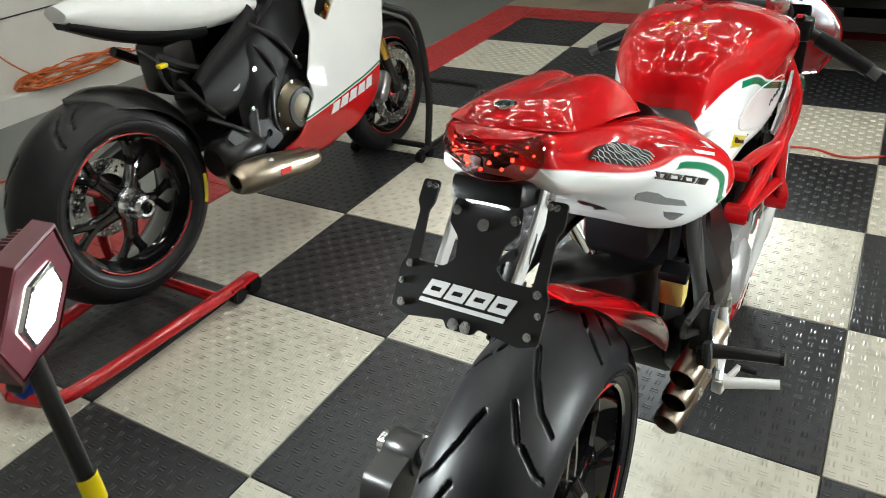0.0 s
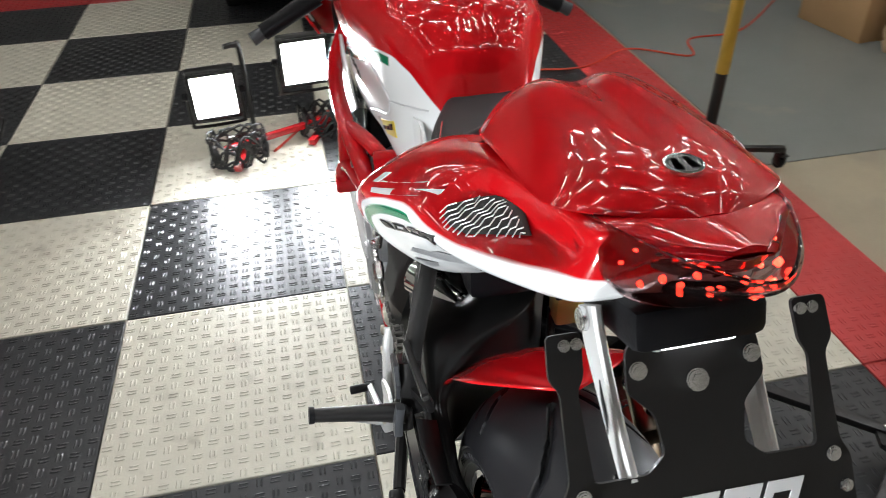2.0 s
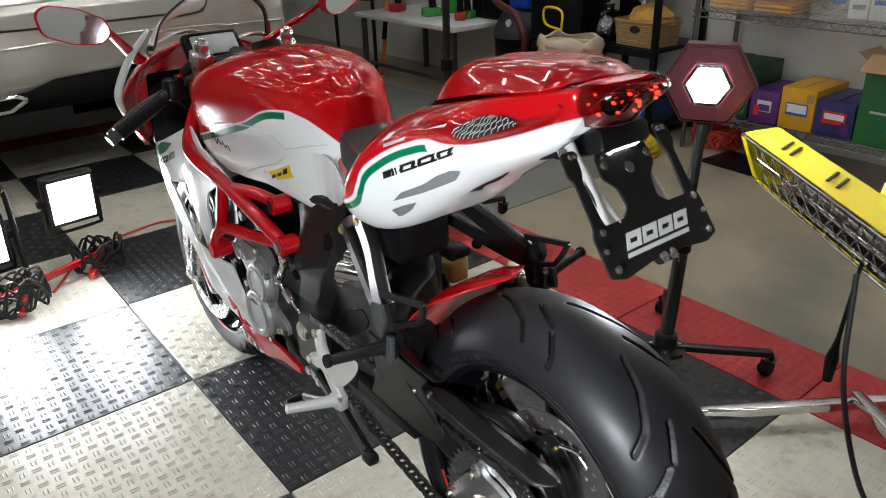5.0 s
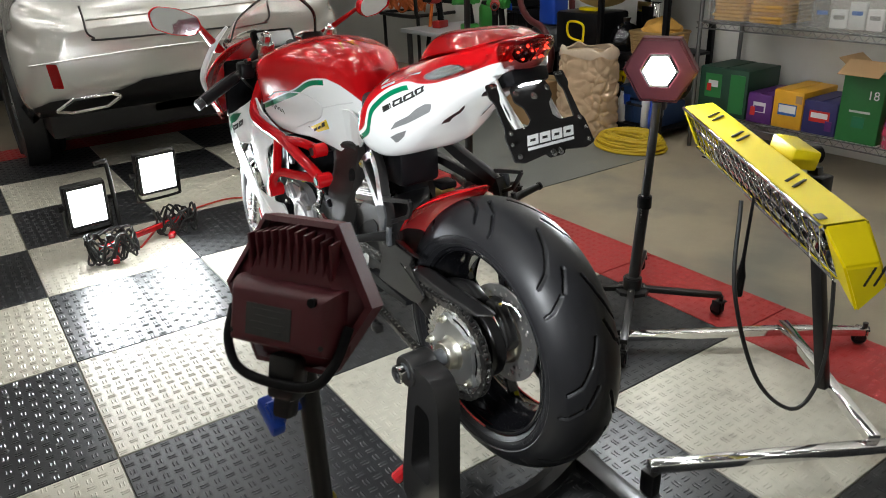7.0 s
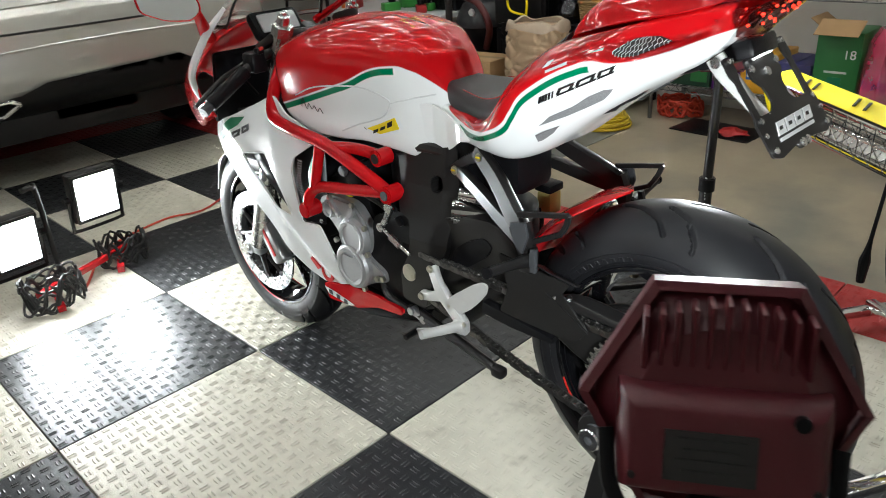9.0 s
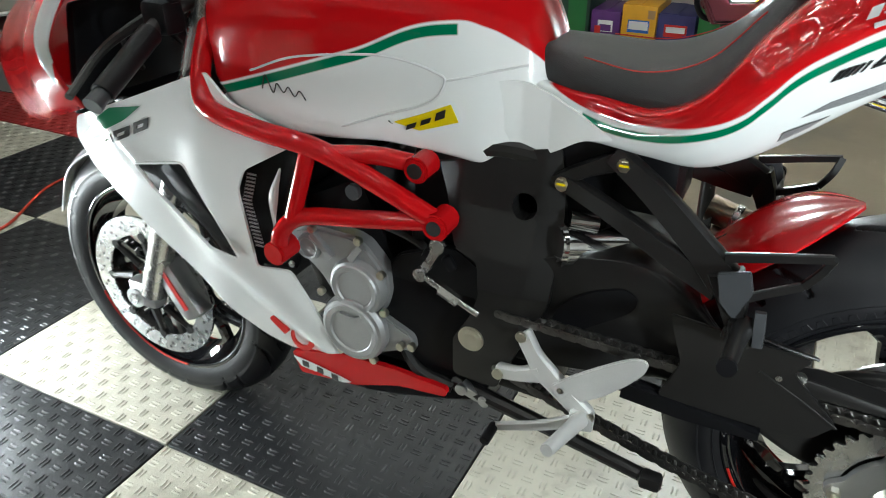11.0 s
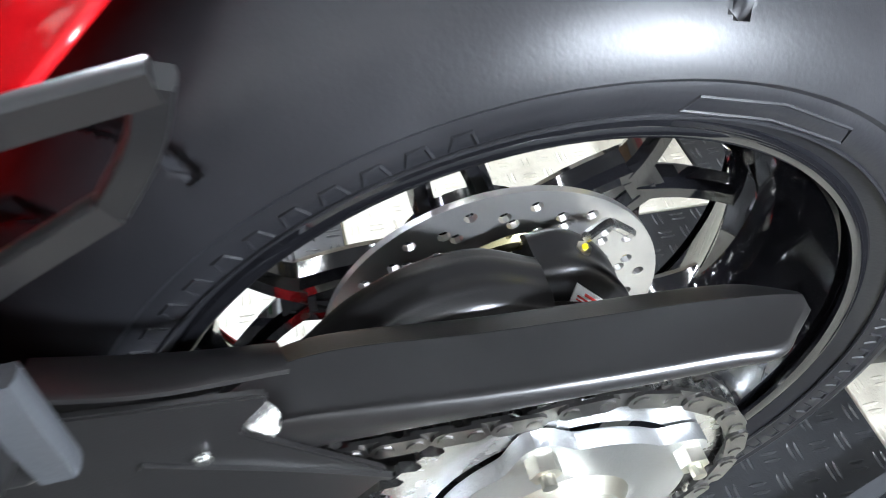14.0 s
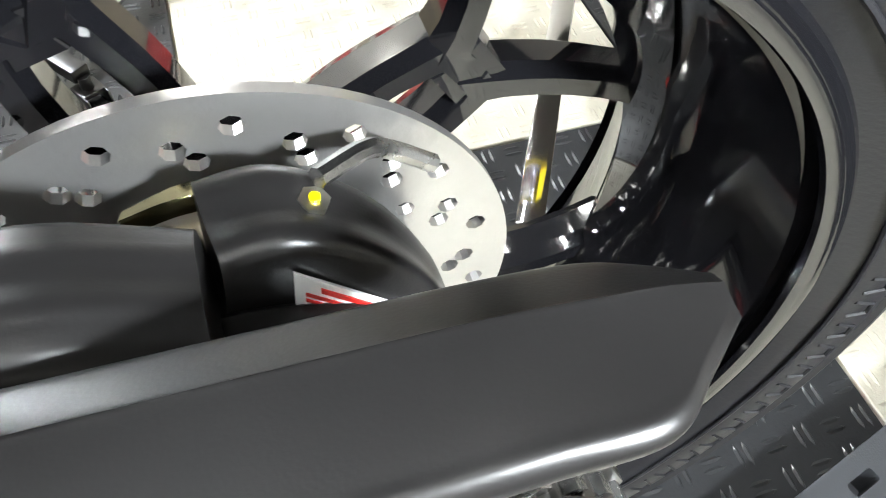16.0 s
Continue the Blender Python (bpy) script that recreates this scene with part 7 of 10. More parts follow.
def hex_lamp(eye, aim, label, r=0.13, roll=0):
    L = thing("work_lamp", label, "work lamp", look(eye, aim, roll) @ Matrix.Scale(0.86, 4), "hexagonal stand lamps")
    part("face_plate", hexagon(r, -0.012, 0.010, 0.004), M["maroon_face"], L, "flat maroon hexagonal face")
    part("rim_guard", revolve([(r * 1.015, -0.014), (r * 1.06, -0.012), (r * 1.06, 0.022), (r * 0.98, 0.026)], 6, "z"), M["maroon"], L, smooth=False)
    bez = part("reflector_bezel", revolve([(0.072, -0.013), (0.070, -0.020), (0.052, -0.022), (0.050, -0.014)], 6, "z"), M["chrome"], L, "bright hexagonal bezel", smooth=False)
    part("lens", hexagon(0.060, -0.0225, -0.016), M["led_white"], L, "glowing white LED lens")
    for k in range(6):
        a = math.pi / 3 * k
        part("screw", bolt((0.062 * math.cos(a), 0.062 * math.sin(a), -0.020), 0.005, 0.003, (0, 0, -1)), M["steel"], L)
    # back: fins above, a boxy battery housing below
    part("back_shell", join(loft([[(r * 0.93 * math.cos(a), r * 0.93 * math.sin(a), 0.012) for a in (math.pi / 3 * k for k in range(6))], [(r * 0.62 * math.cos(a), r * 0.62 * math.sin(a), 0.040) for a in (math.pi / 3 * k for k in range(6))]], 36, 6)), M["maroon"], L)
    for k in range(11):
        x = -0.072 + 0.0144 * k
        h = 0.085 - 0.03 * abs(x) / 0.072
        part("cooling_fin", box((0.005, h, 0.030), (x, 0.062, 0.030), 0.0015, (12, 0, 0)), M["maroon"], L)
    hb = part("battery_housing", loft([rrect_z(-0.030, 0.012, 0.190, 0.105), rrect_z(-0.030, 0.045, 0.185, 0.100), rrect_z(-0.032, 0.066, 0.165, 0.082), rrect_z(-0.032, 0.070, 0.140, 0.06)], 40, 12), M["maroon"], L, "boxy maroon battery housing")
    part("rating_label", box((0.080, 0.048, 0.0015), (-0.012, -0.036, 0.0705), 0), M["decal_black"], hb, "worn dark rating label")
    for k in range(4):
        part("label_print", box((0.060 - 0.012 * (k % 2), 0.003, 0.001), (-0.012, -0.020 - 0.010 * k, 0.0716), 0), M["decal_black"], hb)
    part("switch", cyl((0.062, 0.004, 0.066), (0.062, 0.004, 0.074), 0.007, 14), M["plastic"], hb)
    for sx in (-1, 1):
        part("housing_screw", bolt((sx * 0.078, -0.060, 0.066), 0.005, 0.003, (0, 0, 1)), M["black"], hb)
    part("handle", tube([(-0.105, -0.030, 0.035), (-0.095, -0.085, 0.055), (-0.055, -0.125, 0.060), (0.055, -0.125, 0.060), (0.095, -0.085, 0.055), (0.105, -0.030, 0.035)], 0.008, 10, 50, flat=0.7), M["plastic"], L, "black carrying handle")
    part("pivot_bracket", join(box((0.05, 0.07, 0.04), (0, -0.125, 0.030), 0.008), box((0.03, 0.05, 0.03), (0, -0.165, 0.030), 0.006)), M["black"], L)
    return L


def rrect_z(cy, z, w, h):
    pts = [(-0.44, -0.5), (0.0, -0.5), (0.44, -0.5), (0.5, -0.42), (0.5, 0.0), (0.5, 0.42), (0.44, 0.5), (0.0, 0.5), (-0.44, 0.5), (-0.5, 0.42), (-0.5, 0.0), (-0.5, -0.42)]
    return [(p * w, cy + q * h, z) for p, q in pts]


M["decal_grey"] = mat("worn_grey_label", (0.25, 0.25, 0.25), 0.5, vary=0.4, scale=60)
M["pole_print"] = M["decal_white"]
hex_lamp(*HEX_NEAR, "maroon hexagonal LED work lamp seen from its ribbed back", 0.125)
hex_lamp(*HEX_FAR, "lit maroon hexagonal LED work lamp on a black stand", 0.128)


def lamp_stand(base, top, label, feet, band=None, knob=None, print_z=None):
    x, y, _ = base
    S = thing("lamp_stand", label, "lamp stand", pose(x, y, 0), "black wheeled lamp stands")
    mid = Vector(base).lerp(Vector(top), 0.55)
    wpart("lower_pole", cyl((x, y, 0.08), mid, 0.019, 20), M["black"], S)
    wpart("upper_pole", cyl(mid, top, 0.0145, 18), M["black"], S)
    wpart("clamp_collar", cyl(mid - Vector((0, 0, 0.025)), mid + Vector((0, 0, 0.02)), 0.024, 16, bevel=0.003), M["plastic"], S)
    hubp = wpart("hub", join(cyl((x, y, 0.075), (x, y, 0.135), 0.032, 24, bevel=0.004), cyl((x, y, 0.080), (x, y, 0.092), 0.060, 8)), M["black"], S, "black hub with bolts")
    for k, (fx, fy) in enumerate(feet):
        leg = wpart("leg", square_bar((x, y, 0.092), (fx, fy, 0.078), 0.024, 0.018), M["black"], S)
        castor(S, (fx, fy, 0), 40 * k)
        wpart("leg_bolt", bolt(Vector((x, y, 0.098)).lerp(Vector((fx, fy, 0.09)), 0.13), 0.006, 0.006, (0, 0, 1)), M["steel"], hubp)
    if band:
        p0, p1 = (Vector(base).lerp(Vector(top), (z - base[2]) / (top[2] - base[2])) for z in band[:2])
        bm = cyl(p0, p1, band[2], 24)
        if band[4:]:
            bmesh.ops.delete(bm, geom=[f for f in bm.faces if f.calc_center_median().x < x + 0.004], context="FACES")
        wpart("pole_band", bm, band[3], S, "yellow label on the pole")
    if knob:
        wpart("clamp_knob", join(cyl(knob, Vector(knob) + Vector((-0.02, 0, 0.0)), 0.020, 8, bevel=0.003), box((0.02, 0.055, 0.022), Vector(knob) + Vector((-0.014, 0, 0)), 0.005, (25, 0, 0)), cyl(knob, (top[0], top[1], knob[2]), 0.006, 10)), M["blue"], S, "blue plastic clamp knob")
    if print_z:
        for k in range(14):
            p = Vector(base).lerp(Vector(top), (print_z + 0.009 * k) / top[2])
            wpart("pole_marking", box((0.0015, 0.007 if k % 3 else 0.010, 0.005), p + Vector((-0.0185, -0.004, 0)), 0), M["pole_print"], S)
    return S


lamp_stand((0.165, -1.010, 0.0), (0.165, -1.005, 0.735), "black telescopic stand with a yellow sleeve", [(-0.12, -0.90), (0.06, -1.28), (0.42, -1.13), (0.27, -0.745)], (0.44, 0.50, 0.0195, M["decal_yellow"], 1), (0.125, -1.0, 0.667))
lamp_stand((1.66, -0.28, 0.0), (1.748, -0.255, 0.72), "black lamp stand on four castors with a printed pole", [(1.87, -0.49), (1.95, -0.08), (1.44, -0.06), (1.38, -0.50)], None, None, 0.30)
lamp_stand((1.87, 0.95, 0.0), (1.90, 0.97, 1.25), "black wheeled stand with a yellow-brown sleeve", [(2.14, 0.90), (1.83, 0.71), (1.96, 1.22), (1.62, 1.02)], (0.36, 0.60, 0.0205, mat("amber_sleeve", (0.42, 0.26, 0.03), 0.4, vary=0.3, scale=14)))

# yellow infrared heat lamp and its chrome stand
HL0, HL1 = Vector((1.235, -1.115, 0.688)), Vector((1.700, -0.405, 0.738))
hu = (HL1 - HL0).normalized()
hv = Vector((hu.y, -hu.x, 0)).normalized()
hw_ = hv.cross(hu).normalized()
HM = Matrix((hv, hu, hw_)).transposed().to_4x4()
HM.translation = HL0
hl = thing("heat_lamp", "yellow infrared curing lamp with a chrome reflector and wire grille", "heat lamp", HM)
HLEN = (HL1 - HL0).length
shell = [(-0.005, 0.0), (0.084, 0.010), (0.112, -0.055), (0.052, -0.128)]
sec = lambda y, k=1.0, dz=0.0: [(0.05 + (a - 0.05) * k, y, -0.05 + (b + 0.05) * k + dz) for a, b in shell]
bm = bmesh.new()
rows = []
for y in (0.0, HLEN):
    rows.append([bm.verts.new(p) for p in sec(y)] + [bm.verts.new(p) for p in reversed([(a + (0.05 - a) * 0.03, y, b + (-0.05 - b) * 0.03) for a, _, b in sec(y)])])
n_ = len(rows[0])
for k in range(n_):
    bm.faces.new((rows[0][k], rows[0][(k + 1) % n_], rows[1][(k + 1) % n_], rows[1][k]))
bm.faces.new(rows[0])
bm.faces.new(rows[1])
bmesh.ops.recalc_face_normals(bm, faces=bm.faces)
bmesh.ops.bevel(bm, geom=[e for e in bm.edges if e.calc_length() > 0.5], offset=0.006, segments=3, affect="EDGES")
hs = part("housing", bm, M["yellow"], hl, "folded yellow sheet steel housing")
for y0, y1, dz in ((0.0, -0.085, -0.045), (HLEN, HLEN + 0.03, -0.01)):
    bm = bmesh.new()
    a = [bm.verts.new(p) for p in sec(y0)]
    k1 = 0.82 if y1 < 0 else 0.9
    b = [bm.verts.new(p) for p in sec(y1, k1, dz)]
    for k in range(4):
        bm.faces.new((a[k], a[(k + 1) % 4], b[(k + 1) % 4], b[k]))
    bm.faces.new(b)
    bm.faces.new(a)
    bmesh.ops.recalc_face_normals(bm, faces=bm.faces)
    bmesh.ops.bevel(bm, geom=bm.edges[:], offset=0.005, segments=2, affect="EDGES")
    part("end_cap", bm, M["yellow"], hl)
for y in (0.20, 0.235, 0.52, 0.555, 0.70, 0.735):
    part("vent_slot", moved(box((0.050, 0.0075, 0.003), (0, 0, 0), 0.001), Matrix.Translation((0.040, y, 0.0075)) @ Matrix.Rotation(radians(-6.4), 4, "Y") @ Matrix.Rotation(radians(35), 4, "Z")), M["cable_black"], hs)
for k in range(2):
    part("vent_slot", moved(box((0.006, 0.003, 0.045), (0, 0, 0), 0.001), Matrix.Translation((0.06 + 0.02 * k, -0.084, -0.075)) @ Matrix.Rotation(radians(20), 4, "Y")), M["cable_black"], hs)
part("warning_sticker", box((0.018, 0.025, 0.002), (0.004, 0.03, 0.0045), 0, (0, -6, 0)), M["decal_black"], hs)
refl = part("reflector", loft([[(0.0, y, -0.006), (0.040, y, -0.020), (0.066, y, -0.058), (0.052, y, -0.124)] for y in (0.004, HLEN / 2, HLEN - 0.004)], 14, 6, closed=False), M["chrome"], hl, "polished curved reflector")
sol = refl.modifiers.new("thickness", "SOLIDIFY")
sol.thickness = 0.002
part("quartz_tube", tube([(0.028, 0.02, -0.062), (0.028, HLEN - 0.02, -0.062)], 0.007, 12), M["chrome"], hl)
g0, g1 = Vector((-0.006, 0, -0.004)), Vector((0.050, 0, -0.130))
for k in range(17):
    y = 0.01 + (HLEN - 0.1) * k / 16
    part("grille_wire", tube([g0 + Vector((0, y, 0)), g1 + Vector((-0.004, y + 0.05, 0))], 0.0013, 5), M["chrome"], hl)
    part("grille_wire", tube([g0 + Vector((0, y + 0.05, 0)), g1 + Vector((-0.004, y, 0))], 0.0013, 5), M["chrome"], hl)
for g in (g0, g1):
    part("grille_rail", tube([g + Vector((-0.002, 0.0, 0)), g + Vector((-0.002, HLEN, 0))], 0.004, 8), M["chrome"], hl)
part("junction_box", box((0.07, 0.13, 0.05), (0.130, 0.42, 0.0), 0.008, (0, 12, 0)), M["yellow"], hl, "small yellow junction box")
part("pivot_knob", join(cyl((0.165, 0.42, -0.01), (0.20, 0.42, -0.01), 0.022, 12, bevel=0.003), cyl((0.16, 0.42, -0.01), (0.17, 0.42, -0.01), 0.03, 6)), M["plastic"], hl, "black pivot knob")
hst = thing("heat_lamp_stand", "chromed square-tube stand holding the heat lamp", "lamp stand", pose(1.7, -0.9, 0))
for a, b in (((1.42, -0.42, 0.047), (1.843, -0.732, 0.060)), ((1.843, -0.732, 0.060), (2.065, -0.884, 0.047)), ((1.843, -0.732, 0.085), (1.50, -1.19, 0.085)), ((1.006, -0.923, 0.075), (1.75, -1.33, 0.060))):
    wpart("base_bar", square_bar(a, b, 0.030, 0.024), M["chrome"], hst, "chromed square steel tube")
wpart("base_foot", box((0.03, 0.04, 0.062), (1.012, -0.927, 0.031), 0.004), M["black"], hst)
wpart("post", square_bar((1.609, -0.998, 0.085), (1.640, -0.86, 0.665), 0.028), M["black"], hst, "black upright post")
wpart("post_clamp", box((0.06, 0.06, 0.06), (1.635, -0.872, 0.62), 0.008), M["plastic"], hst)
for x, y in ((1.43, -0.43), (2.06, -0.88), (1.74, -1.325)):
    castor(hst, (x, y, 0), 30)
cb = thing("power_cable", "black rubber power cable with a plug hanging from the lamp", "cable", pose(1.5, -0.9, 0))
wpart("cord", tube([(1.40, -0.82, 0.62), (1.36, -0.86, 0.40), (1.40, -0.93, 0.16), (1.50, -0.99, 0.06), (1.585, -1.00, 0.16), (1.592, -0.98, 0.42), (1.60, -0.93, 0.62)], 0.0055, 8, 60), M["cable_black"], cb)
wpart("plug", tube([(1.50, -0.79, 0.60), (1.515, -0.775, 0.42), (1.52, -0.77, 0.36), (1.525, -0.768, 0.30)], [0.004, 0.005, 0.014, 0.010], 10, 16), M["plastic"], cb)

# twin LED floodlights on a folding red stand
fs = thing("floodlight_stand", "low folding red and black stand for two floodlights", "lamp stand", pose(0.45, 1.5, 0))
wpart("cross_bar", square_bar((0.25, 1.43, 0.055), (0.64, 1.59, 0.060), 0.022), M["stand_red"], fs, "red square cross bar")
for a, b in (((0.29, 1.34, 0.018), (0.35, 1.60, 0.018)), ((0.56, 1.48, 0.018), (0.66, 1.70, 0.018))):
    wpart("foot_bar", square_bar(a, b, 0.026, 0.022), M["stand_red"], fs, "red tubular foot")
wpart("post", tube([(0.36, 1.50, 0.03), (0.36, 1.50, 0.38), (0.345, 1.485, 0.415), (0.31, 1.475, 0.415)], 0.0095, 12, 24), M["black"], fs, "black bent post")
for (eye, aim), (fw, fh) in zip(FLOODS, ((0.140, 0.166), (0.152, 0.166))):
    fl = thing("floodlight", "lit LED floodlight with a finned black housing", "floodlight", look(eye, aim), "LED floodlights")
    part("housing", box((fw + 0.034, fh + 0.030, 0.045), (0, 0, 0.022), 0.010), M["black"], fl)
    part("lens", box((fw, fh, 0.004), (0, 0, -0.003), 0.0015), M["led_white"], fl, "glowing white square lens")
    part("bezel", join(box((0.012, fh + 0.024, 0.010), (-fw / 2 - 0.006, 0, -0.003), 0.002), box((0.012, fh + 0.024, 0.010), (fw / 2 + 0.006, 0, -0.003), 0.002), box((fw, 0.012, 0.010), (0, fh / 2 + 0.006, -0.003), 0.002), box((fw, 0.012, 0.010), (0, -fh / 2 - 0.006, -0.003), 0.002)), M["black"], fl)
    for k in range(9):
        part("fin", box((0.004, fh, 0.026), (-fw / 2 + fw * k / 8, 0, 0.056), 0.001), M["black"], fl)
    part("yoke", tube([(-fw / 2 - 0.022, 0, 0.02), (-fw / 2 - 0.022, -fh / 2 - 0.03, 0.02), (-fw / 2 - 0.005, -fh / 2 - 0.05, 0.02), (fw / 2 + 0.005, -fh / 2 - 0.05, 0.02), (fw / 2 + 0.022, -fh / 2 - 0.03, 0.02), (fw / 2 + 0.022, 0, 0.02)], 0.007, 8, 40, flat=0.6), M["black"], fl)
    for s in (-1, 1):
        part("yoke_knob", cyl((s * (fw / 2 + 0.018), 0, 0.02), (s * (fw / 2 + 0.04), 0, 0.02), 0.014, 10, bevel=0.002), M["plastic"], fl)


def coil(name, label, at, radii, material, turns, thick, height, tilt=None, group=""):
    """A loose heap of cable loops."""
    ob = thing(name, label, "cable", tilt or pose(*at), group)
    pts = []
    rnd = random.Random(turns * 7 + int(at[0] * 10))
    for k in range(turns * 14):
        a = 2 * math.pi * k / 14
        w = 1 + rnd.uniform(-0.035, 0.035) + 0.10 * math.sin(a * 0.37)
        pts.append((radii[0] * w * math.cos(a), radii[1] * w * math.sin(a), thick + rnd.random() * height))
    part("coiled_cord", tube(pts, thick, 7, len(pts) * 3), material, ob)
    return ob


coil("lamp_cable", "black power cable bundled under the floodlight", (0.30, 1.42, 0), (0.095, 0.06), M["cable_black"], 8, 0.005, 0.13)
coil("lamp_cable", "black power cable bundled under the floodlight", (0.62, 1.58, 0), (0.085, 0.06), M["cable_black"], 6, 0.005, 0.12)
rc = thing("extension_cable", "thin orange-red extension cable lying across the floor", "cable", pose(1.0, 1.8, 0))
wpart("cord", tube([(0.42, 1.47, 0.006), (0.62, 1.75, 0.006), (0.92, 1.86, 0.006), (1.10, 1.82, 0.006), (1.42, 1.98, 0.006), (1.80, 1.93, 0.006), (2.10, 2.10, 0.0), (2.35, 1.95, -0.003), (2.45, 2.15, -0.003), (2.75, 2.20, -0.003), (3.2, 2.6, -0.003)], 0.0048, 8, 120), M["cable_red"], rc)

# silver sport utility vehicle, its rear towards the motorcycle
suv = thing("suv", "pearl silver sport utility vehicle parked with its rear near", "car", pose(1.12, 2.48, 0))
SB = []
for y, hw, zb, zs, zt, tw in ((0.0, 0.72, 0.56, 0.70, 0.86, 0.90), (0.035, 0.86, 0.50, 0.72, 0.93, 0.92), (0.11, 0.925, 0.44, 0.76, 1.02, 0.93), (0.22, 0.925, 0.40, 0.80, 1.12, 0.86), (0.42, 0.90, 0.36, 0.84, 1.42, 0.78), (0.80, 0.885, 0.34, 0.85, 1.66, 0.72), (1.60, 0.885, 0.32, 0.85, 1.72, 0.70), (2.60, 0.89, 0.32, 0.85, 1.66, 0.70), (3.30, 0.90, 0.33, 0.84, 1.18, 0.80), (4.2, 0.90, 0.34, 0.76, 0.98, 0.80), (4.6, 0.72, 0.40, 0.66, 0.80, 0.8)):
    SB.append(half([(0.0, zb), (hw * 0.8, zb), (hw * 0.96, zb + 0.05), (hw, (zb + zs) / 2 + 0.03), (hw * 0.995, zs + 0.04), (hw * 0.96, zs + (zt - zs) * 0.4), (hw * tw, zs + (zt - zs) * 0.86), (hw * tw * 0.75, zt), (0.0, zt + 0.01)], y))
body_bm = loft(SB, 72, 90)
keep = np.array([[l.vert.co[:] for l in t] for t in body_bm.calc_loop_triangles()])
body = part("body", body_bm, M["car"], suv, "pearl silver painted body", sharp=60)
back = (0, 1, 0)
tg = [(-0.50, z) for z in (0.97, 0.90, 0.845)] + [(-0.47, 0.815), (-0.40, 0.800), (0.40, 0.800), (0.47, 0.815), (0.50, 0.845), (0.50, 0.97)]
tgp = on_surface(keep, [(p.x, 0, p.z) for p in spline([(x - 0.06, 0, z) for x, z in tg], 60)], back, 0.002)
part("tailgate_seam", tube(tgp, 0.005, 6), M["cable_black"], body, "dark seam round the tailgate")
part("bumper_crease", tube(on_surface(keep, [(-0.86 + 1.72 * k / 50, 0, 0.735 - 0.03 * (2 * k / 50 - 1) ** 2) for k in range(51)], back, 0.003), 0.006, 6), M["car"], body)
part("tailgate_crease", tube(on_surface(keep, [(-0.55 + 1.0 * k / 40, 0, 0.905 + 0.02 * k / 40) for k in range(41)], back, 0.003), 0.007, 6), M["car"], body)


def car_panel(name, outline, material, parent, label="", proud=0.012, fine=0.05):
    """A panel laid on the car's rear: (x, z) outline."""
    bm = skin(outline, [], lambda a, b: 0.0, 0.02, fine)
    for v in bm.verts:
        x, z, d = v.co.y, v.co.z, v.co.x
        hit = on_surface(keep, [(x, 0, z)], back, 0)
        y = hit[0].y if hit else 0.12
        v.co = Vector((x, y - proud + (0.02 if d < -0.01 else 0), z))
    bmesh.ops.recalc_face_normals(bm, faces=bm.faces)
    return part(name, bm, material, parent, label)


dt = car_panel("lower_trim", [(-0.90, 0.40), (-0.90, 0.475), (-0.80, 0.515), (-0.45, 0.535), (-0.33, 0.575), (0.33, 0.600), (0.45, 0.535), (0.80, 0.515), (0.90, 0.475), (0.90, 0.40)], M["car_trim"], body, "dark plastic lower bumper trim", 0.014)
for s in (-1, 1):
    ex = [(s * a, b) for a, b in ((0.78, 0.455), (0.70, 0.515), (0.50, 0.522), (0.455, 0.500), (0.52, 0.445), (0.70, 0.430))]
    pts = on_surface(keep, [(x, 0, z) for x, z in rounded(ex, 0.012)], back, 0.020)
    part("exhaust_finisher", tube(pts + pts[:2], 0.011, 8), M["chrome"], dt, "chrome exhaust finisher")
    car_panel("exhaust_opening", rounded(ex, 0.012), M["cable_black"], dt, "", 0.017)
    car_panel("reflector", rounded([(s * 0.775, 0.58), (s * 0.725, 0.575), (s * 0.735, 0.70), (s * 0.785, 0.71)], 0.008), M["reflector"], body, "red rear reflector", 0.006)
    car_panel("tail_lamp", rounded([(s * 0.88, 1.02), (s * 0.60, 1.03), (s * 0.58, 1.09), (s * 0.84, 1.12)], 0.02), M["reflector"], body, "red tail lamp", 0.006)
part("underbody", box((1.60, 3.9, 0.18), (0, 2.3, 0.33), 0.03), M["car_trim"], suv)
part("rear_axle", join(cyl((-0.8, 1.08, 0.33), (0.8, 1.08, 0.33), 0.05, 12), box((0.5, 0.4, 0.16), (0, 0.55, 0.36), 0.04)), M["car_trim"], suv)
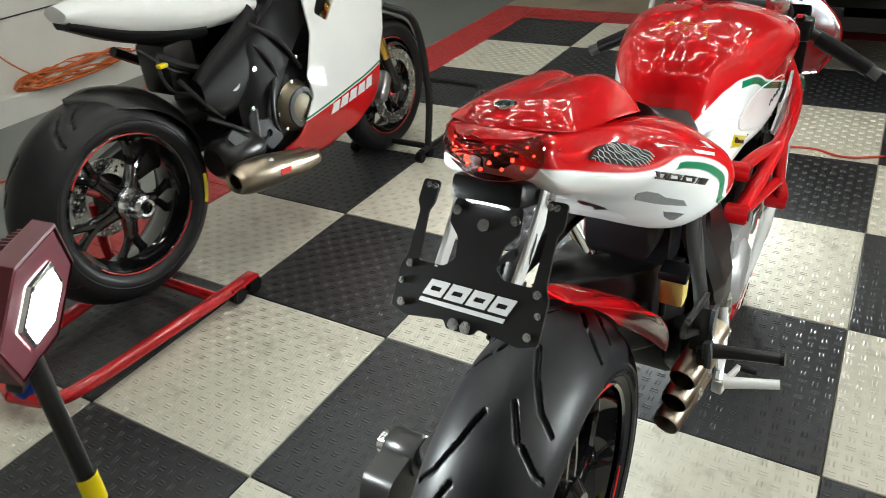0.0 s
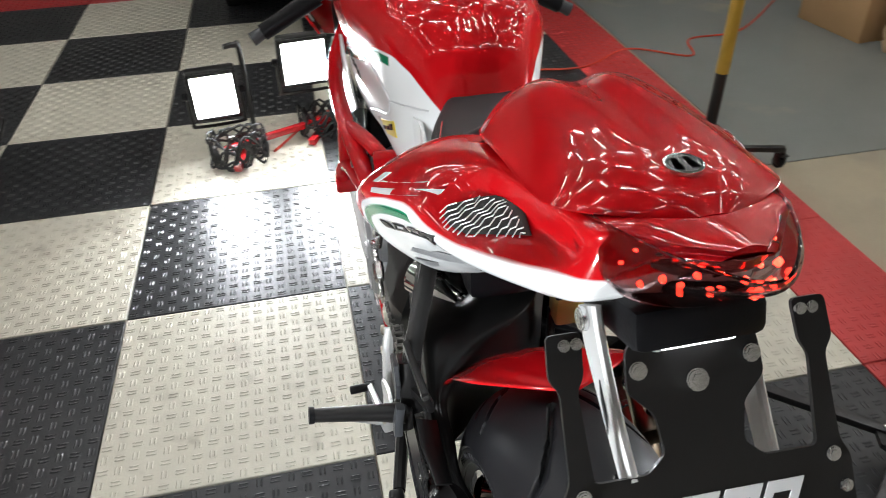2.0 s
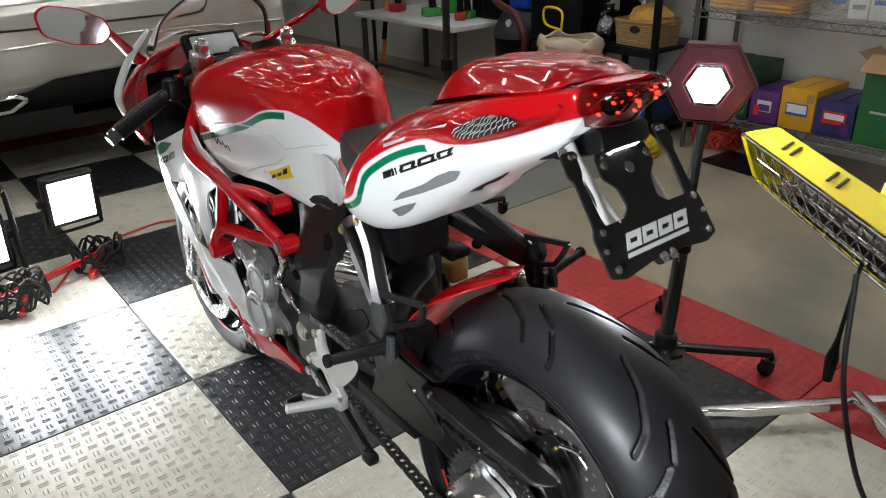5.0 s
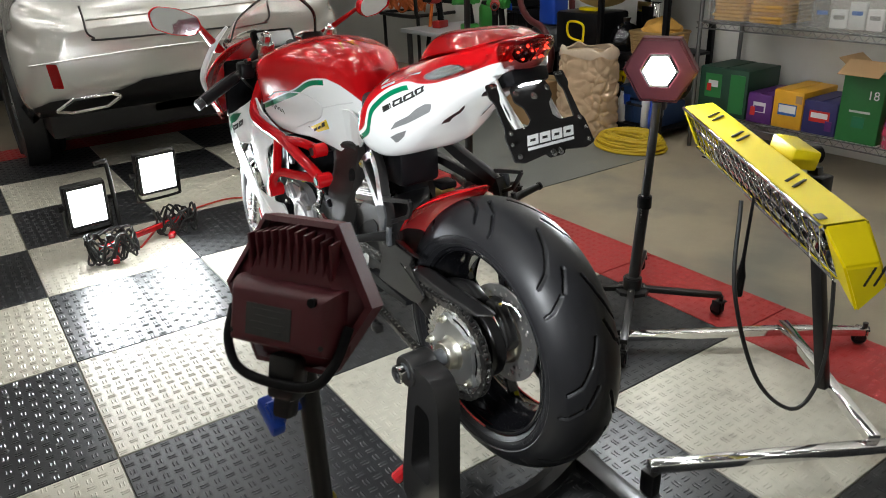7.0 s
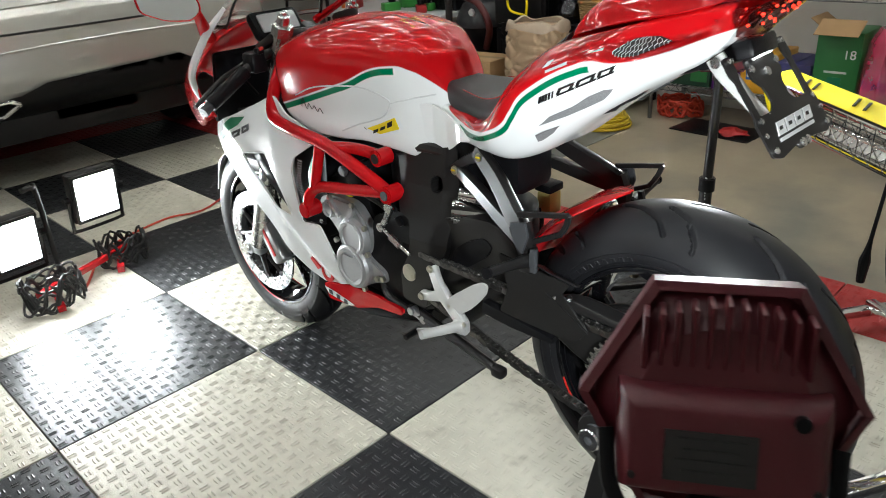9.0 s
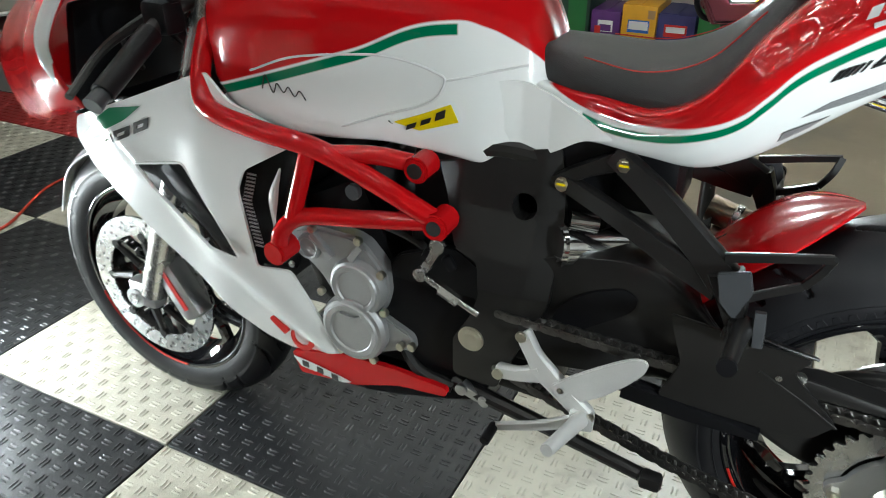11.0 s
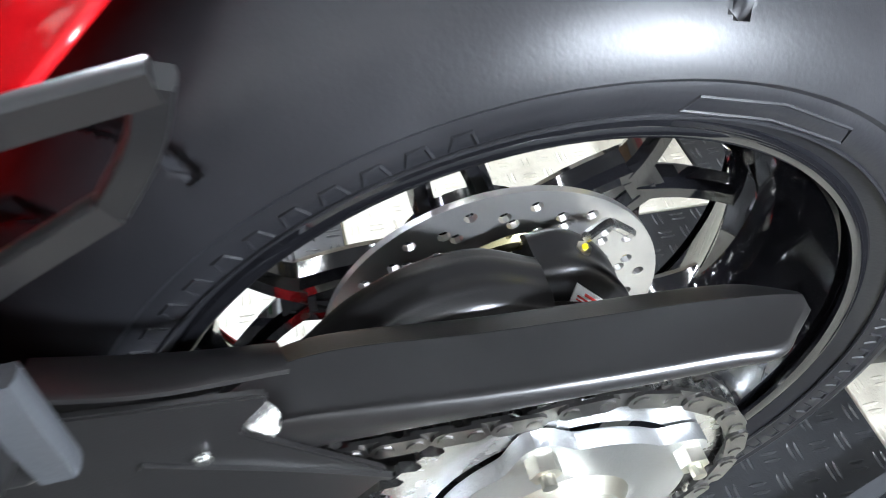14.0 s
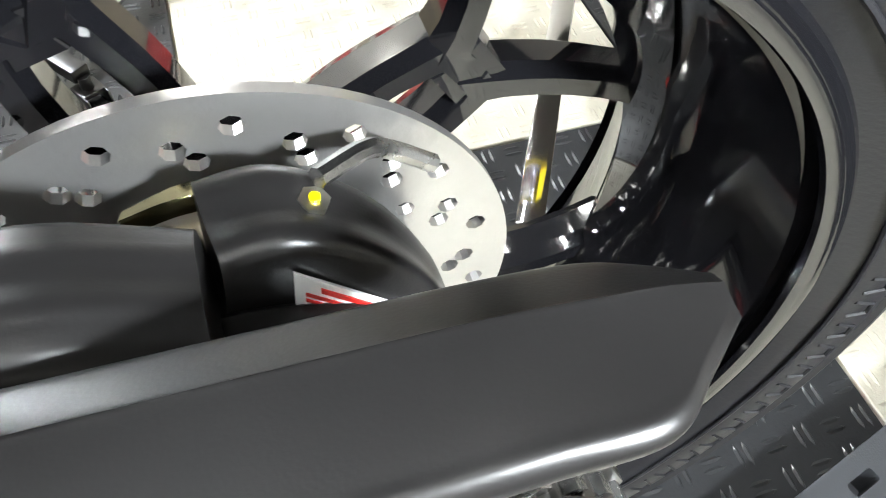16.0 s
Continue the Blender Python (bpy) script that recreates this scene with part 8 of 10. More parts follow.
for x, y in ((-0.79, 1.08), (0.79, 1.08), (-0.79, 3.75), (0.79, 3.75)):
    s = 1 if x > 0 else -1
    part("wheel_arch", moved(revolve([(0.36, 0.0), (0.425, 0.0), (0.435, 0.01), (0.435, 0.13), (0.40, 0.135), (0.36, 0.05)], 48, closed=True), Matrix.Translation((x if s > 0 else x - 0.125, y, 0.37)) ) if s > 0 else moved(revolve([(0.36, 0.125), (0.425, 0.125), (0.435, 0.115), (0.435, -0.005), (0.40, -0.01), (0.36, 0.075)], 48, closed=True), Matrix.Translation((x - 0.125, y, 0.37))), M["car_trim"], suv, "dark wheel arch trim")
    w = part("wheel", revolve([(0.25, -0.10), (0.335, -0.115), (0.355, -0.09), (0.36, 0), (0.355, 0.09), (0.335, 0.115), (0.25, 0.10)], 64), M["rubber"], suv, "road wheel with a black tyre")
    w.location = (x + s * 0.01, y, 0.36)
    part("rim", revolve([(0.255, s * 0.10), (0.245, s * 0.075), (0.235, -s * 0.05), (0.0, -s * 0.06)], 48), M["anthracite"], w)
    for k in range(10):
        a = 2 * math.pi * k / 10
        part("spoke", tube([(s * 0.085, 0.03 * math.cos(a), 0.03 * math.sin(a)), (s * 0.075, 0.245 * math.cos(a + 0.05), 0.245 * math.sin(a + 0.05))], [0.022, 0.014], 6, flat=0.7), M["alu"], w)
    part("centre_cap", cyl((s * 0.07, 0, 0), (s * 0.10, 0, 0), 0.035, 20), M["alu"], w)
    part("brake", cyl((-s * 0.02, 0, 0), (s * 0.01, 0, 0), 0.16, 32), M["steel"], w)

# ---- the second motorcycle on its stands ----
B2 = pose(-0.797, -0.206, 0)
b2 = thing("motorcycle", "white and red sports motorcycle on paddock stands", "motorcycle", B2)
r2 = wheel("rear_wheel", b2, Vector((0, 0, 0.41)), 0.325, 0.20, 0.216, 5, 0.05, 4, 1, 0.04, 0.9, segs=240)
f2 = wheel("front_wheel", b2, Vector((-0.02, 1.44, 0.302)), 0.300, 0.12, 0.216, 5, 0.035, 5, -1, 0.0, 0.1, segs=200)
part("tyre_marking", moved(tube([(0.1005, 0.262 * math.cos(a), 0.262 * math.sin(a)) for a in (radians(-2 - 3 * k) for k in range(8))], 0.007, 4, flat=0.25), Matrix.Identity(4)), M["decal_yellow"], r2, "yellow marking on the tyre wall")
part("axle_nut", revolve([(0.020, 0.135), (0.026, 0.138), (0.036, 0.128), (0.040, 0.09), (0.052, 0.075), (0.020, 0.075)], 32), M["steel"], r2, "large steel axle nut")
part("axle_bore", cyl((0.09, 0, 0), (0.100, 0, 0), 0.021, 20), M["cable_black"], r2)
dd = part("rear_brake_disc", disc_mesh(0.075, 0.122, 0.005, ((0.086, 14, 0, 0.005), (0.098, 16, 0.3, 0.005), (0.110, 18, 0.1, 0.005))), M["steel"], r2, "drilled brake disc", smooth=False)
dd.location = (-0.045, 0, 0)
for s in (-1, 1):
    d = part("front_brake_disc", disc_mesh(0.118, 0.165, 0.005, ((0.130, 20, 0, 0.0036), (0.145, 24, 0.4, 0.0036))), M["steel"], f2, "drilled front brake disc", smooth=False)
    d.location = (s * 0.075, 0, 0)
    part("front_caliper", box((0.05, 0.13, 0.06), (s * 0.088 - 0.02, 1.33, 0.34), 0.015, (58, 0, 0)), M["alu"], b2, "silver front brake caliper")
    fb = Vector((s * 0.105 - 0.02, 1.41, 0.32))
    fkv = Vector((0, -0.40, 0.92)).normalized()
    fk2 = part("fork_leg", cyl(fb + fkv * 0.16, fb + fkv * 0.62, 0.026, 20), M["gold"], b2, "gold front fork leg")
    part("fork_foot", join(cyl(fb, fb + fkv * 0.17, 0.022, 16), box((0.03, 0.07, 0.06), fb, 0.01)), M["black"], fk2)
part("front_axle", cyl((-0.15, 1.44, 0.302), (0.11, 1.44, 0.302), 0.013, 16), M["steel"], b2)
part("front_mudguard", loft([[(-0.02 + u * hw, 1.44 + (0.318 - 0.02 * u * u) * math.cos(radians(a)), 0.302 + (0.318 - 0.02 * u * u) * math.sin(radians(a))) for u in (-1, -0.5, 0, 0.5, 1)] + [(-0.02 + u * hw, 1.44 + (0.313 - 0.02 * u * u) * math.cos(radians(a)), 0.302 + (0.313 - 0.02 * u * u) * math.sin(radians(a))) for u in (1, 0.5, 0, -0.5, -1)] for a, hw in ((25, 0.04), (60, 0.06), (100, 0.062), (150, 0.045))], 30, 24), M["black_gloss"], b2)
part("swingarm", loft([rrect(-0.02, 0.52, 0.47, 0.22, 0.13), rrect(-0.04, 0.40, 0.50, 0.20, 0.14), rrect(-0.08, 0.25, 0.49, 0.10, 0.12), rrect(-0.10, 0.10, 0.45, 0.06, 0.12), rrect(-0.09, 0.0, 0.41, 0.07, 0.15)], 28, 30), M["black"], b2, "black single-sided swingarm")
hg = []
for a, hw in ((100, 0.01), (85, 0.07), (60, 0.10), (35, 0.105), (15, 0.10)):
    a = radians(a)
    hg.append([(u * hw, (0.345 - 0.05 * u * u) * math.cos(a), 0.41 + (0.345 - 0.05 * u * u) * math.sin(a)) for u in (-1, -0.5, 0, 0.5, 1)] + [(u * hw, (0.340 - 0.05 * u * u) * math.cos(a), 0.41 + (0.340 - 0.05 * u * u) * math.sin(a)) for u in (1, 0.5, 0, -0.5, -1)])
part("rear_hugger", loft(hg, 36, 24), M["black"], b2, "black tyre hugger")
WHITE_RED = livery("white_red_paint", [(0.3, 0.42), (0.7, 0.45), (1.1, 0.50), (1.6, 0.54)], 0.3, 1.6, 0.2, 0.9, upper=WHITE, lower=RED, stripe=(0.012, 0.004, 0.2, 1.7))


def b2_depth(y, z):
    return 0.215 - 0.35 * max(0, y - 1.0) ** 1.5 - 0.8 * max(0, 0.46 - z) ** 1.5 - 0.25 * max(0, z - 0.62)


fo = rounded([(0.90, 0.955), (0.80, 0.86), (0.78, 0.72), (0.70, 0.60), (0.72, 0.52), (0.62, 0.40), (0.50, 0.37), (0.52, 0.31), (0.70, 0.285), (0.98, 0.30), (1.12, 0.38), (1.17, 0.55), (1.30, 0.72), (1.42, 0.86), (1.25, 0.97)], 0.02)
scoop = rounded([(0.83, 0.78), (0.88, 0.74), (1.06, 0.88), (1.04, 0.92), (0.96, 0.915)], 0.012)
for s in (1, -1):
    f = (lambda b: b) if s > 0 else mirrored
    fp = part("side_fairing", f(skin(fo, [scoop], b2_depth, 0.006, 0.03)), WHITE_RED, b2, "white side fairing with a red belly", sharp=50)
    part("intake", f(plate(rounded([(0.80, 0.76), (0.88, 0.72), (1.09, 0.89), (1.05, 0.94), (0.95, 0.93)], 0.02), 0.12, 0.128)), M["cable_black"], fp)
    for k in range(5):
        part("side_lettering", f(skin([(0.80 + 0.055 * k, 0.420 + 0.006 * k), (0.845 + 0.055 * k, 0.424 + 0.006 * k), (0.855 + 0.055 * k, 0.462 + 0.006 * k), (0.815 + 0.055 * k, 0.458 + 0.006 * k)], [], lambda y, z: b2_depth(y, z) + 0.002, 0.002, 0.1)), M["decal_white"], fp, "white lettering shape")
part("belly_floor", loft([rrect(0, 1.10, 0.36, 0.20, 0.1), rrect(0, 0.85, 0.30, 0.28, 0.06), rrect(0, 0.55, 0.32, 0.24, 0.06)], 20, 12), M["red"], b2)
part("engine_block", join(box((0.34, 0.36, 0.30), (0, 0.66, 0.50), 0.05), box((0.26, 0.24, 0.26), (0, 0.80, 0.68), 0.05, (-30, 0, 0))), M["plastic"], b2, "black engine block")
cv = part("clutch_cover", moved(revolve([(0.0, 0.205), (0.055, 0.205), (0.070, 0.198), (0.082, 0.180), (0.090, 0.170), (0.092, 0.12)], 36), Matrix.Translation((0, 0.66, 0.50))), M["bronze"], b2, "bronze-grey round clutch cover")
for k in range(8):
    a = 2 * math.pi * k / 8
    part("cover_bolt", bolt((0.170, 0.66 + 0.088 * math.cos(a), 0.50 + 0.088 * math.sin(a)), 0.007, 0.008, (1, 0, 0)), M["steel"], cv)
part("cover_step", moved(revolve([(0.066, 0.199), (0.068, 0.209), (0.050, 0.211), (0.048, 0.204)], 36, closed=True), Matrix.Translation((0, 0.66, 0.50))), M["anthracite"], cv)
part("oil_pipe", tube([(0.17, 0.57, 0.42), (0.19, 0.53, 0.50), (0.18, 0.56, 0.60), (0.15, 0.64, 0.66)], 0.008, 8, 20), M["black"], b2)
part("frame_casting", loft([rrect(0.10, 0.42, 0.58, 0.10, 0.30), rrect(0.12, 0.52, 0.64, 0.10, 0.30), rrect(0.12, 0.66, 0.76, 0.10, 0.22), rrect(0.10, 0.82, 0.84, 0.08, 0.16)], 24, 20), M["plastic"], b2, "black cast frame section")
part("frame_casting", loft([rrect(-0.10, 0.42, 0.58, 0.10, 0.30), rrect(-0.12, 0.52, 0.64, 0.10, 0.30), rrect(-0.12, 0.66, 0.76, 0.10, 0.22), rrect(-0.10, 0.82, 0.84, 0.08, 0.16)], 24, 20), M["black"], b2)
sc_ = part("exhaust_shield", loft([[(0.165 + dx, y, z + a * h) for a, dx in ((-0.5, -0.03), (-0.3, 0.0), (0.3, 0.0), (0.5, -0.03), (0.3, -0.05), (-0.3, -0.05))] for y, z, h in ((0.28, 0.66, 0.10), (0.36, 0.66, 0.20), (0.46, 0.70, 0.22), (0.56, 0.80, 0.14))], 24, 16), M["plastic"], b2, "matt black heat shield")
part("shield_badge", plate(circle(0.41, 0.66, 0.024, 24), 0.1655, 0.168, [circle(0.41, 0.66, 0.012, 16)]), M["decal_silver"], sc_, "round silver badge")
ra = part("rider_peg_bracket", join(tube([(0.155, 0.47, 0.55), (0.19, 0.43, 0.47), (0.20, 0.38, 0.40)], [0.02, 0.016, 0.018], 8, 12, flat=0.5), tube([(0.155, 0.52, 0.46), (0.20, 0.44, 0.44), (0.20, 0.38, 0.40)], [0.014, 0.012, 0.014], 8, 12, flat=0.5), plate(rounded([(0.36, 0.44), (0.30, 0.52), (0.33, 0.54), (0.42, 0.46)], 0.01), 0.195, 0.203)), M["anthracite"], b2, "dark footpeg bracket with heel guard")
part("rider_peg", cyl((0.205, 0.40, 0.415), (0.28, 0.39, 0.420), 0.010, 12), M["alu"], ra)
part("brake_pedal", tube([(0.20, 0.42, 0.40), (0.21, 0.52, 0.36), (0.22, 0.60, 0.37)], 0.007, 8, 14), M["black"], ra)
xs = part("silencer", loft([[(0.245 + r * math.cos(t) * 0.9, y, z + r * math.sin(t)) for t in (2 * math.pi * k / 12 for k in range(12))] for y, z, r in ((0.26, 0.395, 0.042), (0.30, 0.392, 0.055), (0.40, 0.375, 0.058), (0.55, 0.345, 0.045), (0.64, 0.33, 0.030))], 32, 24, cap=False), M["burnt"], b2, "short steel silencer with an angled tip")
sol = xs.modifiers.new("thickness", "SOLIDIFY")
sol.thickness = 0.003
part("outlet", moved(revolve([(0.026, 0.05), (0.026, 0.0), (0.034, -0.008), (0.040, 0.0), (0.042, 0.012)], 28, "y"), Matrix.Translation((0.245, 0.255, 0.397))), M["burnt"], xs)
part("outlet_bore", cyl((0.245, 0.285, 0.397), (0.245, 0.288, 0.397), 0.027, 20), M["cable_black"], xs)
part("silencer_badge", box((0.002, 0.05, 0.02), (0.2985, 0.43, 0.372), 0, (-8, 0, 0)), M["decal_red"], xs, "red maker's plate")
part("tail_unit", loft([half([(0, 0.94), (0.03, 0.945), (0.045, 0.965), (0, 0.985)], 0.0), half([(0, 0.87), (0.07, 0.88), (0.09, 0.93), (0.05, 0.985), (0, 0.995)], 0.16), half([(0, 0.83), (0.09, 0.835), (0.125, 0.89), (0.07, 0.96), (0, 0.965)], 0.34), half([(0, 0.82), (0.10, 0.82), (0.14, 0.86), (0.10, 0.90), (0, 0.905)], 0.55), half([(0, 0.82), (0.08, 0.82), (0.10, 0.85), (0.07, 0.88), (0, 0.89)], 0.66)], 40, 30), M["white"], b2, "white tail unit")
part("tail_underside", loft([half([(0, 0.92), (0.03, 0.92), (0.035, 0.94), (0, 0.95)], 0.01), half([(0, 0.84), (0.07, 0.845), (0.08, 0.88), (0, 0.89)], 0.18), half([(0, 0.79), (0.09, 0.80), (0.11, 0.84), (0, 0.85)], 0.40)], 24, 18), M["plastic"], b2)
part("seat", loft([half([(0, 0.90), (0.09, 0.90), (0.10, 0.925), (0.06, 0.94), (0, 0.938)], 0.42), half([(0, 0.88), (0.11, 0.88), (0.12, 0.905), (0.08, 0.915), (0, 0.91)], 0.55), half([(0, 0.89), (0.08, 0.89), (0.085, 0.92), (0.05, 0.935), (0, 0.935)], 0.72)], 32, 16), M["seat"], b2, "black seat")
part("fuel_tank", loft([half([(0, 0.88), (0.08, 0.88), (0.10, 0.93), (0.06, 0.97), (0, 0.98)], 0.68), half([(0, 0.86), (0.13, 0.87), (0.16, 0.95), (0.10, 1.04), (0, 1.06)], 0.80), half([(0, 0.86), (0.15, 0.88), (0.175, 0.97), (0.11, 1.06), (0, 1.08)], 0.98), half([(0, 0.88), (0.10, 0.90), (0.13, 0.97), (0.08, 1.02), (0, 1.03)], 1.12)], 40, 24), M["red"], b2, "red fuel tank")
part("sub_frame", join(tube([(0.09, 0.20, 0.80), (0.10, 0.30, 0.74), (0.12, 0.40, 0.70)], 0.016, 8, 10), tube([(-0.09, 0.20, 0.80), (-0.10, 0.30, 0.74), (-0.12, 0.40, 0.70)], 0.016, 8, 10), box((0.14, 0.12, 0.16), (0.02, 0.30, 0.74), 0.02)), M["black"], b2)
part("wiring", join(tube([(0.10, 0.20, 0.80), (0.13, 0.18, 0.74), (0.10, 0.24, 0.68), (0.12, 0.30, 0.66)], 0.006, 6, 20), tube([(0.08, 0.16, 0.83), (0.12, 0.22, 0.76), (0.10, 0.30, 0.72)], 0.005, 6, 16)), M["cable_black"], b2)
part("tail_lamp_plug", box((0.02, 0.03, 0.012), (0.13, 0.19, 0.78), 0.003), M["decal_yellow"], b2, "yellow connector")
part("exhaust_collector", moved(revolve([(0.0, 0.27), (0.045, 0.27), (0.062, 0.285), (0.070, 0.31), (0.070, 0.42), (0.05, 0.46), (0.0, 0.46)], 32, "y"), Matrix.Translation((0.15, 0, 0.44))), M["black"], b2, "dark round exhaust collector")
for k, (y, z) in enumerate(((0.46, 0.56), (0.50, 0.68), (0.60, 0.76), (0.70, 0.66), (0.56, 0.60), (0.48, 0.47), (0.36, 0.50))):
    part("frame_bolt", bolt((0.168, y, z), 0.009, 0.008, (1, 0, 0)), M["steel"], b2)
for a in ([(0.15, 0.48, 0.80), (0.18, 0.56, 0.70), (0.17, 0.60, 0.62)], [(0.16, 0.52, 0.82), (0.19, 0.62, 0.74), (0.17, 0.72, 0.62)], [(0.14, 0.30, 0.58), (0.18, 0.38, 0.52), (0.17, 0.46, 0.46)], [(0.12, 0.24, 0.72), (0.16, 0.28, 0.64), (0.14, 0.36, 0.56)]):
    part("hose", tube(a, 0.008, 8, 20), M["cable_black"], b2)
part("shift_bracket", plate(rounded([(0.46, 0.52), (0.54, 0.50), (0.56, 0.42), (0.50, 0.40), (0.45, 0.46)], 0.01), 0.17, 0.185, [circle(0.50, 0.46, 0.014, 12)]), M["anthracite"], b2, "dark grey cast bracket", smooth=False)
# red rear stand and black front stand under it
rs = thing("paddock_stand", "red tubular paddock stand with black castors under the rear wheel", "paddock stand", pose(-0.6, -0.3, 0))
wpart("side_tube", tube([(-0.56, -0.02, 0.055), (-0.58, -0.30, 0.055), (-0.60, -0.58, 0.055), (-0.64, -0.68, 0.055), (-0.75, -0.72, 0.06)], 0.021, 12, 40), M["stand_red"], rs, "red bent steel tube")
wpart("side_tube", tube([(-0.98, -0.02, 0.055), (-0.96, -0.30, 0.055), (-0.93, -0.58, 0.055), (-0.88, -0.68, 0.055), (-0.75, -0.72, 0.06)], 0.021, 12, 40), M["stand_red"], rs, "red bent steel tube")
wpart("cross_tube", cyl((-0.57, -0.12, 0.055), (-0.97, -0.12, 0.055), 0.018, 14), M["stand_red"], rs)
wpart("lift_arm", join(tube([(-0.965, -0.18, 0.06), (-0.955, -0.20, 0.20), (-0.93, -0.206, 0.37)], 0.016, 10, 16), cyl((-0.96, -0.206, 0.41), (-0.86, -0.206, 0.41), 0.012, 14)), M["stand_red"], rs)
for x in (-0.56, -0.98):
    for dy in (0.0, 0.045):
        wpart("castor_wheel", cyl((x - 0.02, -0.05 + dy * 1.6, 0.030), (x + 0.02, -0.05 + dy * 1.6, 0.030), 0.030, 24, bevel=0.005), M["plastic"], rs, "black castor wheel")
    wpart("castor_bracket", box((0.05, 0.12, 0.012), (x, -0.02, 0.060), 0.003), M["stand_red"], rs)
fst = thing("front_stand", "black tubular front paddock stand with small castors", "paddock stand", pose(-0.75, 1.2, 0))
for s in (-1, 1):
    wpart("upright", tube([(-0.75 + s * 0.18, 1.20, 0.05), (-0.75 + s * 0.18, 1.24, 0.30), (-0.75 + s * 0.15, 1.22, 0.60), (-0.75 + s * 0.05, 1.15, 0.68)], 0.016, 10, 24), M["black"], fst)
    wpart("side_tube", tube([(-0.75 + s * 0.18, 1.14, 0.045), (-0.75 + s * 0.20, 1.40, 0.06), (-0.75 + s * 0.22, 1.66, 0.16)], 0.015, 10, 20), M["black"], fst)
    for y in (1.13, 1.20):
        wpart("castor_wheel", cyl((-0.75 + s * 0.18 - 0.015, y, 0.026), (-0.75 + s * 0.18 + 0.015, y, 0.026), 0.026, 20, bevel=0.004), M["plastic"], fst)
wpart("handle_bar", tube([(-0.53, 1.66, 0.16), (-0.60, 1.70, 0.17), (-0.90, 1.70, 0.17), (-0.97, 1.66, 0.16)], 0.015, 10, 24), M["black"], fst)
wpart("cross_tube", cyl((-0.93, 1.20, 0.05), (-0.57, 1.20, 0.05), 0.014, 12), M["black"], fst)

# orange cable on the kerb along the white wall, a second run hanging on the wall
coil("extension_cable", "orange extension cable coiled on the kerb", (-3.10, 1.25, 0.13), (0.12, 0.36), M["cable_orange"], 9, 0.006, 0.05, None)
oc = thing("hanging_cable", "thin orange cable hanging down the white wall", "cable", pose(-3.2, 1.0, 0.13))
wpart("cord", tube([(-3.205, 0.55, 1.2), (-3.205, 0.70, 0.70), (-3.20, 0.85, 0.36), (-3.16, 1.05, 0.15), (-3.12, 1.2, 0.14)], 0.005, 7, 50), M["cable_orange"], oc)
wpart("tail", tube([(-3.10, 1.5, 0.14), (-3.06, 1.9, 0.14), (-3.02, 1.7, -0.002), (-2.6, 1.2, -0.002), (-2.3, 0.5, -0.002), (-2.5, -0.4, -0.002)], 0.0055, 7, 60), M["cable_red"], oc)
seamw = thing("wall_seam", "dark horizontal joint line in the white wall panels", "wall seam", pose(-3.22, 0, 0.51), kind="structure")
wpart("seam_strip", box((0.006, 12.0, 0.008), (-3.219, 2.3, 0.51), 0.001), M["anthracite"], seamw)

# ---- shelves and clutter along the right wall ----
sh = thing("wire_shelf", "steel wire shelving unit along the wall", "shelf", pose(3.76, 0.34, 0))
SX0, SX1, SY0, SY1 = 3.54, 3.97, -0.30, 0.98
for x in (SX0 + 0.015, SX1 - 0.015):
    for y in (SY0 + 0.015, SY1 - 0.015):
        wpart("post", cyl((x, y, -0.012), (x, y, 1.60), 0.0125, 14), M["wire"], sh, "steel shelf post")
for z in (0.20, 0.72, 1.24):
    dk = wpart("deck", join(*[cyl((SX0, y, z), (SX1, y, z), 0.0024, 6) for y in np.linspace(SY0, SY1, 46)]), M["wire"], sh, "wire shelf deck")
    for x in (SX0, SX1):
        wpart("deck_rail", join(cyl((x, SY0, z), (x, SY1, z), 0.004, 8), cyl((x, SY0, z - 0.032), (x, SY1, z - 0.032), 0.004, 8)), M["wire"], dk)
        zig = [(x, SY0 + (SY1 - SY0) * k / 44, z - (0.032 if k % 2 else 0)) for k in range(45)]
        wpart("deck_truss", tube(zig, 0.0022, 5), M["wire"], dk)


def carton(label, x, y0, y1, z0, h, depth, material, face=None, marks=()):
    c = thing("drink_carton", label, "carton", pose(x + depth / 2, (y0 + y1) / 2, z0), "drink cartons")
    w = abs(y1 - y0)
    part("box", box((depth, w, h), (0, 0, h / 2), 0.004), material, c)
    for k, (u, v, a, b, mk) in enumerate(marks):
        part("printed_panel", box((0.0016, a * w, b * h), (-depth / 2 - 0.0006 - 0.0008 * k, (u - 0.5) * w, v * h), 0), mk, c)
    part("top_flap", box((depth * 0.96, w * 0.47, 0.003), (0, w * 0.24, h + 0.002), 0), material, c)
    return c


def text_on(parent, text, size, m, material, name="lettering"):
    cu = bpy.data.curves.new(name, "FONT")
    cu.body, cu.size, cu.extrude, cu.align_x, cu.align_y = text, size, 0.0006, "CENTER", "CENTER"
    tmp = bpy.data.objects.new(name, cu)
    me = bpy.data.meshes.new_from_object(tmp)
    bpy.data.objects.remove(tmp)
    me.materials.append(material)
    ob = new(name, me)
    ob.parent, ob.matrix_local = parent, m
    return tagged(ob)


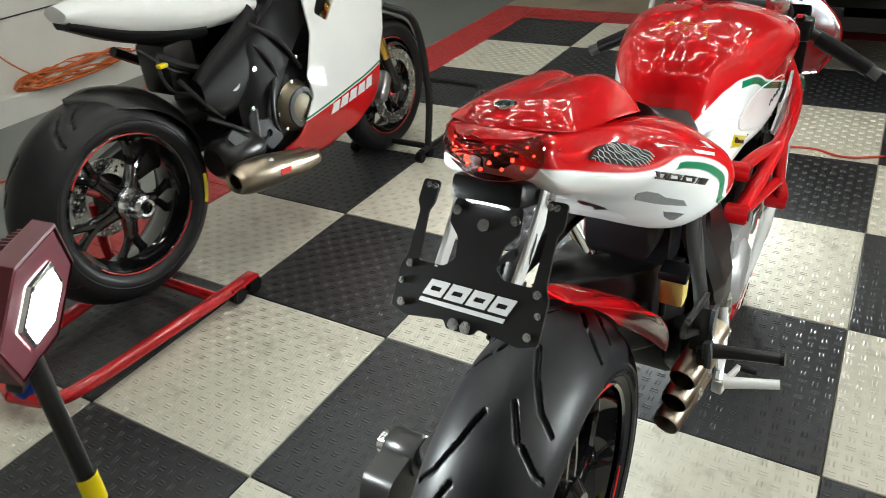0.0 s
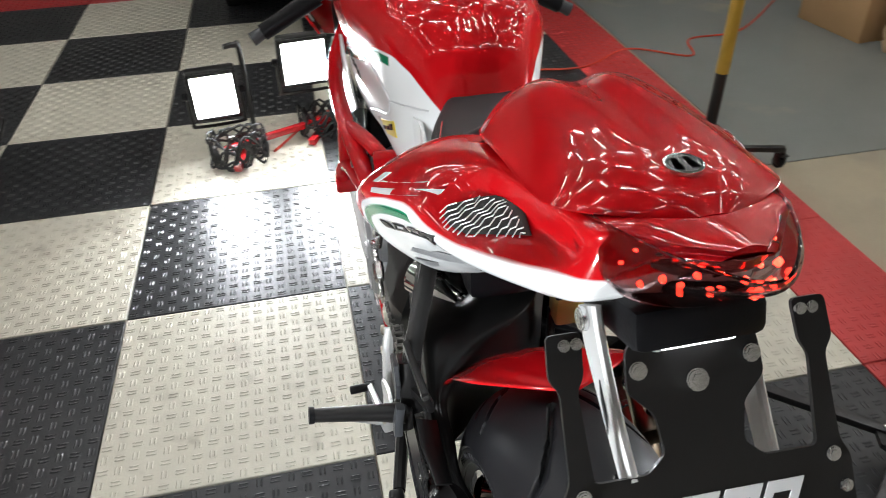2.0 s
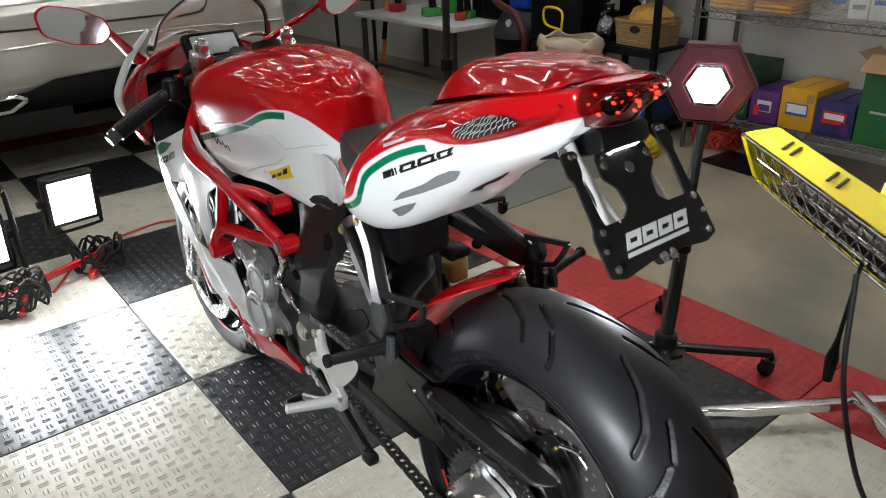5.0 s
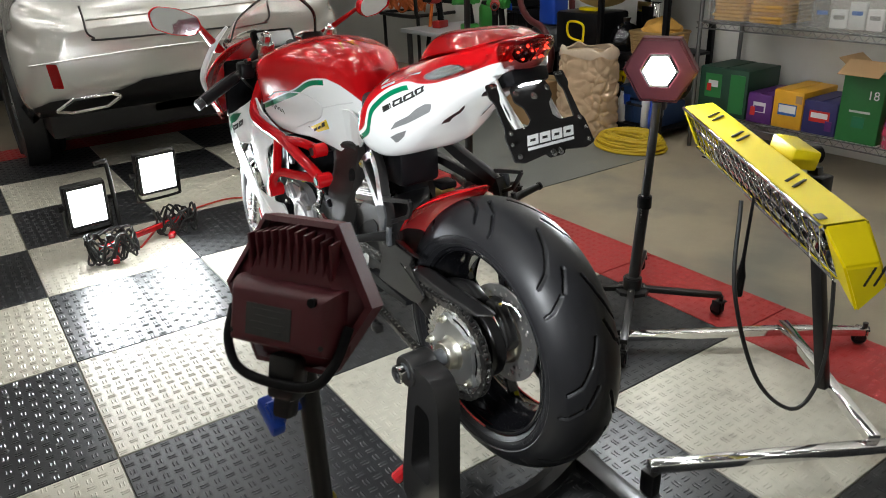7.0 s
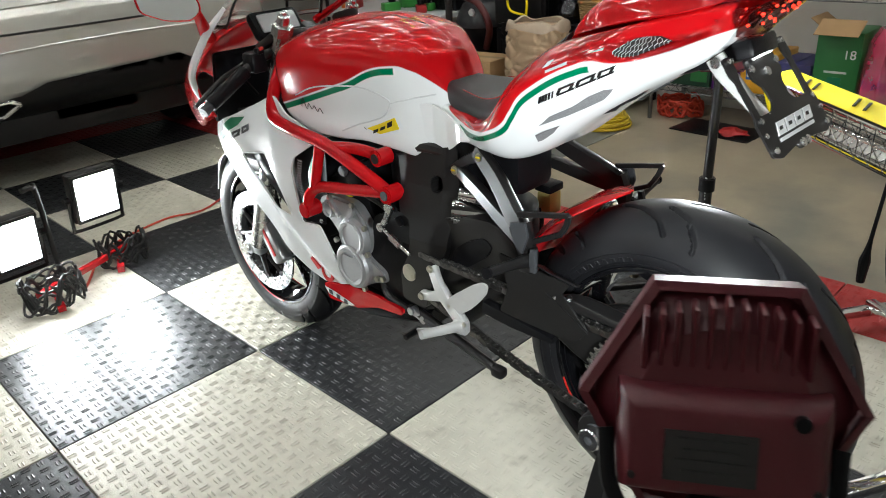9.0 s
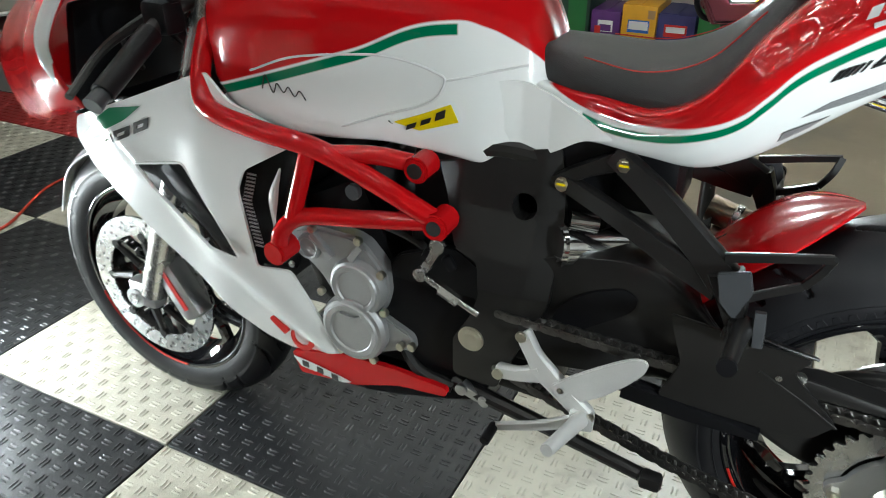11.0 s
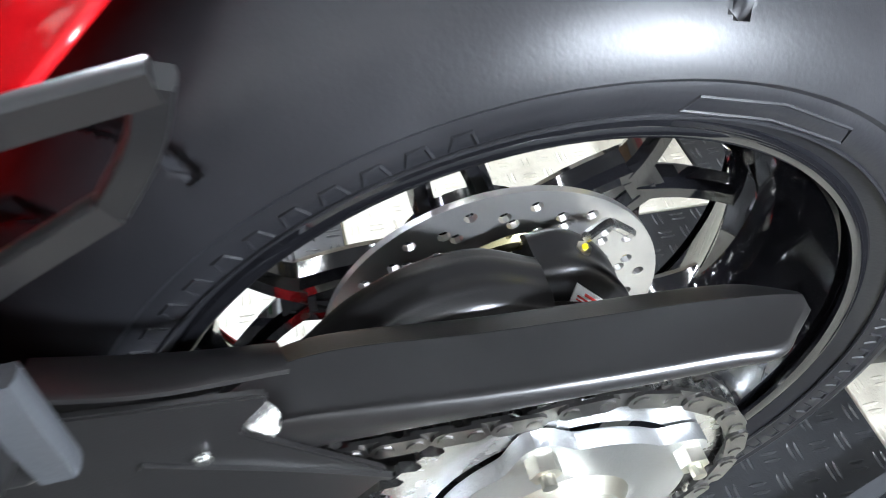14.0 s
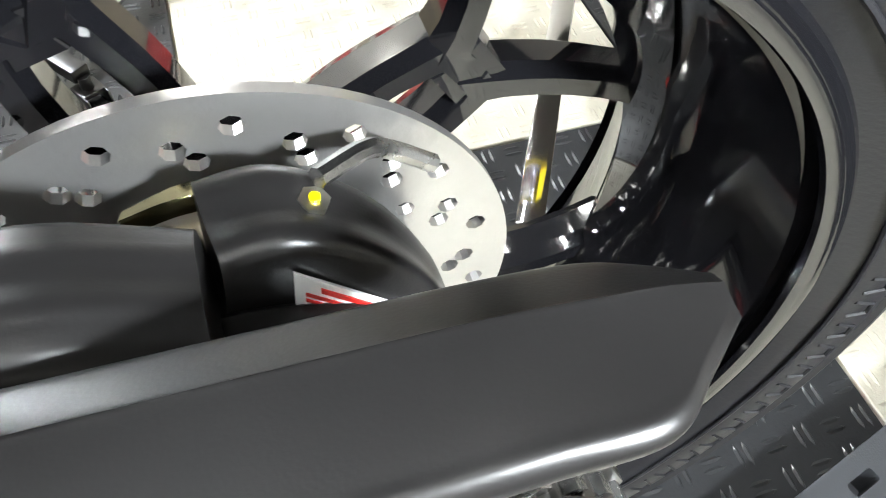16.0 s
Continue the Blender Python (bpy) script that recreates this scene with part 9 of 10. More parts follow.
FX = 3.565
ZD = 0.204
carton("dark green soda can carton with a lighter band", FX, 0.62, 0.94, ZD, 0.27, 0.30, M["box_dark"], marks=((0.7, 0.62, 0.34, 0.5, M["box_green"]), (0.7, 0.66, 0.2, 0.14, M["decal_white"]), (0.2, 0.5, 0.3, 0.8, M["box_green"]), (0.78, 0.58, 0.09, 0.16, M["decal_red"])))
carton("purple soda can carton", FX, 0.46, 0.61, ZD, 0.16, 0.30, M["box_purple"], marks=((0.5, 0.55, 0.5, 0.35, M["decal_white"]), (0.5, 0.5, 0.4, 0.2, M["box_purple"]), (0.75, 0.4, 0.2, 0.3, M["decal_red"])))
carton("orange soda can carton", FX, 0.285, 0.455, ZD, 0.20, 0.32, M["box_orange"], marks=((0.5, 0.5, 0.62, 0.30, M["decal_blue"]), (0.5, 0.52, 0.56, 0.20, M["decal_white"]), (0.15, 0.8, 0.2, 0.2, M["cardboard"])))
carton("dark blue soda can carton", FX, 0.10, 0.28, ZD, 0.17, 0.30, M["box_blue"], marks=((0.5, 0.55, 0.6, 0.34, M["decal_red"]), (0.5, 0.58, 0.5, 0.16, M["decal_white"]), (0.2, 0.3, 0.2, 0.3, M["box_purple"])))
tall = carton("tall green beverage box with open flaps", FX - 0.02, -0.12, 0.085, ZD, 0.345, 0.26, M["box_green"], marks=((0.5, 0.30, 0.30, 0.16, M["decal_green"]), (0.5, 0.45, 0.5, 0.03, M["decal_silver"])))
text_on(tall, "18", 0.06, Matrix.Translation((-0.134, -0.055, 0.24)) @ Matrix(((0, 0, -1, 0), (-1, 0, 0, 0), (0, 1, 0, 0), (0, 0, 0, 1))), M["decal_white"])
part("open_flap", box((0.12, 0.20, 0.003), (-0.16, 0, 0.37), 0.001, (0, -30, 0)), M["cardboard"], tall, "brown inside of an open flap")
part("open_flap", box((0.22, 0.09, 0.003), (0.0, 0.12, 0.375), 0.001, (35, 0, 0)), M["cardboard"], tall)
wp = thing("water_bottle_pack", "pack of clear water bottles in torn pink wrap", "bottle pack", pose(3.68, -0.20, ZD))
for i in range(3):
    for j in range(2):
        b = part("bottle", moved(revolve([(0.0, 0.0), (0.030, 0.0), (0.032, 0.01), (0.032, 0.07), (0.029, 0.08), (0.032, 0.09), (0.032, 0.14), (0.012, 0.185), (0.012, 0.20), (0.0, 0.20)], 18, "z"), Matrix.Translation((-0.10 + 0.068 * i, -0.035 + 0.068 * j, 0.0))), M["bottle"], wp, "clear plastic water bottle")
        part("cap", moved(cyl((0, 0, 0.20), (0, 0, 0.215), 0.014, 14), Matrix.Translation((-0.10 + 0.068 * i, -0.035 + 0.068 * j, 0.0))), M["decal_white"], b)
        part("bottle_label", moved(revolve([(0.0328, 0.085), (0.0328, 0.125)], 18, "z"), Matrix.Translation((-0.10 + 0.068 * i, -0.035 + 0.068 * j, 0.0))), M["decal_blue"], b)
wm = loft([[(0.16 * math.cos(t) * k + 0.01 * math.sin(5 * t), 0.10 * math.sin(t) * k + 0.008 * math.cos(7 * t), z) for t in (2 * math.pi * q / 16 for q in range(16))] for z, k in ((0.0, 0.95), (0.06, 1.02), (0.12, 0.97), (0.22, 0.9), (0.30, 0.75), (0.36, 0.45))], 48, 24)
part("wrapper", wm, mat("thin_pink_wrap", (0.75, 0.06, 0.16), 0.15, vary=0.4, scale=14, bump=0.9, bscale=35, alpha=0.55), wp, "torn pink plastic wrap")


def bin_box(label, y0, y1, contents):
    w = y1 - y0
    b = thing("storage_bin", label, "storage bin", pose(3.74, (y0 + y1) / 2, 0.724), "clear storage bins")
    for sx, sy, px, py in ((0.36, 0.004, 0, -w / 2), (0.36, 0.004, 0, w / 2), (0.004, w, -0.18, 0), (0.004, w, 0.18, 0)):
        part("side", box((sx, sy, 0.24), (px, py, 0.12), 0.001), M["clear_plastic"], b, "clear plastic side")
    part("base", box((0.35, w - 0.01, 0.004), (0, 0, 0.004), 0.001), M["clear_plastic"], b)
    part("rim", join(box((0.37, 0.012, 0.012), (0, -w / 2, 0.24), 0.003), box((0.37, 0.012, 0.012), (0, w / 2, 0.24), 0.003), box((0.012, w, 0.012), (-0.182, 0, 0.24), 0.003), box((0.012, w, 0.012), (0.182, 0, 0.24), 0.003)), M["decal_white"], b)
    return b


bin_box("clear storage bin full of folded orange towels", 0.42, 0.93, 0)
bin_box("clear storage bin with white packets", -0.10, 0.385, 0)
rt = random.Random(4)
for c in range(2):
    for k in range(9):
        tw = thing("folded_towel", "folded orange shop towel in a storage bin", "towel", pose(3.70 + rt.uniform(-0.012, 0.012), 0.56 + 0.235 * c, 0.735 + 0.019 * k, 0, 0, rt.uniform(-4, 4)), "folded towels")
        part("cloth", box((0.27, 0.20 + rt.uniform(-0.01, 0.01), 0.0175), (0, 0, 0.009), 0.007, segments=3), M["towel"], tw)
for k, (y, h, c) in enumerate(((0.02, 0.10, "decal_white"), (0.11, 0.13, "decal_silver"), (0.20, 0.09, "decal_white"), (0.29, 0.12, "clear_plastic"))):
    pk = thing("packet", "small white packet standing in a storage bin", "packet", pose(3.62, y, 0.733, 0, 0, 8 * k), "white packets")
    part("pouch", box((0.03, 0.08, h), (0, 0, h / 2), 0.008), M[c], pk)
    part("print", box((0.001, 0.05, 0.02), (-0.0155, 0, h * 0.6), 0), M["decal_blue"] if k % 2 else M["decal_grey"], pk)

def neat_coil(name, label, at, radii, material, turns, thick):
    """A flat oval coil: loops side by side in a few layers."""
    ob = thing(name, label, "cable", pose(*at))
    rnd = random.Random(5)
    pts = []
    for i in range(turns):
        layer, lane = divmod(i, 7)
        lane = lane if layer % 2 == 0 else 6 - lane
        off = thick * (1.9 * lane + 0.9 * layer)
        tilt, phase = rnd.uniform(-0.9, 0.9) * thick, rnd.uniform(0, 6)
        for k in range(26):
            a = 2 * math.pi * k / 26
            w = rnd.uniform(-0.15, 0.15) * thick
            pts.append(((radii[0] - off + w) * math.cos(a), (radii[1] - off + w) * math.sin(a), max(thick, thick * (1 + 1.75 * layer) + tilt * math.cos(2 * a + phase))))
    part("coiled_cord", tube(pts, thick, 7, len(pts) * 2), material, ob)
    part("loose_end", tube([(radii[0] * 0.9, 0.0, thick), (radii[0] * 1.05, 0.12, thick), (radii[0] * 0.6, 0.24, thick), (-0.02, 0.26, thick)], thick, 7, 24), material, ob)
    return ob


neat_coil("extension_cable", "thick yellow extension cable coiled in an oval on the floor", (3.27, 1.18, -0.008), (0.185, 0.235), M["cable_yellow"], 34, 0.0085)
bag = thing("rag_sack", "clear plastic sack stuffed with crumpled tan rags on the floor", "sack", pose(3.34, 1.63, -0.008, 0, 0, 6))
rings = []
for k in range(60):
    z = 0.52 * k / 59
    fill = 1 - 0.10 * (k / 59) ** 3 - 0.10 * max(0.0, 1 - k / 5)
    ring_ = []
    for q in range(110):
        t = 2 * math.pi * q / 110
        ct, st = math.cos(t), math.sin(t)
        p = Vector((0.125 * math.copysign(abs(ct) ** 0.6, ct), 0.200 * math.copysign(abs(st) ** 0.6, st), 0)) * fill
        d, _ = noise.voronoi(Vector((p.x, p.y, z)) * 14 + noise.noise_vector(Vector((p.x, p.y, z)) * 9) * 0.35)
        dent = 0.022 * (1 - math.exp(-(d[1] - d[0]) * 6)) - 0.012
        ring_.append((p.x * (1 + dent / 0.14), p.y * (1 + dent / 0.20), z + 0.25 * dent * (k > 3)))
    rings.append(ring_)
sack_bm = bmesh.new()
grid_v = [[sack_bm.verts.new(p) for p in r] for r in rings]
for r0, r1 in zip(grid_v, grid_v[1:]):
    for q in range(110):
        sack_bm.faces.new((r0[q], r0[(q + 1) % 110], r1[(q + 1) % 110], r1[q]))
sack_bm.faces.new(grid_v[-1])
sack_bm.faces.new(grid_v[0][::-1])
part("rag_filling", sack_bm, M["paper"], bag, "crumpled tan rags", sharp=80)
part("sack_rim", loft([[(math.copysign(0.128 * k * abs(math.cos(t)) ** 0.6, math.cos(t)), math.copysign(0.195 * k * abs(math.sin(t)) ** 0.6, math.sin(t)), 0.50 + h + 0.012 * math.sin(5 * t + 2 * h * 30)) for t in (2 * math.pi * q / 30 for q in range(30))] for h, k in ((0.0, 1.0), (0.03, 0.97), (0.05, 0.90), (0.045, 0.80))], 60, 12, cap=False), mat("thin_clear_sack", (0.80, 0.66, 0.52), 0.2, vary=0.15, scale=20, bump=0.6, bscale=40, alpha=0.6), bag, "folded rim of the clear sack")


def tool_case(label, at, size, material, accent, turn=0, kind="tool case"):
    c = thing("tool_case", label, kind, pose(*at, 0, 0, turn), "cases and bins by the wall")
    sx, sy, sz = size
    part("shell", box((sx, sy, sz * 0.62), (0, 0, sz * 0.31), 0.02), material, c)
    part("lid", box((sx * 1.02, sy * 1.02, sz * 0.34), (0, 0, sz * 0.82), 0.02), material, c)
    for s in (-1, 1):
        part("latch", box((0.012, 0.05, 0.07), (-sx / 2 - 0.006, s * sy * 0.28, sz * 0.62), 0.004), accent, c)
    part("handle", tube([(-sx / 2, -0.07, sz * 0.55), (-sx / 2 - 0.035, -0.06, sz * 0.55), (-sx / 2 - 0.035, 0.06, sz * 0.55), (-sx / 2, 0.07, sz * 0.55)], 0.009, 8, 20), M["plastic"], c)
    for k in range(4):
        part("rib", box((0.01, 0.012, sz * 0.45), (-sx / 2 - 0.003, sy * (-0.36 + 0.24 * k), sz * 0.30), 0.003), material, c)
    return c


tool_case("dark blue plastic bin on the floor under the rack", (3.66, 1.36, 0.055), (0.26, 0.34, 0.24), M["dark_blue"], M["blue"])
big = tool_case("tall black plastic tool case with a yellow handle", (3.63, 1.90, -0.012), (0.30, 0.38, 0.745), M["plastic"], M["plastic"])
part("handle_frame", tube([(-0.156, -0.075, 0.55), (-0.158, 0.055, 0.58), (-0.158, 0.060, 0.67), (-0.156, -0.070, 0.66), (-0.156, -0.075, 0.55)], 0.008, 8, 30), M["decal_yellow"], big, "yellow moulded frame")
part("top_handle", box((0.06, 0.16, 0.03), (-0.02, 0, 0.745), 0.010), M["decal_yellow"], big, "yellow carrying handle")
duf = thing("duffel_bag", "crumpled khaki canvas bag lying on the tool case", "bag", pose(3.66, 1.86, 0.747))
part("cloth_body", loft([[((0.07 + 0.05 * math.sin(math.pi * u)) * math.cos(t) * (1 + 0.12 * math.sin(5 * t + 9 * u)), -0.19 + 0.38 * u, 0.09 + (0.05 + 0.045 * math.sin(math.pi * u)) * math.sin(t) * (1 + 0.10 * math.cos(4 * t + 7 * u))) for t in (2 * math.pi * q / 18 for q in range(18))] for u in (0, 0.12, 0.3, 0.5, 0.7, 0.88, 1.0)], 40, 30), M["cloth"], duf)
part("bag_strap", tube([(-0.09, -0.10, 0.13), (-0.11, -0.04, 0.19), (-0.11, 0.05, 0.19), (-0.09, 0.10, 0.13)], 0.010, 6, 20, flat=0.4), M["plastic"], duf, "dark webbing strap")

# black steel rack between the wire shelf and the tool case
rack = thing("steel_rack", "black painted steel rack holding bags and a basket", "rack", pose(3.7, 1.43, 0))
for x in (3.50, 3.94):
    for y in (1.165, 1.695):
        wpart("post", square_bar((x, y, -0.012), (x, y, 1.60), 0.032, 0.032), M["plastic"], rack, "black steel post")
for z in (0.045, 0.485, 0.880, 1.30):
    shelf_part = wpart("shelf_board", box((0.47, 0.56, 0.018), (3.72, 1.43, z), 0.003), M["plastic"], rack, "black shelf board")
    wpart("front_lip", box((0.012, 0.50, 0.045), (3.488, 1.43, z - 0.012), 0.002), M["plastic"], shelf_part)
wb = thing("wicker_basket", "rectangular wicker basket with a hand hole", "basket", pose(3.64, 1.325, 0.494))
BW, BD, BH_ = 0.155, 0.125, 0.135


def basket_ring(k, z, wave=0.0, turns=0.0):
    pts = []
    for q in range(48):
        t = 2 * math.pi * q / 48
        c, s_ = math.cos(t), math.sin(t)
        g = k + wave * math.sin(24 * t + turns)
        pts.append((math.copysign(BD * g * abs(c) ** 0.35, c), math.copysign(BW * g * abs(s_) ** 0.35, s_), z))
    return pts


part("basket_wall", loft([basket_ring(0.90, 0.0), basket_ring(0.95, 0.07), basket_ring(1.0, BH_)], 96, 10), M["wicker"], wb)
for k in range(11):
    ringp = basket_ring(0.915 + 0.0085 * k, 0.008 + 0.0118 * k, 0.012, math.pi * (k % 2))
    part("weave", tube(ringp + ringp[:1], 0.0060, 5), M["wicker"], wb)
rimp = basket_ring(1.02, BH_)
part("basket_rim", tube(rimp + rimp[:1], 0.009, 7), M["wicker"], wb)
part("hand_hole", moved(revolve([(0.0, -0.004), (0.034, -0.004), (0.034, 0.004), (0.0, 0.004)], 24), Matrix.Translation((-BD * 1.02, -0.01, 0.095)) @ Matrix.Scale(0.6, 4, (0, 0, 1))), M["cable_black"], wb, "dark hand hole")
rcl = random.Random(12)
cl_ = thing("cloth_pile", "heap of crumpled tan cloths in the basket", "cloth", pose(3.64, 1.300, 0.625))
part("cloth", loft([[((0.105 - 0.08 * (k / 4) ** 2) * math.cos(t) * (1 + 0.22 * rcl.uniform(-1, 1)), (0.145 - 0.10 * (k / 4) ** 2) * math.sin(t) * (1 + 0.2 * rcl.uniform(-1, 1)), 0.085 * k / 4 + rcl.uniform(-0.012, 0.012)) for t in (2 * math.pi * q / 14 for q in range(14))] for k in range(5)], 50, 24), M["towel"], cl_)
rbg = random.Random(21)
bbg = thing("plastic_bag", "glossy black plastic bag slumped on the rack", "bag", pose(3.62, 1.585, 0.494))
part("bag_body", loft([[(0.095 * w * math.cos(t) * (1 + 0.16 * rbg.uniform(-1, 1)), 0.085 * w * math.sin(t) * (1 + 0.16 * rbg.uniform(-1, 1)), z) for t in (2 * math.pi * q / 14 for q in range(14))] for z, w in ((0.0, 0.85), (0.05, 1.0), (0.11, 0.92), (0.155, 0.6), (0.175, 0.25), (0.205, 0.32))], 46, 30), M["black_gloss"], bbg, sharp=30)
tin = thing("metal_box", "shiny steel box standing at the back of the rack", "box", pose(3.85, 1.56, 0.494))
part("tin_body", box((0.12, 0.19, 0.29), (0, 0, 0.145), 0.008), M["chrome"], tin)
part("tin_window", box((0.004, 0.10, 0.12), (-0.0605, 0, 0.20), 0.002), M["plastic"], tin, "dark recessed panel")
spb = thing("spray_bottle", "black spray bottle with a yellow trigger head", "bottle", pose(3.56, 1.56, 0.054))
part("bottle_body", revolve([(0.0, 0.0), (0.036, 0.0), (0.040, 0.01), (0.040, 0.16), (0.030, 0.20), (0.014, 0.235), (0.014, 0.25), (0.0, 0.25)], 22, "z"), M["plastic"], spb)
part("trigger_head", join(cyl((0, 0, 0.25), (0, 0, 0.285), 0.017, 14), box((0.032, 0.085, 0.034), (0, -0.010, 0.302), 0.008), box((0.014, 0.012, 0.05), (0, -0.040, 0.268), 0.003, (20, 0, 0))), M["decal_yellow"], spb, "yellow trigger head")
part("trigger_nozzle", cyl((0, 0.032, 0.302), (0, 0.050, 0.302), 0.013, 14), M["plastic"], spb)
for k, (mt, h, y) in enumerate((("decal_white", 0.20, 1.50), ("blue", 0.16, 1.225), ("decal_silver", 0.24, 1.285))):
    jug = thing("bottle", ("white plastic bottle on the low rack shelf", "blue plastic bottle on the low rack shelf", "grey plastic bottle on the low rack shelf")[k], "bottle", pose(3.53, y, 0.054) if k == 0 else pose(3.515, y, 0.054), "bottles on the rack")
    part("bottle_body", revolve([(0.0, 0.0), (0.026, 0.0), (0.029, 0.008), (0.029, h * 0.70), (0.014, h * 0.86), (0.012, h), (0.0, h)], 20, "z"), M[mt], jug)
    part("cap", cyl((0, 0, h), (0, 0, h + 0.022), 0.014, 14, bevel=0.002), M["decal_black"], jug)

# workshop vacuum with a maroon hose, blue can on top
vac = thing("workshop_vacuum", "dark workshop vacuum cleaner with a maroon hose", "vacuum cleaner", pose(3.70, 2.40, -0.012))
part("drum", revolve([(0.0, 0.06), (0.15, 0.06), (0.165, 0.08), (0.175, 0.40), (0.180, 0.41), (0.180, 0.43), (0.0, 0.43)], 36, "z"), M["plastic"], vac)
part("motor_head", revolve([(0.18, 0.43), (0.185, 0.45), (0.175, 0.50), (0.13, 0.58), (0.09, 0.605), (0.0, 0.61)], 36, "z"), M["anthracite"], vac, "dark grey motor head")
part("switch_dial", moved(revolve([(0.0, -0.012), (0.022, -0.012), (0.026, 0.0), (0.0, 0.0)], 20), Matrix.Translation((-0.158, -0.05, 0.535))), M["decal_silver"], vac, "grey dial")
for k in range(4):
    a = radians(45 + 90 * k)
    part("wheel", cyl((0.15 * math.cos(a), 0.15 * math.sin(a), 0.0), (0.15 * math.cos(a), 0.15 * math.sin(a), 0.06), 0.028, 16, bevel=0.006), M["plastic"], vac)
part("vacuum_hose", tube([(-0.12, -0.14, 0.30), (-0.20, -0.24, 0.46), (-0.19, -0.14, 0.60), (-0.16, 0.06, 0.66), (-0.08, 0.24, 0.78), (0.02, 0.28, 1.0), (0.12, 0.20, 1.12), (0.22, 0.06, 1.02), (0.255, 0.02, 0.62)], 0.024, 12, 90), M["maroon_hose"], vac, "ribbed maroon hose")
can = thing("fuel_can", "blue plastic can standing on the vacuum cleaner", "can", pose(3.70, 2.36, 0.596))
part("can_body", box((0.15, 0.17, 0.23), (0, 0, 0.115), 0.025, segments=3), M["blue"], can)
part("can_handle", tube([(0, -0.06, 0.22), (0, -0.05, 0.28), (0, 0.03, 0.29), (0, 0.06, 0.22)], 0.013, 8, 16), M["blue"], can)
part("spout", cyl((0, 0.06, 0.225), (0, 0.075, 0.27), 0.018, 14), M["plastic"], can)

# red cable heap and a dark mat under the wire shelf
coil("extension_cable", "orange-red cable heaped under the wire shelf", (3.72, 0.86, -0.012), (0.10, 0.12), M["cable_red"], 12, 0.007, 0.10)
mt_ = thing("rubber_mat", "dark grey mat lying on the concrete under the shelf", "mat", pose(3.52, 0.52, -0.012, 0, 0, -4))
part("sheet", box((0.26, 0.46, 0.008), (0, 0, 0.004), 0.003), M["plastic"], mt_)
rg = thing("shop_rag", "crumpled red rag on the dark mat", "rag", pose(3.48, 0.42, -0.004))
rr = random.Random(31)
part("cloth", loft([[((0.06 - 0.05 * (k / 3) ** 2) * math.cos(t) * (1 + 0.3 * rr.uniform(-1, 1)), (0.075 - 0.06 * (k / 3) ** 2) * math.sin(t) * (1 + 0.3 * rr.uniform(-1, 1)), 0.035 * k / 3 + rr.uniform(0, 0.006)) for t in (2 * math.pi * q / 12 for q in range(12))] for k in range(4)], 36, 16), M["tool_red"], rg)
cbx = thing("cardboard_box", "plain brown cardboard box on the floor", "box", pose(3.30, 2.11, -0.012, 0, 0, 6))
part("body", box((0.28, 0.42, 0.30), (0, 0, 0.15), 0.003), M["cardboard"], cbx)
for s in (-1, 1):
    part("flap", box((0.137, 0.42, 0.004), (s * 0.0695, 0, 0.3025), 0.001), M["cardboard"], cbx)
part("tape", box((0.05, 0.424, 0.001), (0, 0, 0.3055), 0), mat("parcel_tape", (0.45, 0.33, 0.2), 0.2, vary=0.1), cbx)
bn = thing("work_bench", "low grey work bench crowded with tools", "bench", pose(3.62, 3.05, 0))
wpart("top", box((0.70, 1.22, 0.035), (3.62, 3.21, 0.4825), 0.005), M["decal_silver"], bn, "pale grey bench top")
for x in (3.32, 3.92):
    for y in (2.66, 3.76):
        wpart("leg", square_bar((x, y, -0.012), (x, y, 0.465), 0.035), M["wire"], bn)
wpart("lower_rail", square_bar((3.32, 2.66, 0.12), (3.32, 3.76, 0.12), 0.025), M["wire"], bn)


def power_tool(label, at, turn, material, s=1.0):
    t = thing("power_tool", label, "power tool", pose(*at, 0, 0, turn) @ Matrix.Diagonal((s, s, s, 1)), "power tools on the bench")
    part("motor_housing", join(cyl((-0.10, 0, 0.20), (0.06, 0, 0.20), 0.036, 20, 0.030, 0.006), cyl((-0.125, 0, 0.20), (-0.10, 0, 0.20), 0.03, 20)), material, t)
    part("chuck", cyl((0.06, 0, 0.20), (0.12, 0, 0.20), 0.022, 16, 0.012), M["plastic"], t)
    part("handle", tube([(-0.05, 0, 0.18), (-0.065, 0, 0.11), (-0.07, 0, 0.05)], [0.026, 0.021, 0.024], 12, 10), M["plastic"], t)
    part("battery", box((0.11, 0.07, 0.05), (-0.06, 0, 0.025), 0.010), material, t)
    part("trigger", box((0.014, 0.016, 0.03), (-0.034, 0, 0.15), 0.004), M["decal_black"], t)
    return t


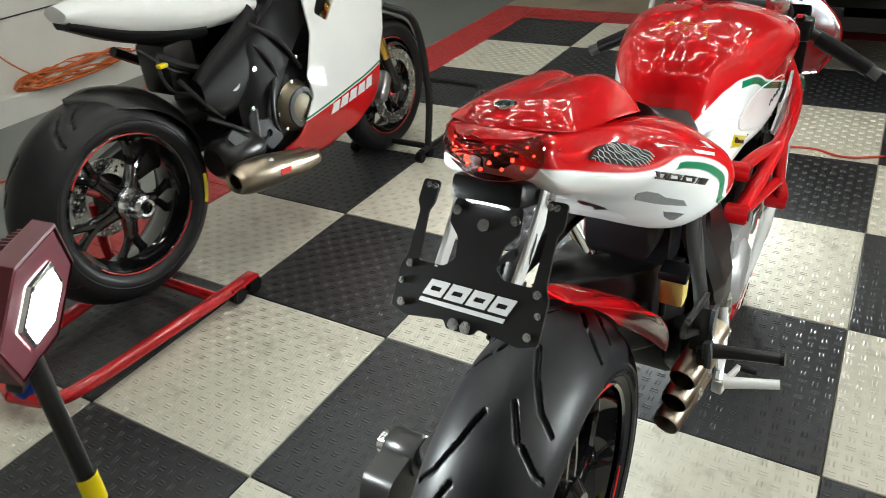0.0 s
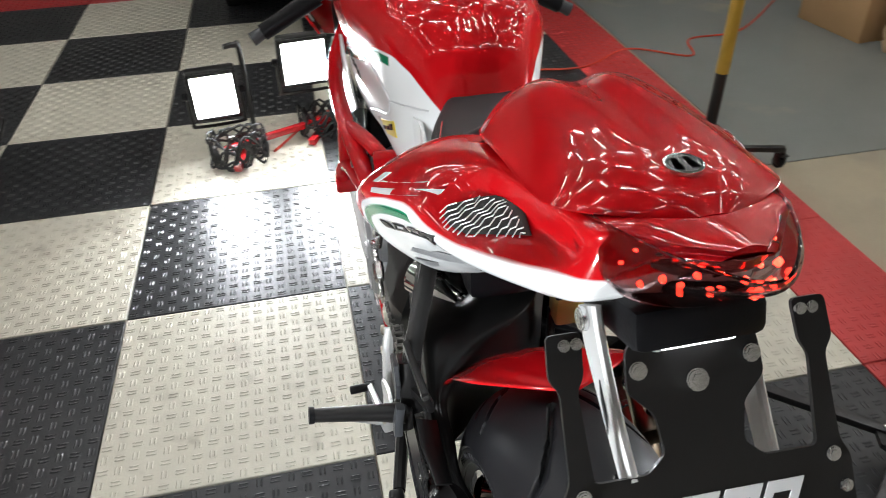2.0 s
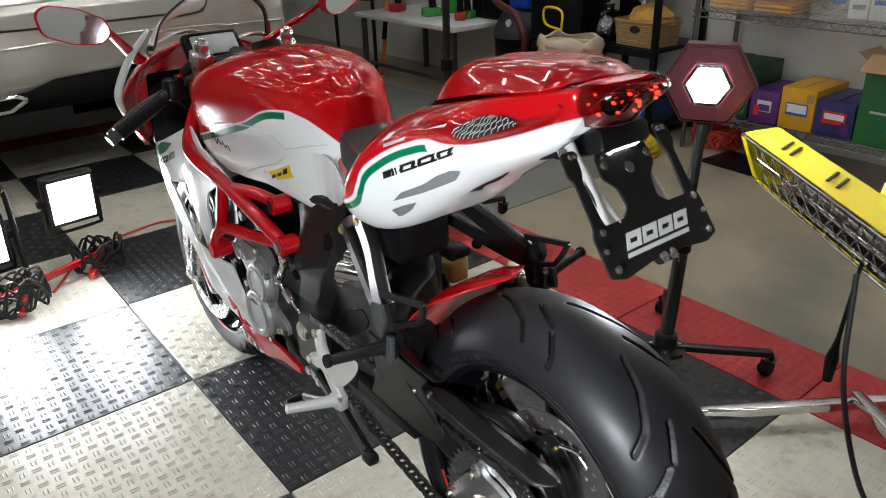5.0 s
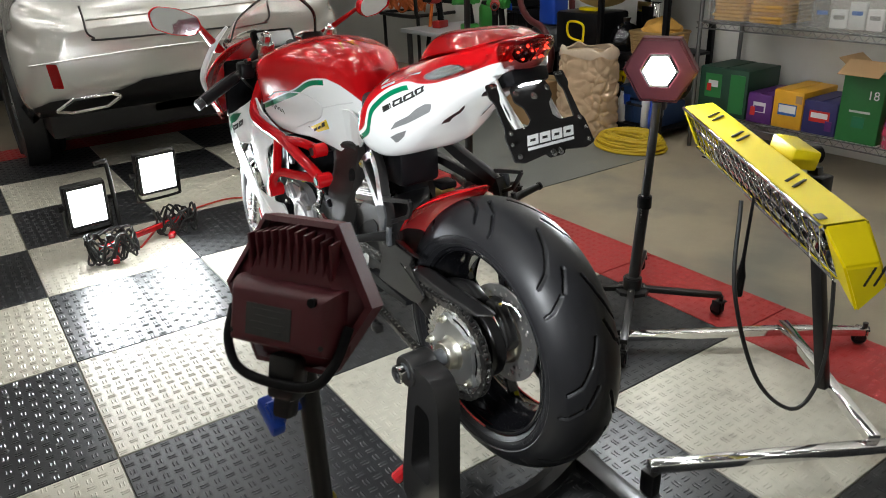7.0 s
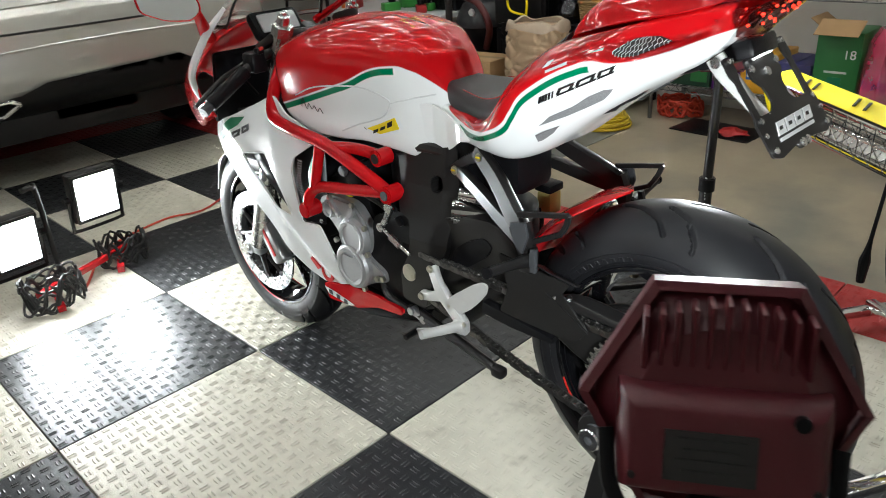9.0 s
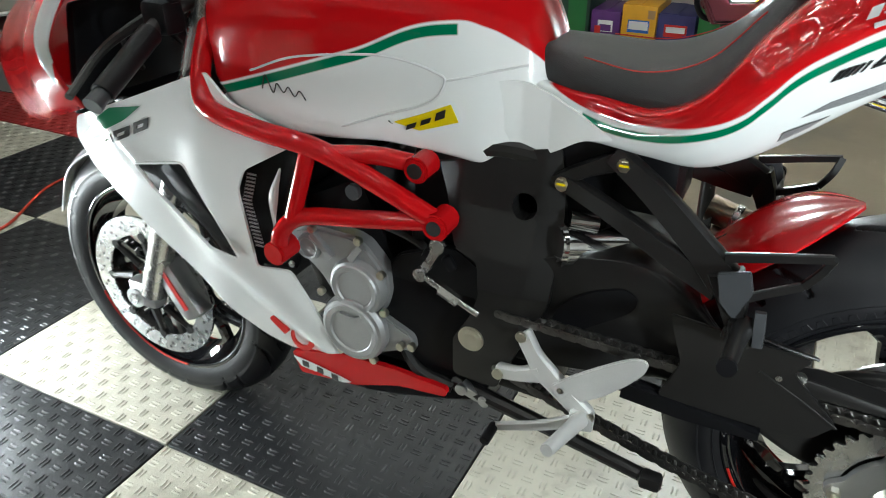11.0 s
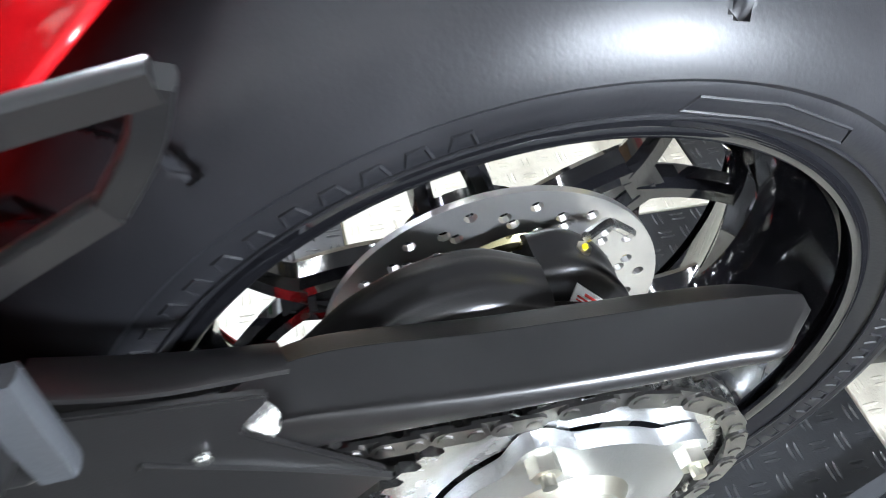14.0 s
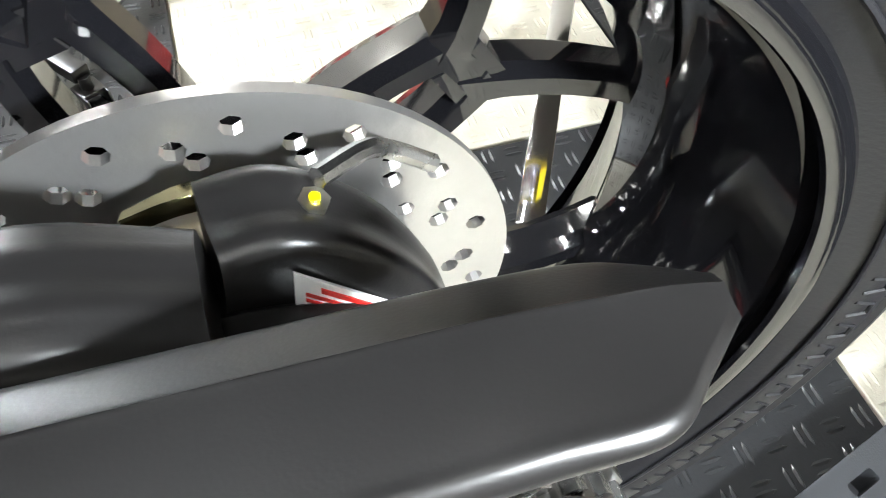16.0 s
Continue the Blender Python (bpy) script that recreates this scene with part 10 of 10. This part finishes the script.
power_tool("red cordless drill standing on the bench", (3.45, 3.55, 0.50), 200, M["tool_red"], 1.2)
power_tool("green cordless drill standing on the bench", (3.45, 3.18, 0.50), 160, M["tool_green"], 1.25)
power_tool("green cordless driver standing on the bench", (3.62, 2.95, 0.50), 100, M["tool_green"], 1.1)
power_tool("red cordless driver standing on the bench", (3.50, 2.80, 0.50), 230, M["tool_red"], 1.1)
gt = thing("garden_sprayer", "green plastic bottle standing on the bench", "bottle", pose(3.75, 3.2, 0.50))
part("tank", revolve([(0.0, 0.0), (0.07, 0.0), (0.08, 0.02), (0.08, 0.16), (0.05, 0.22), (0.02, 0.25), (0.0, 0.25)], 24, "z"), M["tool_green"], gt)
part("nozzle", join(cyl((0, 0, 0.25), (0, 0, 0.30), 0.015, 12), box((0.10, 0.025, 0.025), (-0.03, 0, 0.305), 0.006)), M["plastic"], gt)
op = thing("pole_tool", "orange pole leaning against the wall", "pole", pose(3.42, 3.62, 0))
wpart("shaft", cyl((3.42, 3.70, -0.012), (3.70, 3.72, 1.75), 0.015, 14), M["orange"], op)
wpart("grip", cyl((3.46, 3.703, 0.28), (3.49, 3.705, 0.45), 0.019, 14), M["plastic"], op)
tool_case("black tool case standing on the bench", (3.80, 2.76, 0.50), (0.24, 0.26, 0.30), M["plastic"], M["blue"])
rk = thing("cable_rack", "black tubular rack holding coiled cable", "rack", pose(3.8, 4.3, 0))
wpart("frame", join(tube([(3.55, 4.0, 0.95), (3.55, 4.0, 0.60), (3.58, 4.05, 0.55), (3.58, 4.6, 0.55), (3.55, 4.65, 0.60), (3.55, 4.65, 0.95)], 0.018, 10, 40)), M["black"], rk)
for y in (4.02, 4.62):
    wpart("leg", cyl((3.58, y, -0.012), (3.58, y, 0.56), 0.016, 12), M["black"], rk)
    wpart("wall_arm", cyl((3.58, y, 0.56), (3.99, y, 0.56), 0.016, 12), M["black"], rk)
coil("extension_cable", "orange extension cable coiled on the black rack", (3.66, 4.32, 0.58), (0.10, 0.26), M["cable_orange"], 14, 0.009, 0.25)
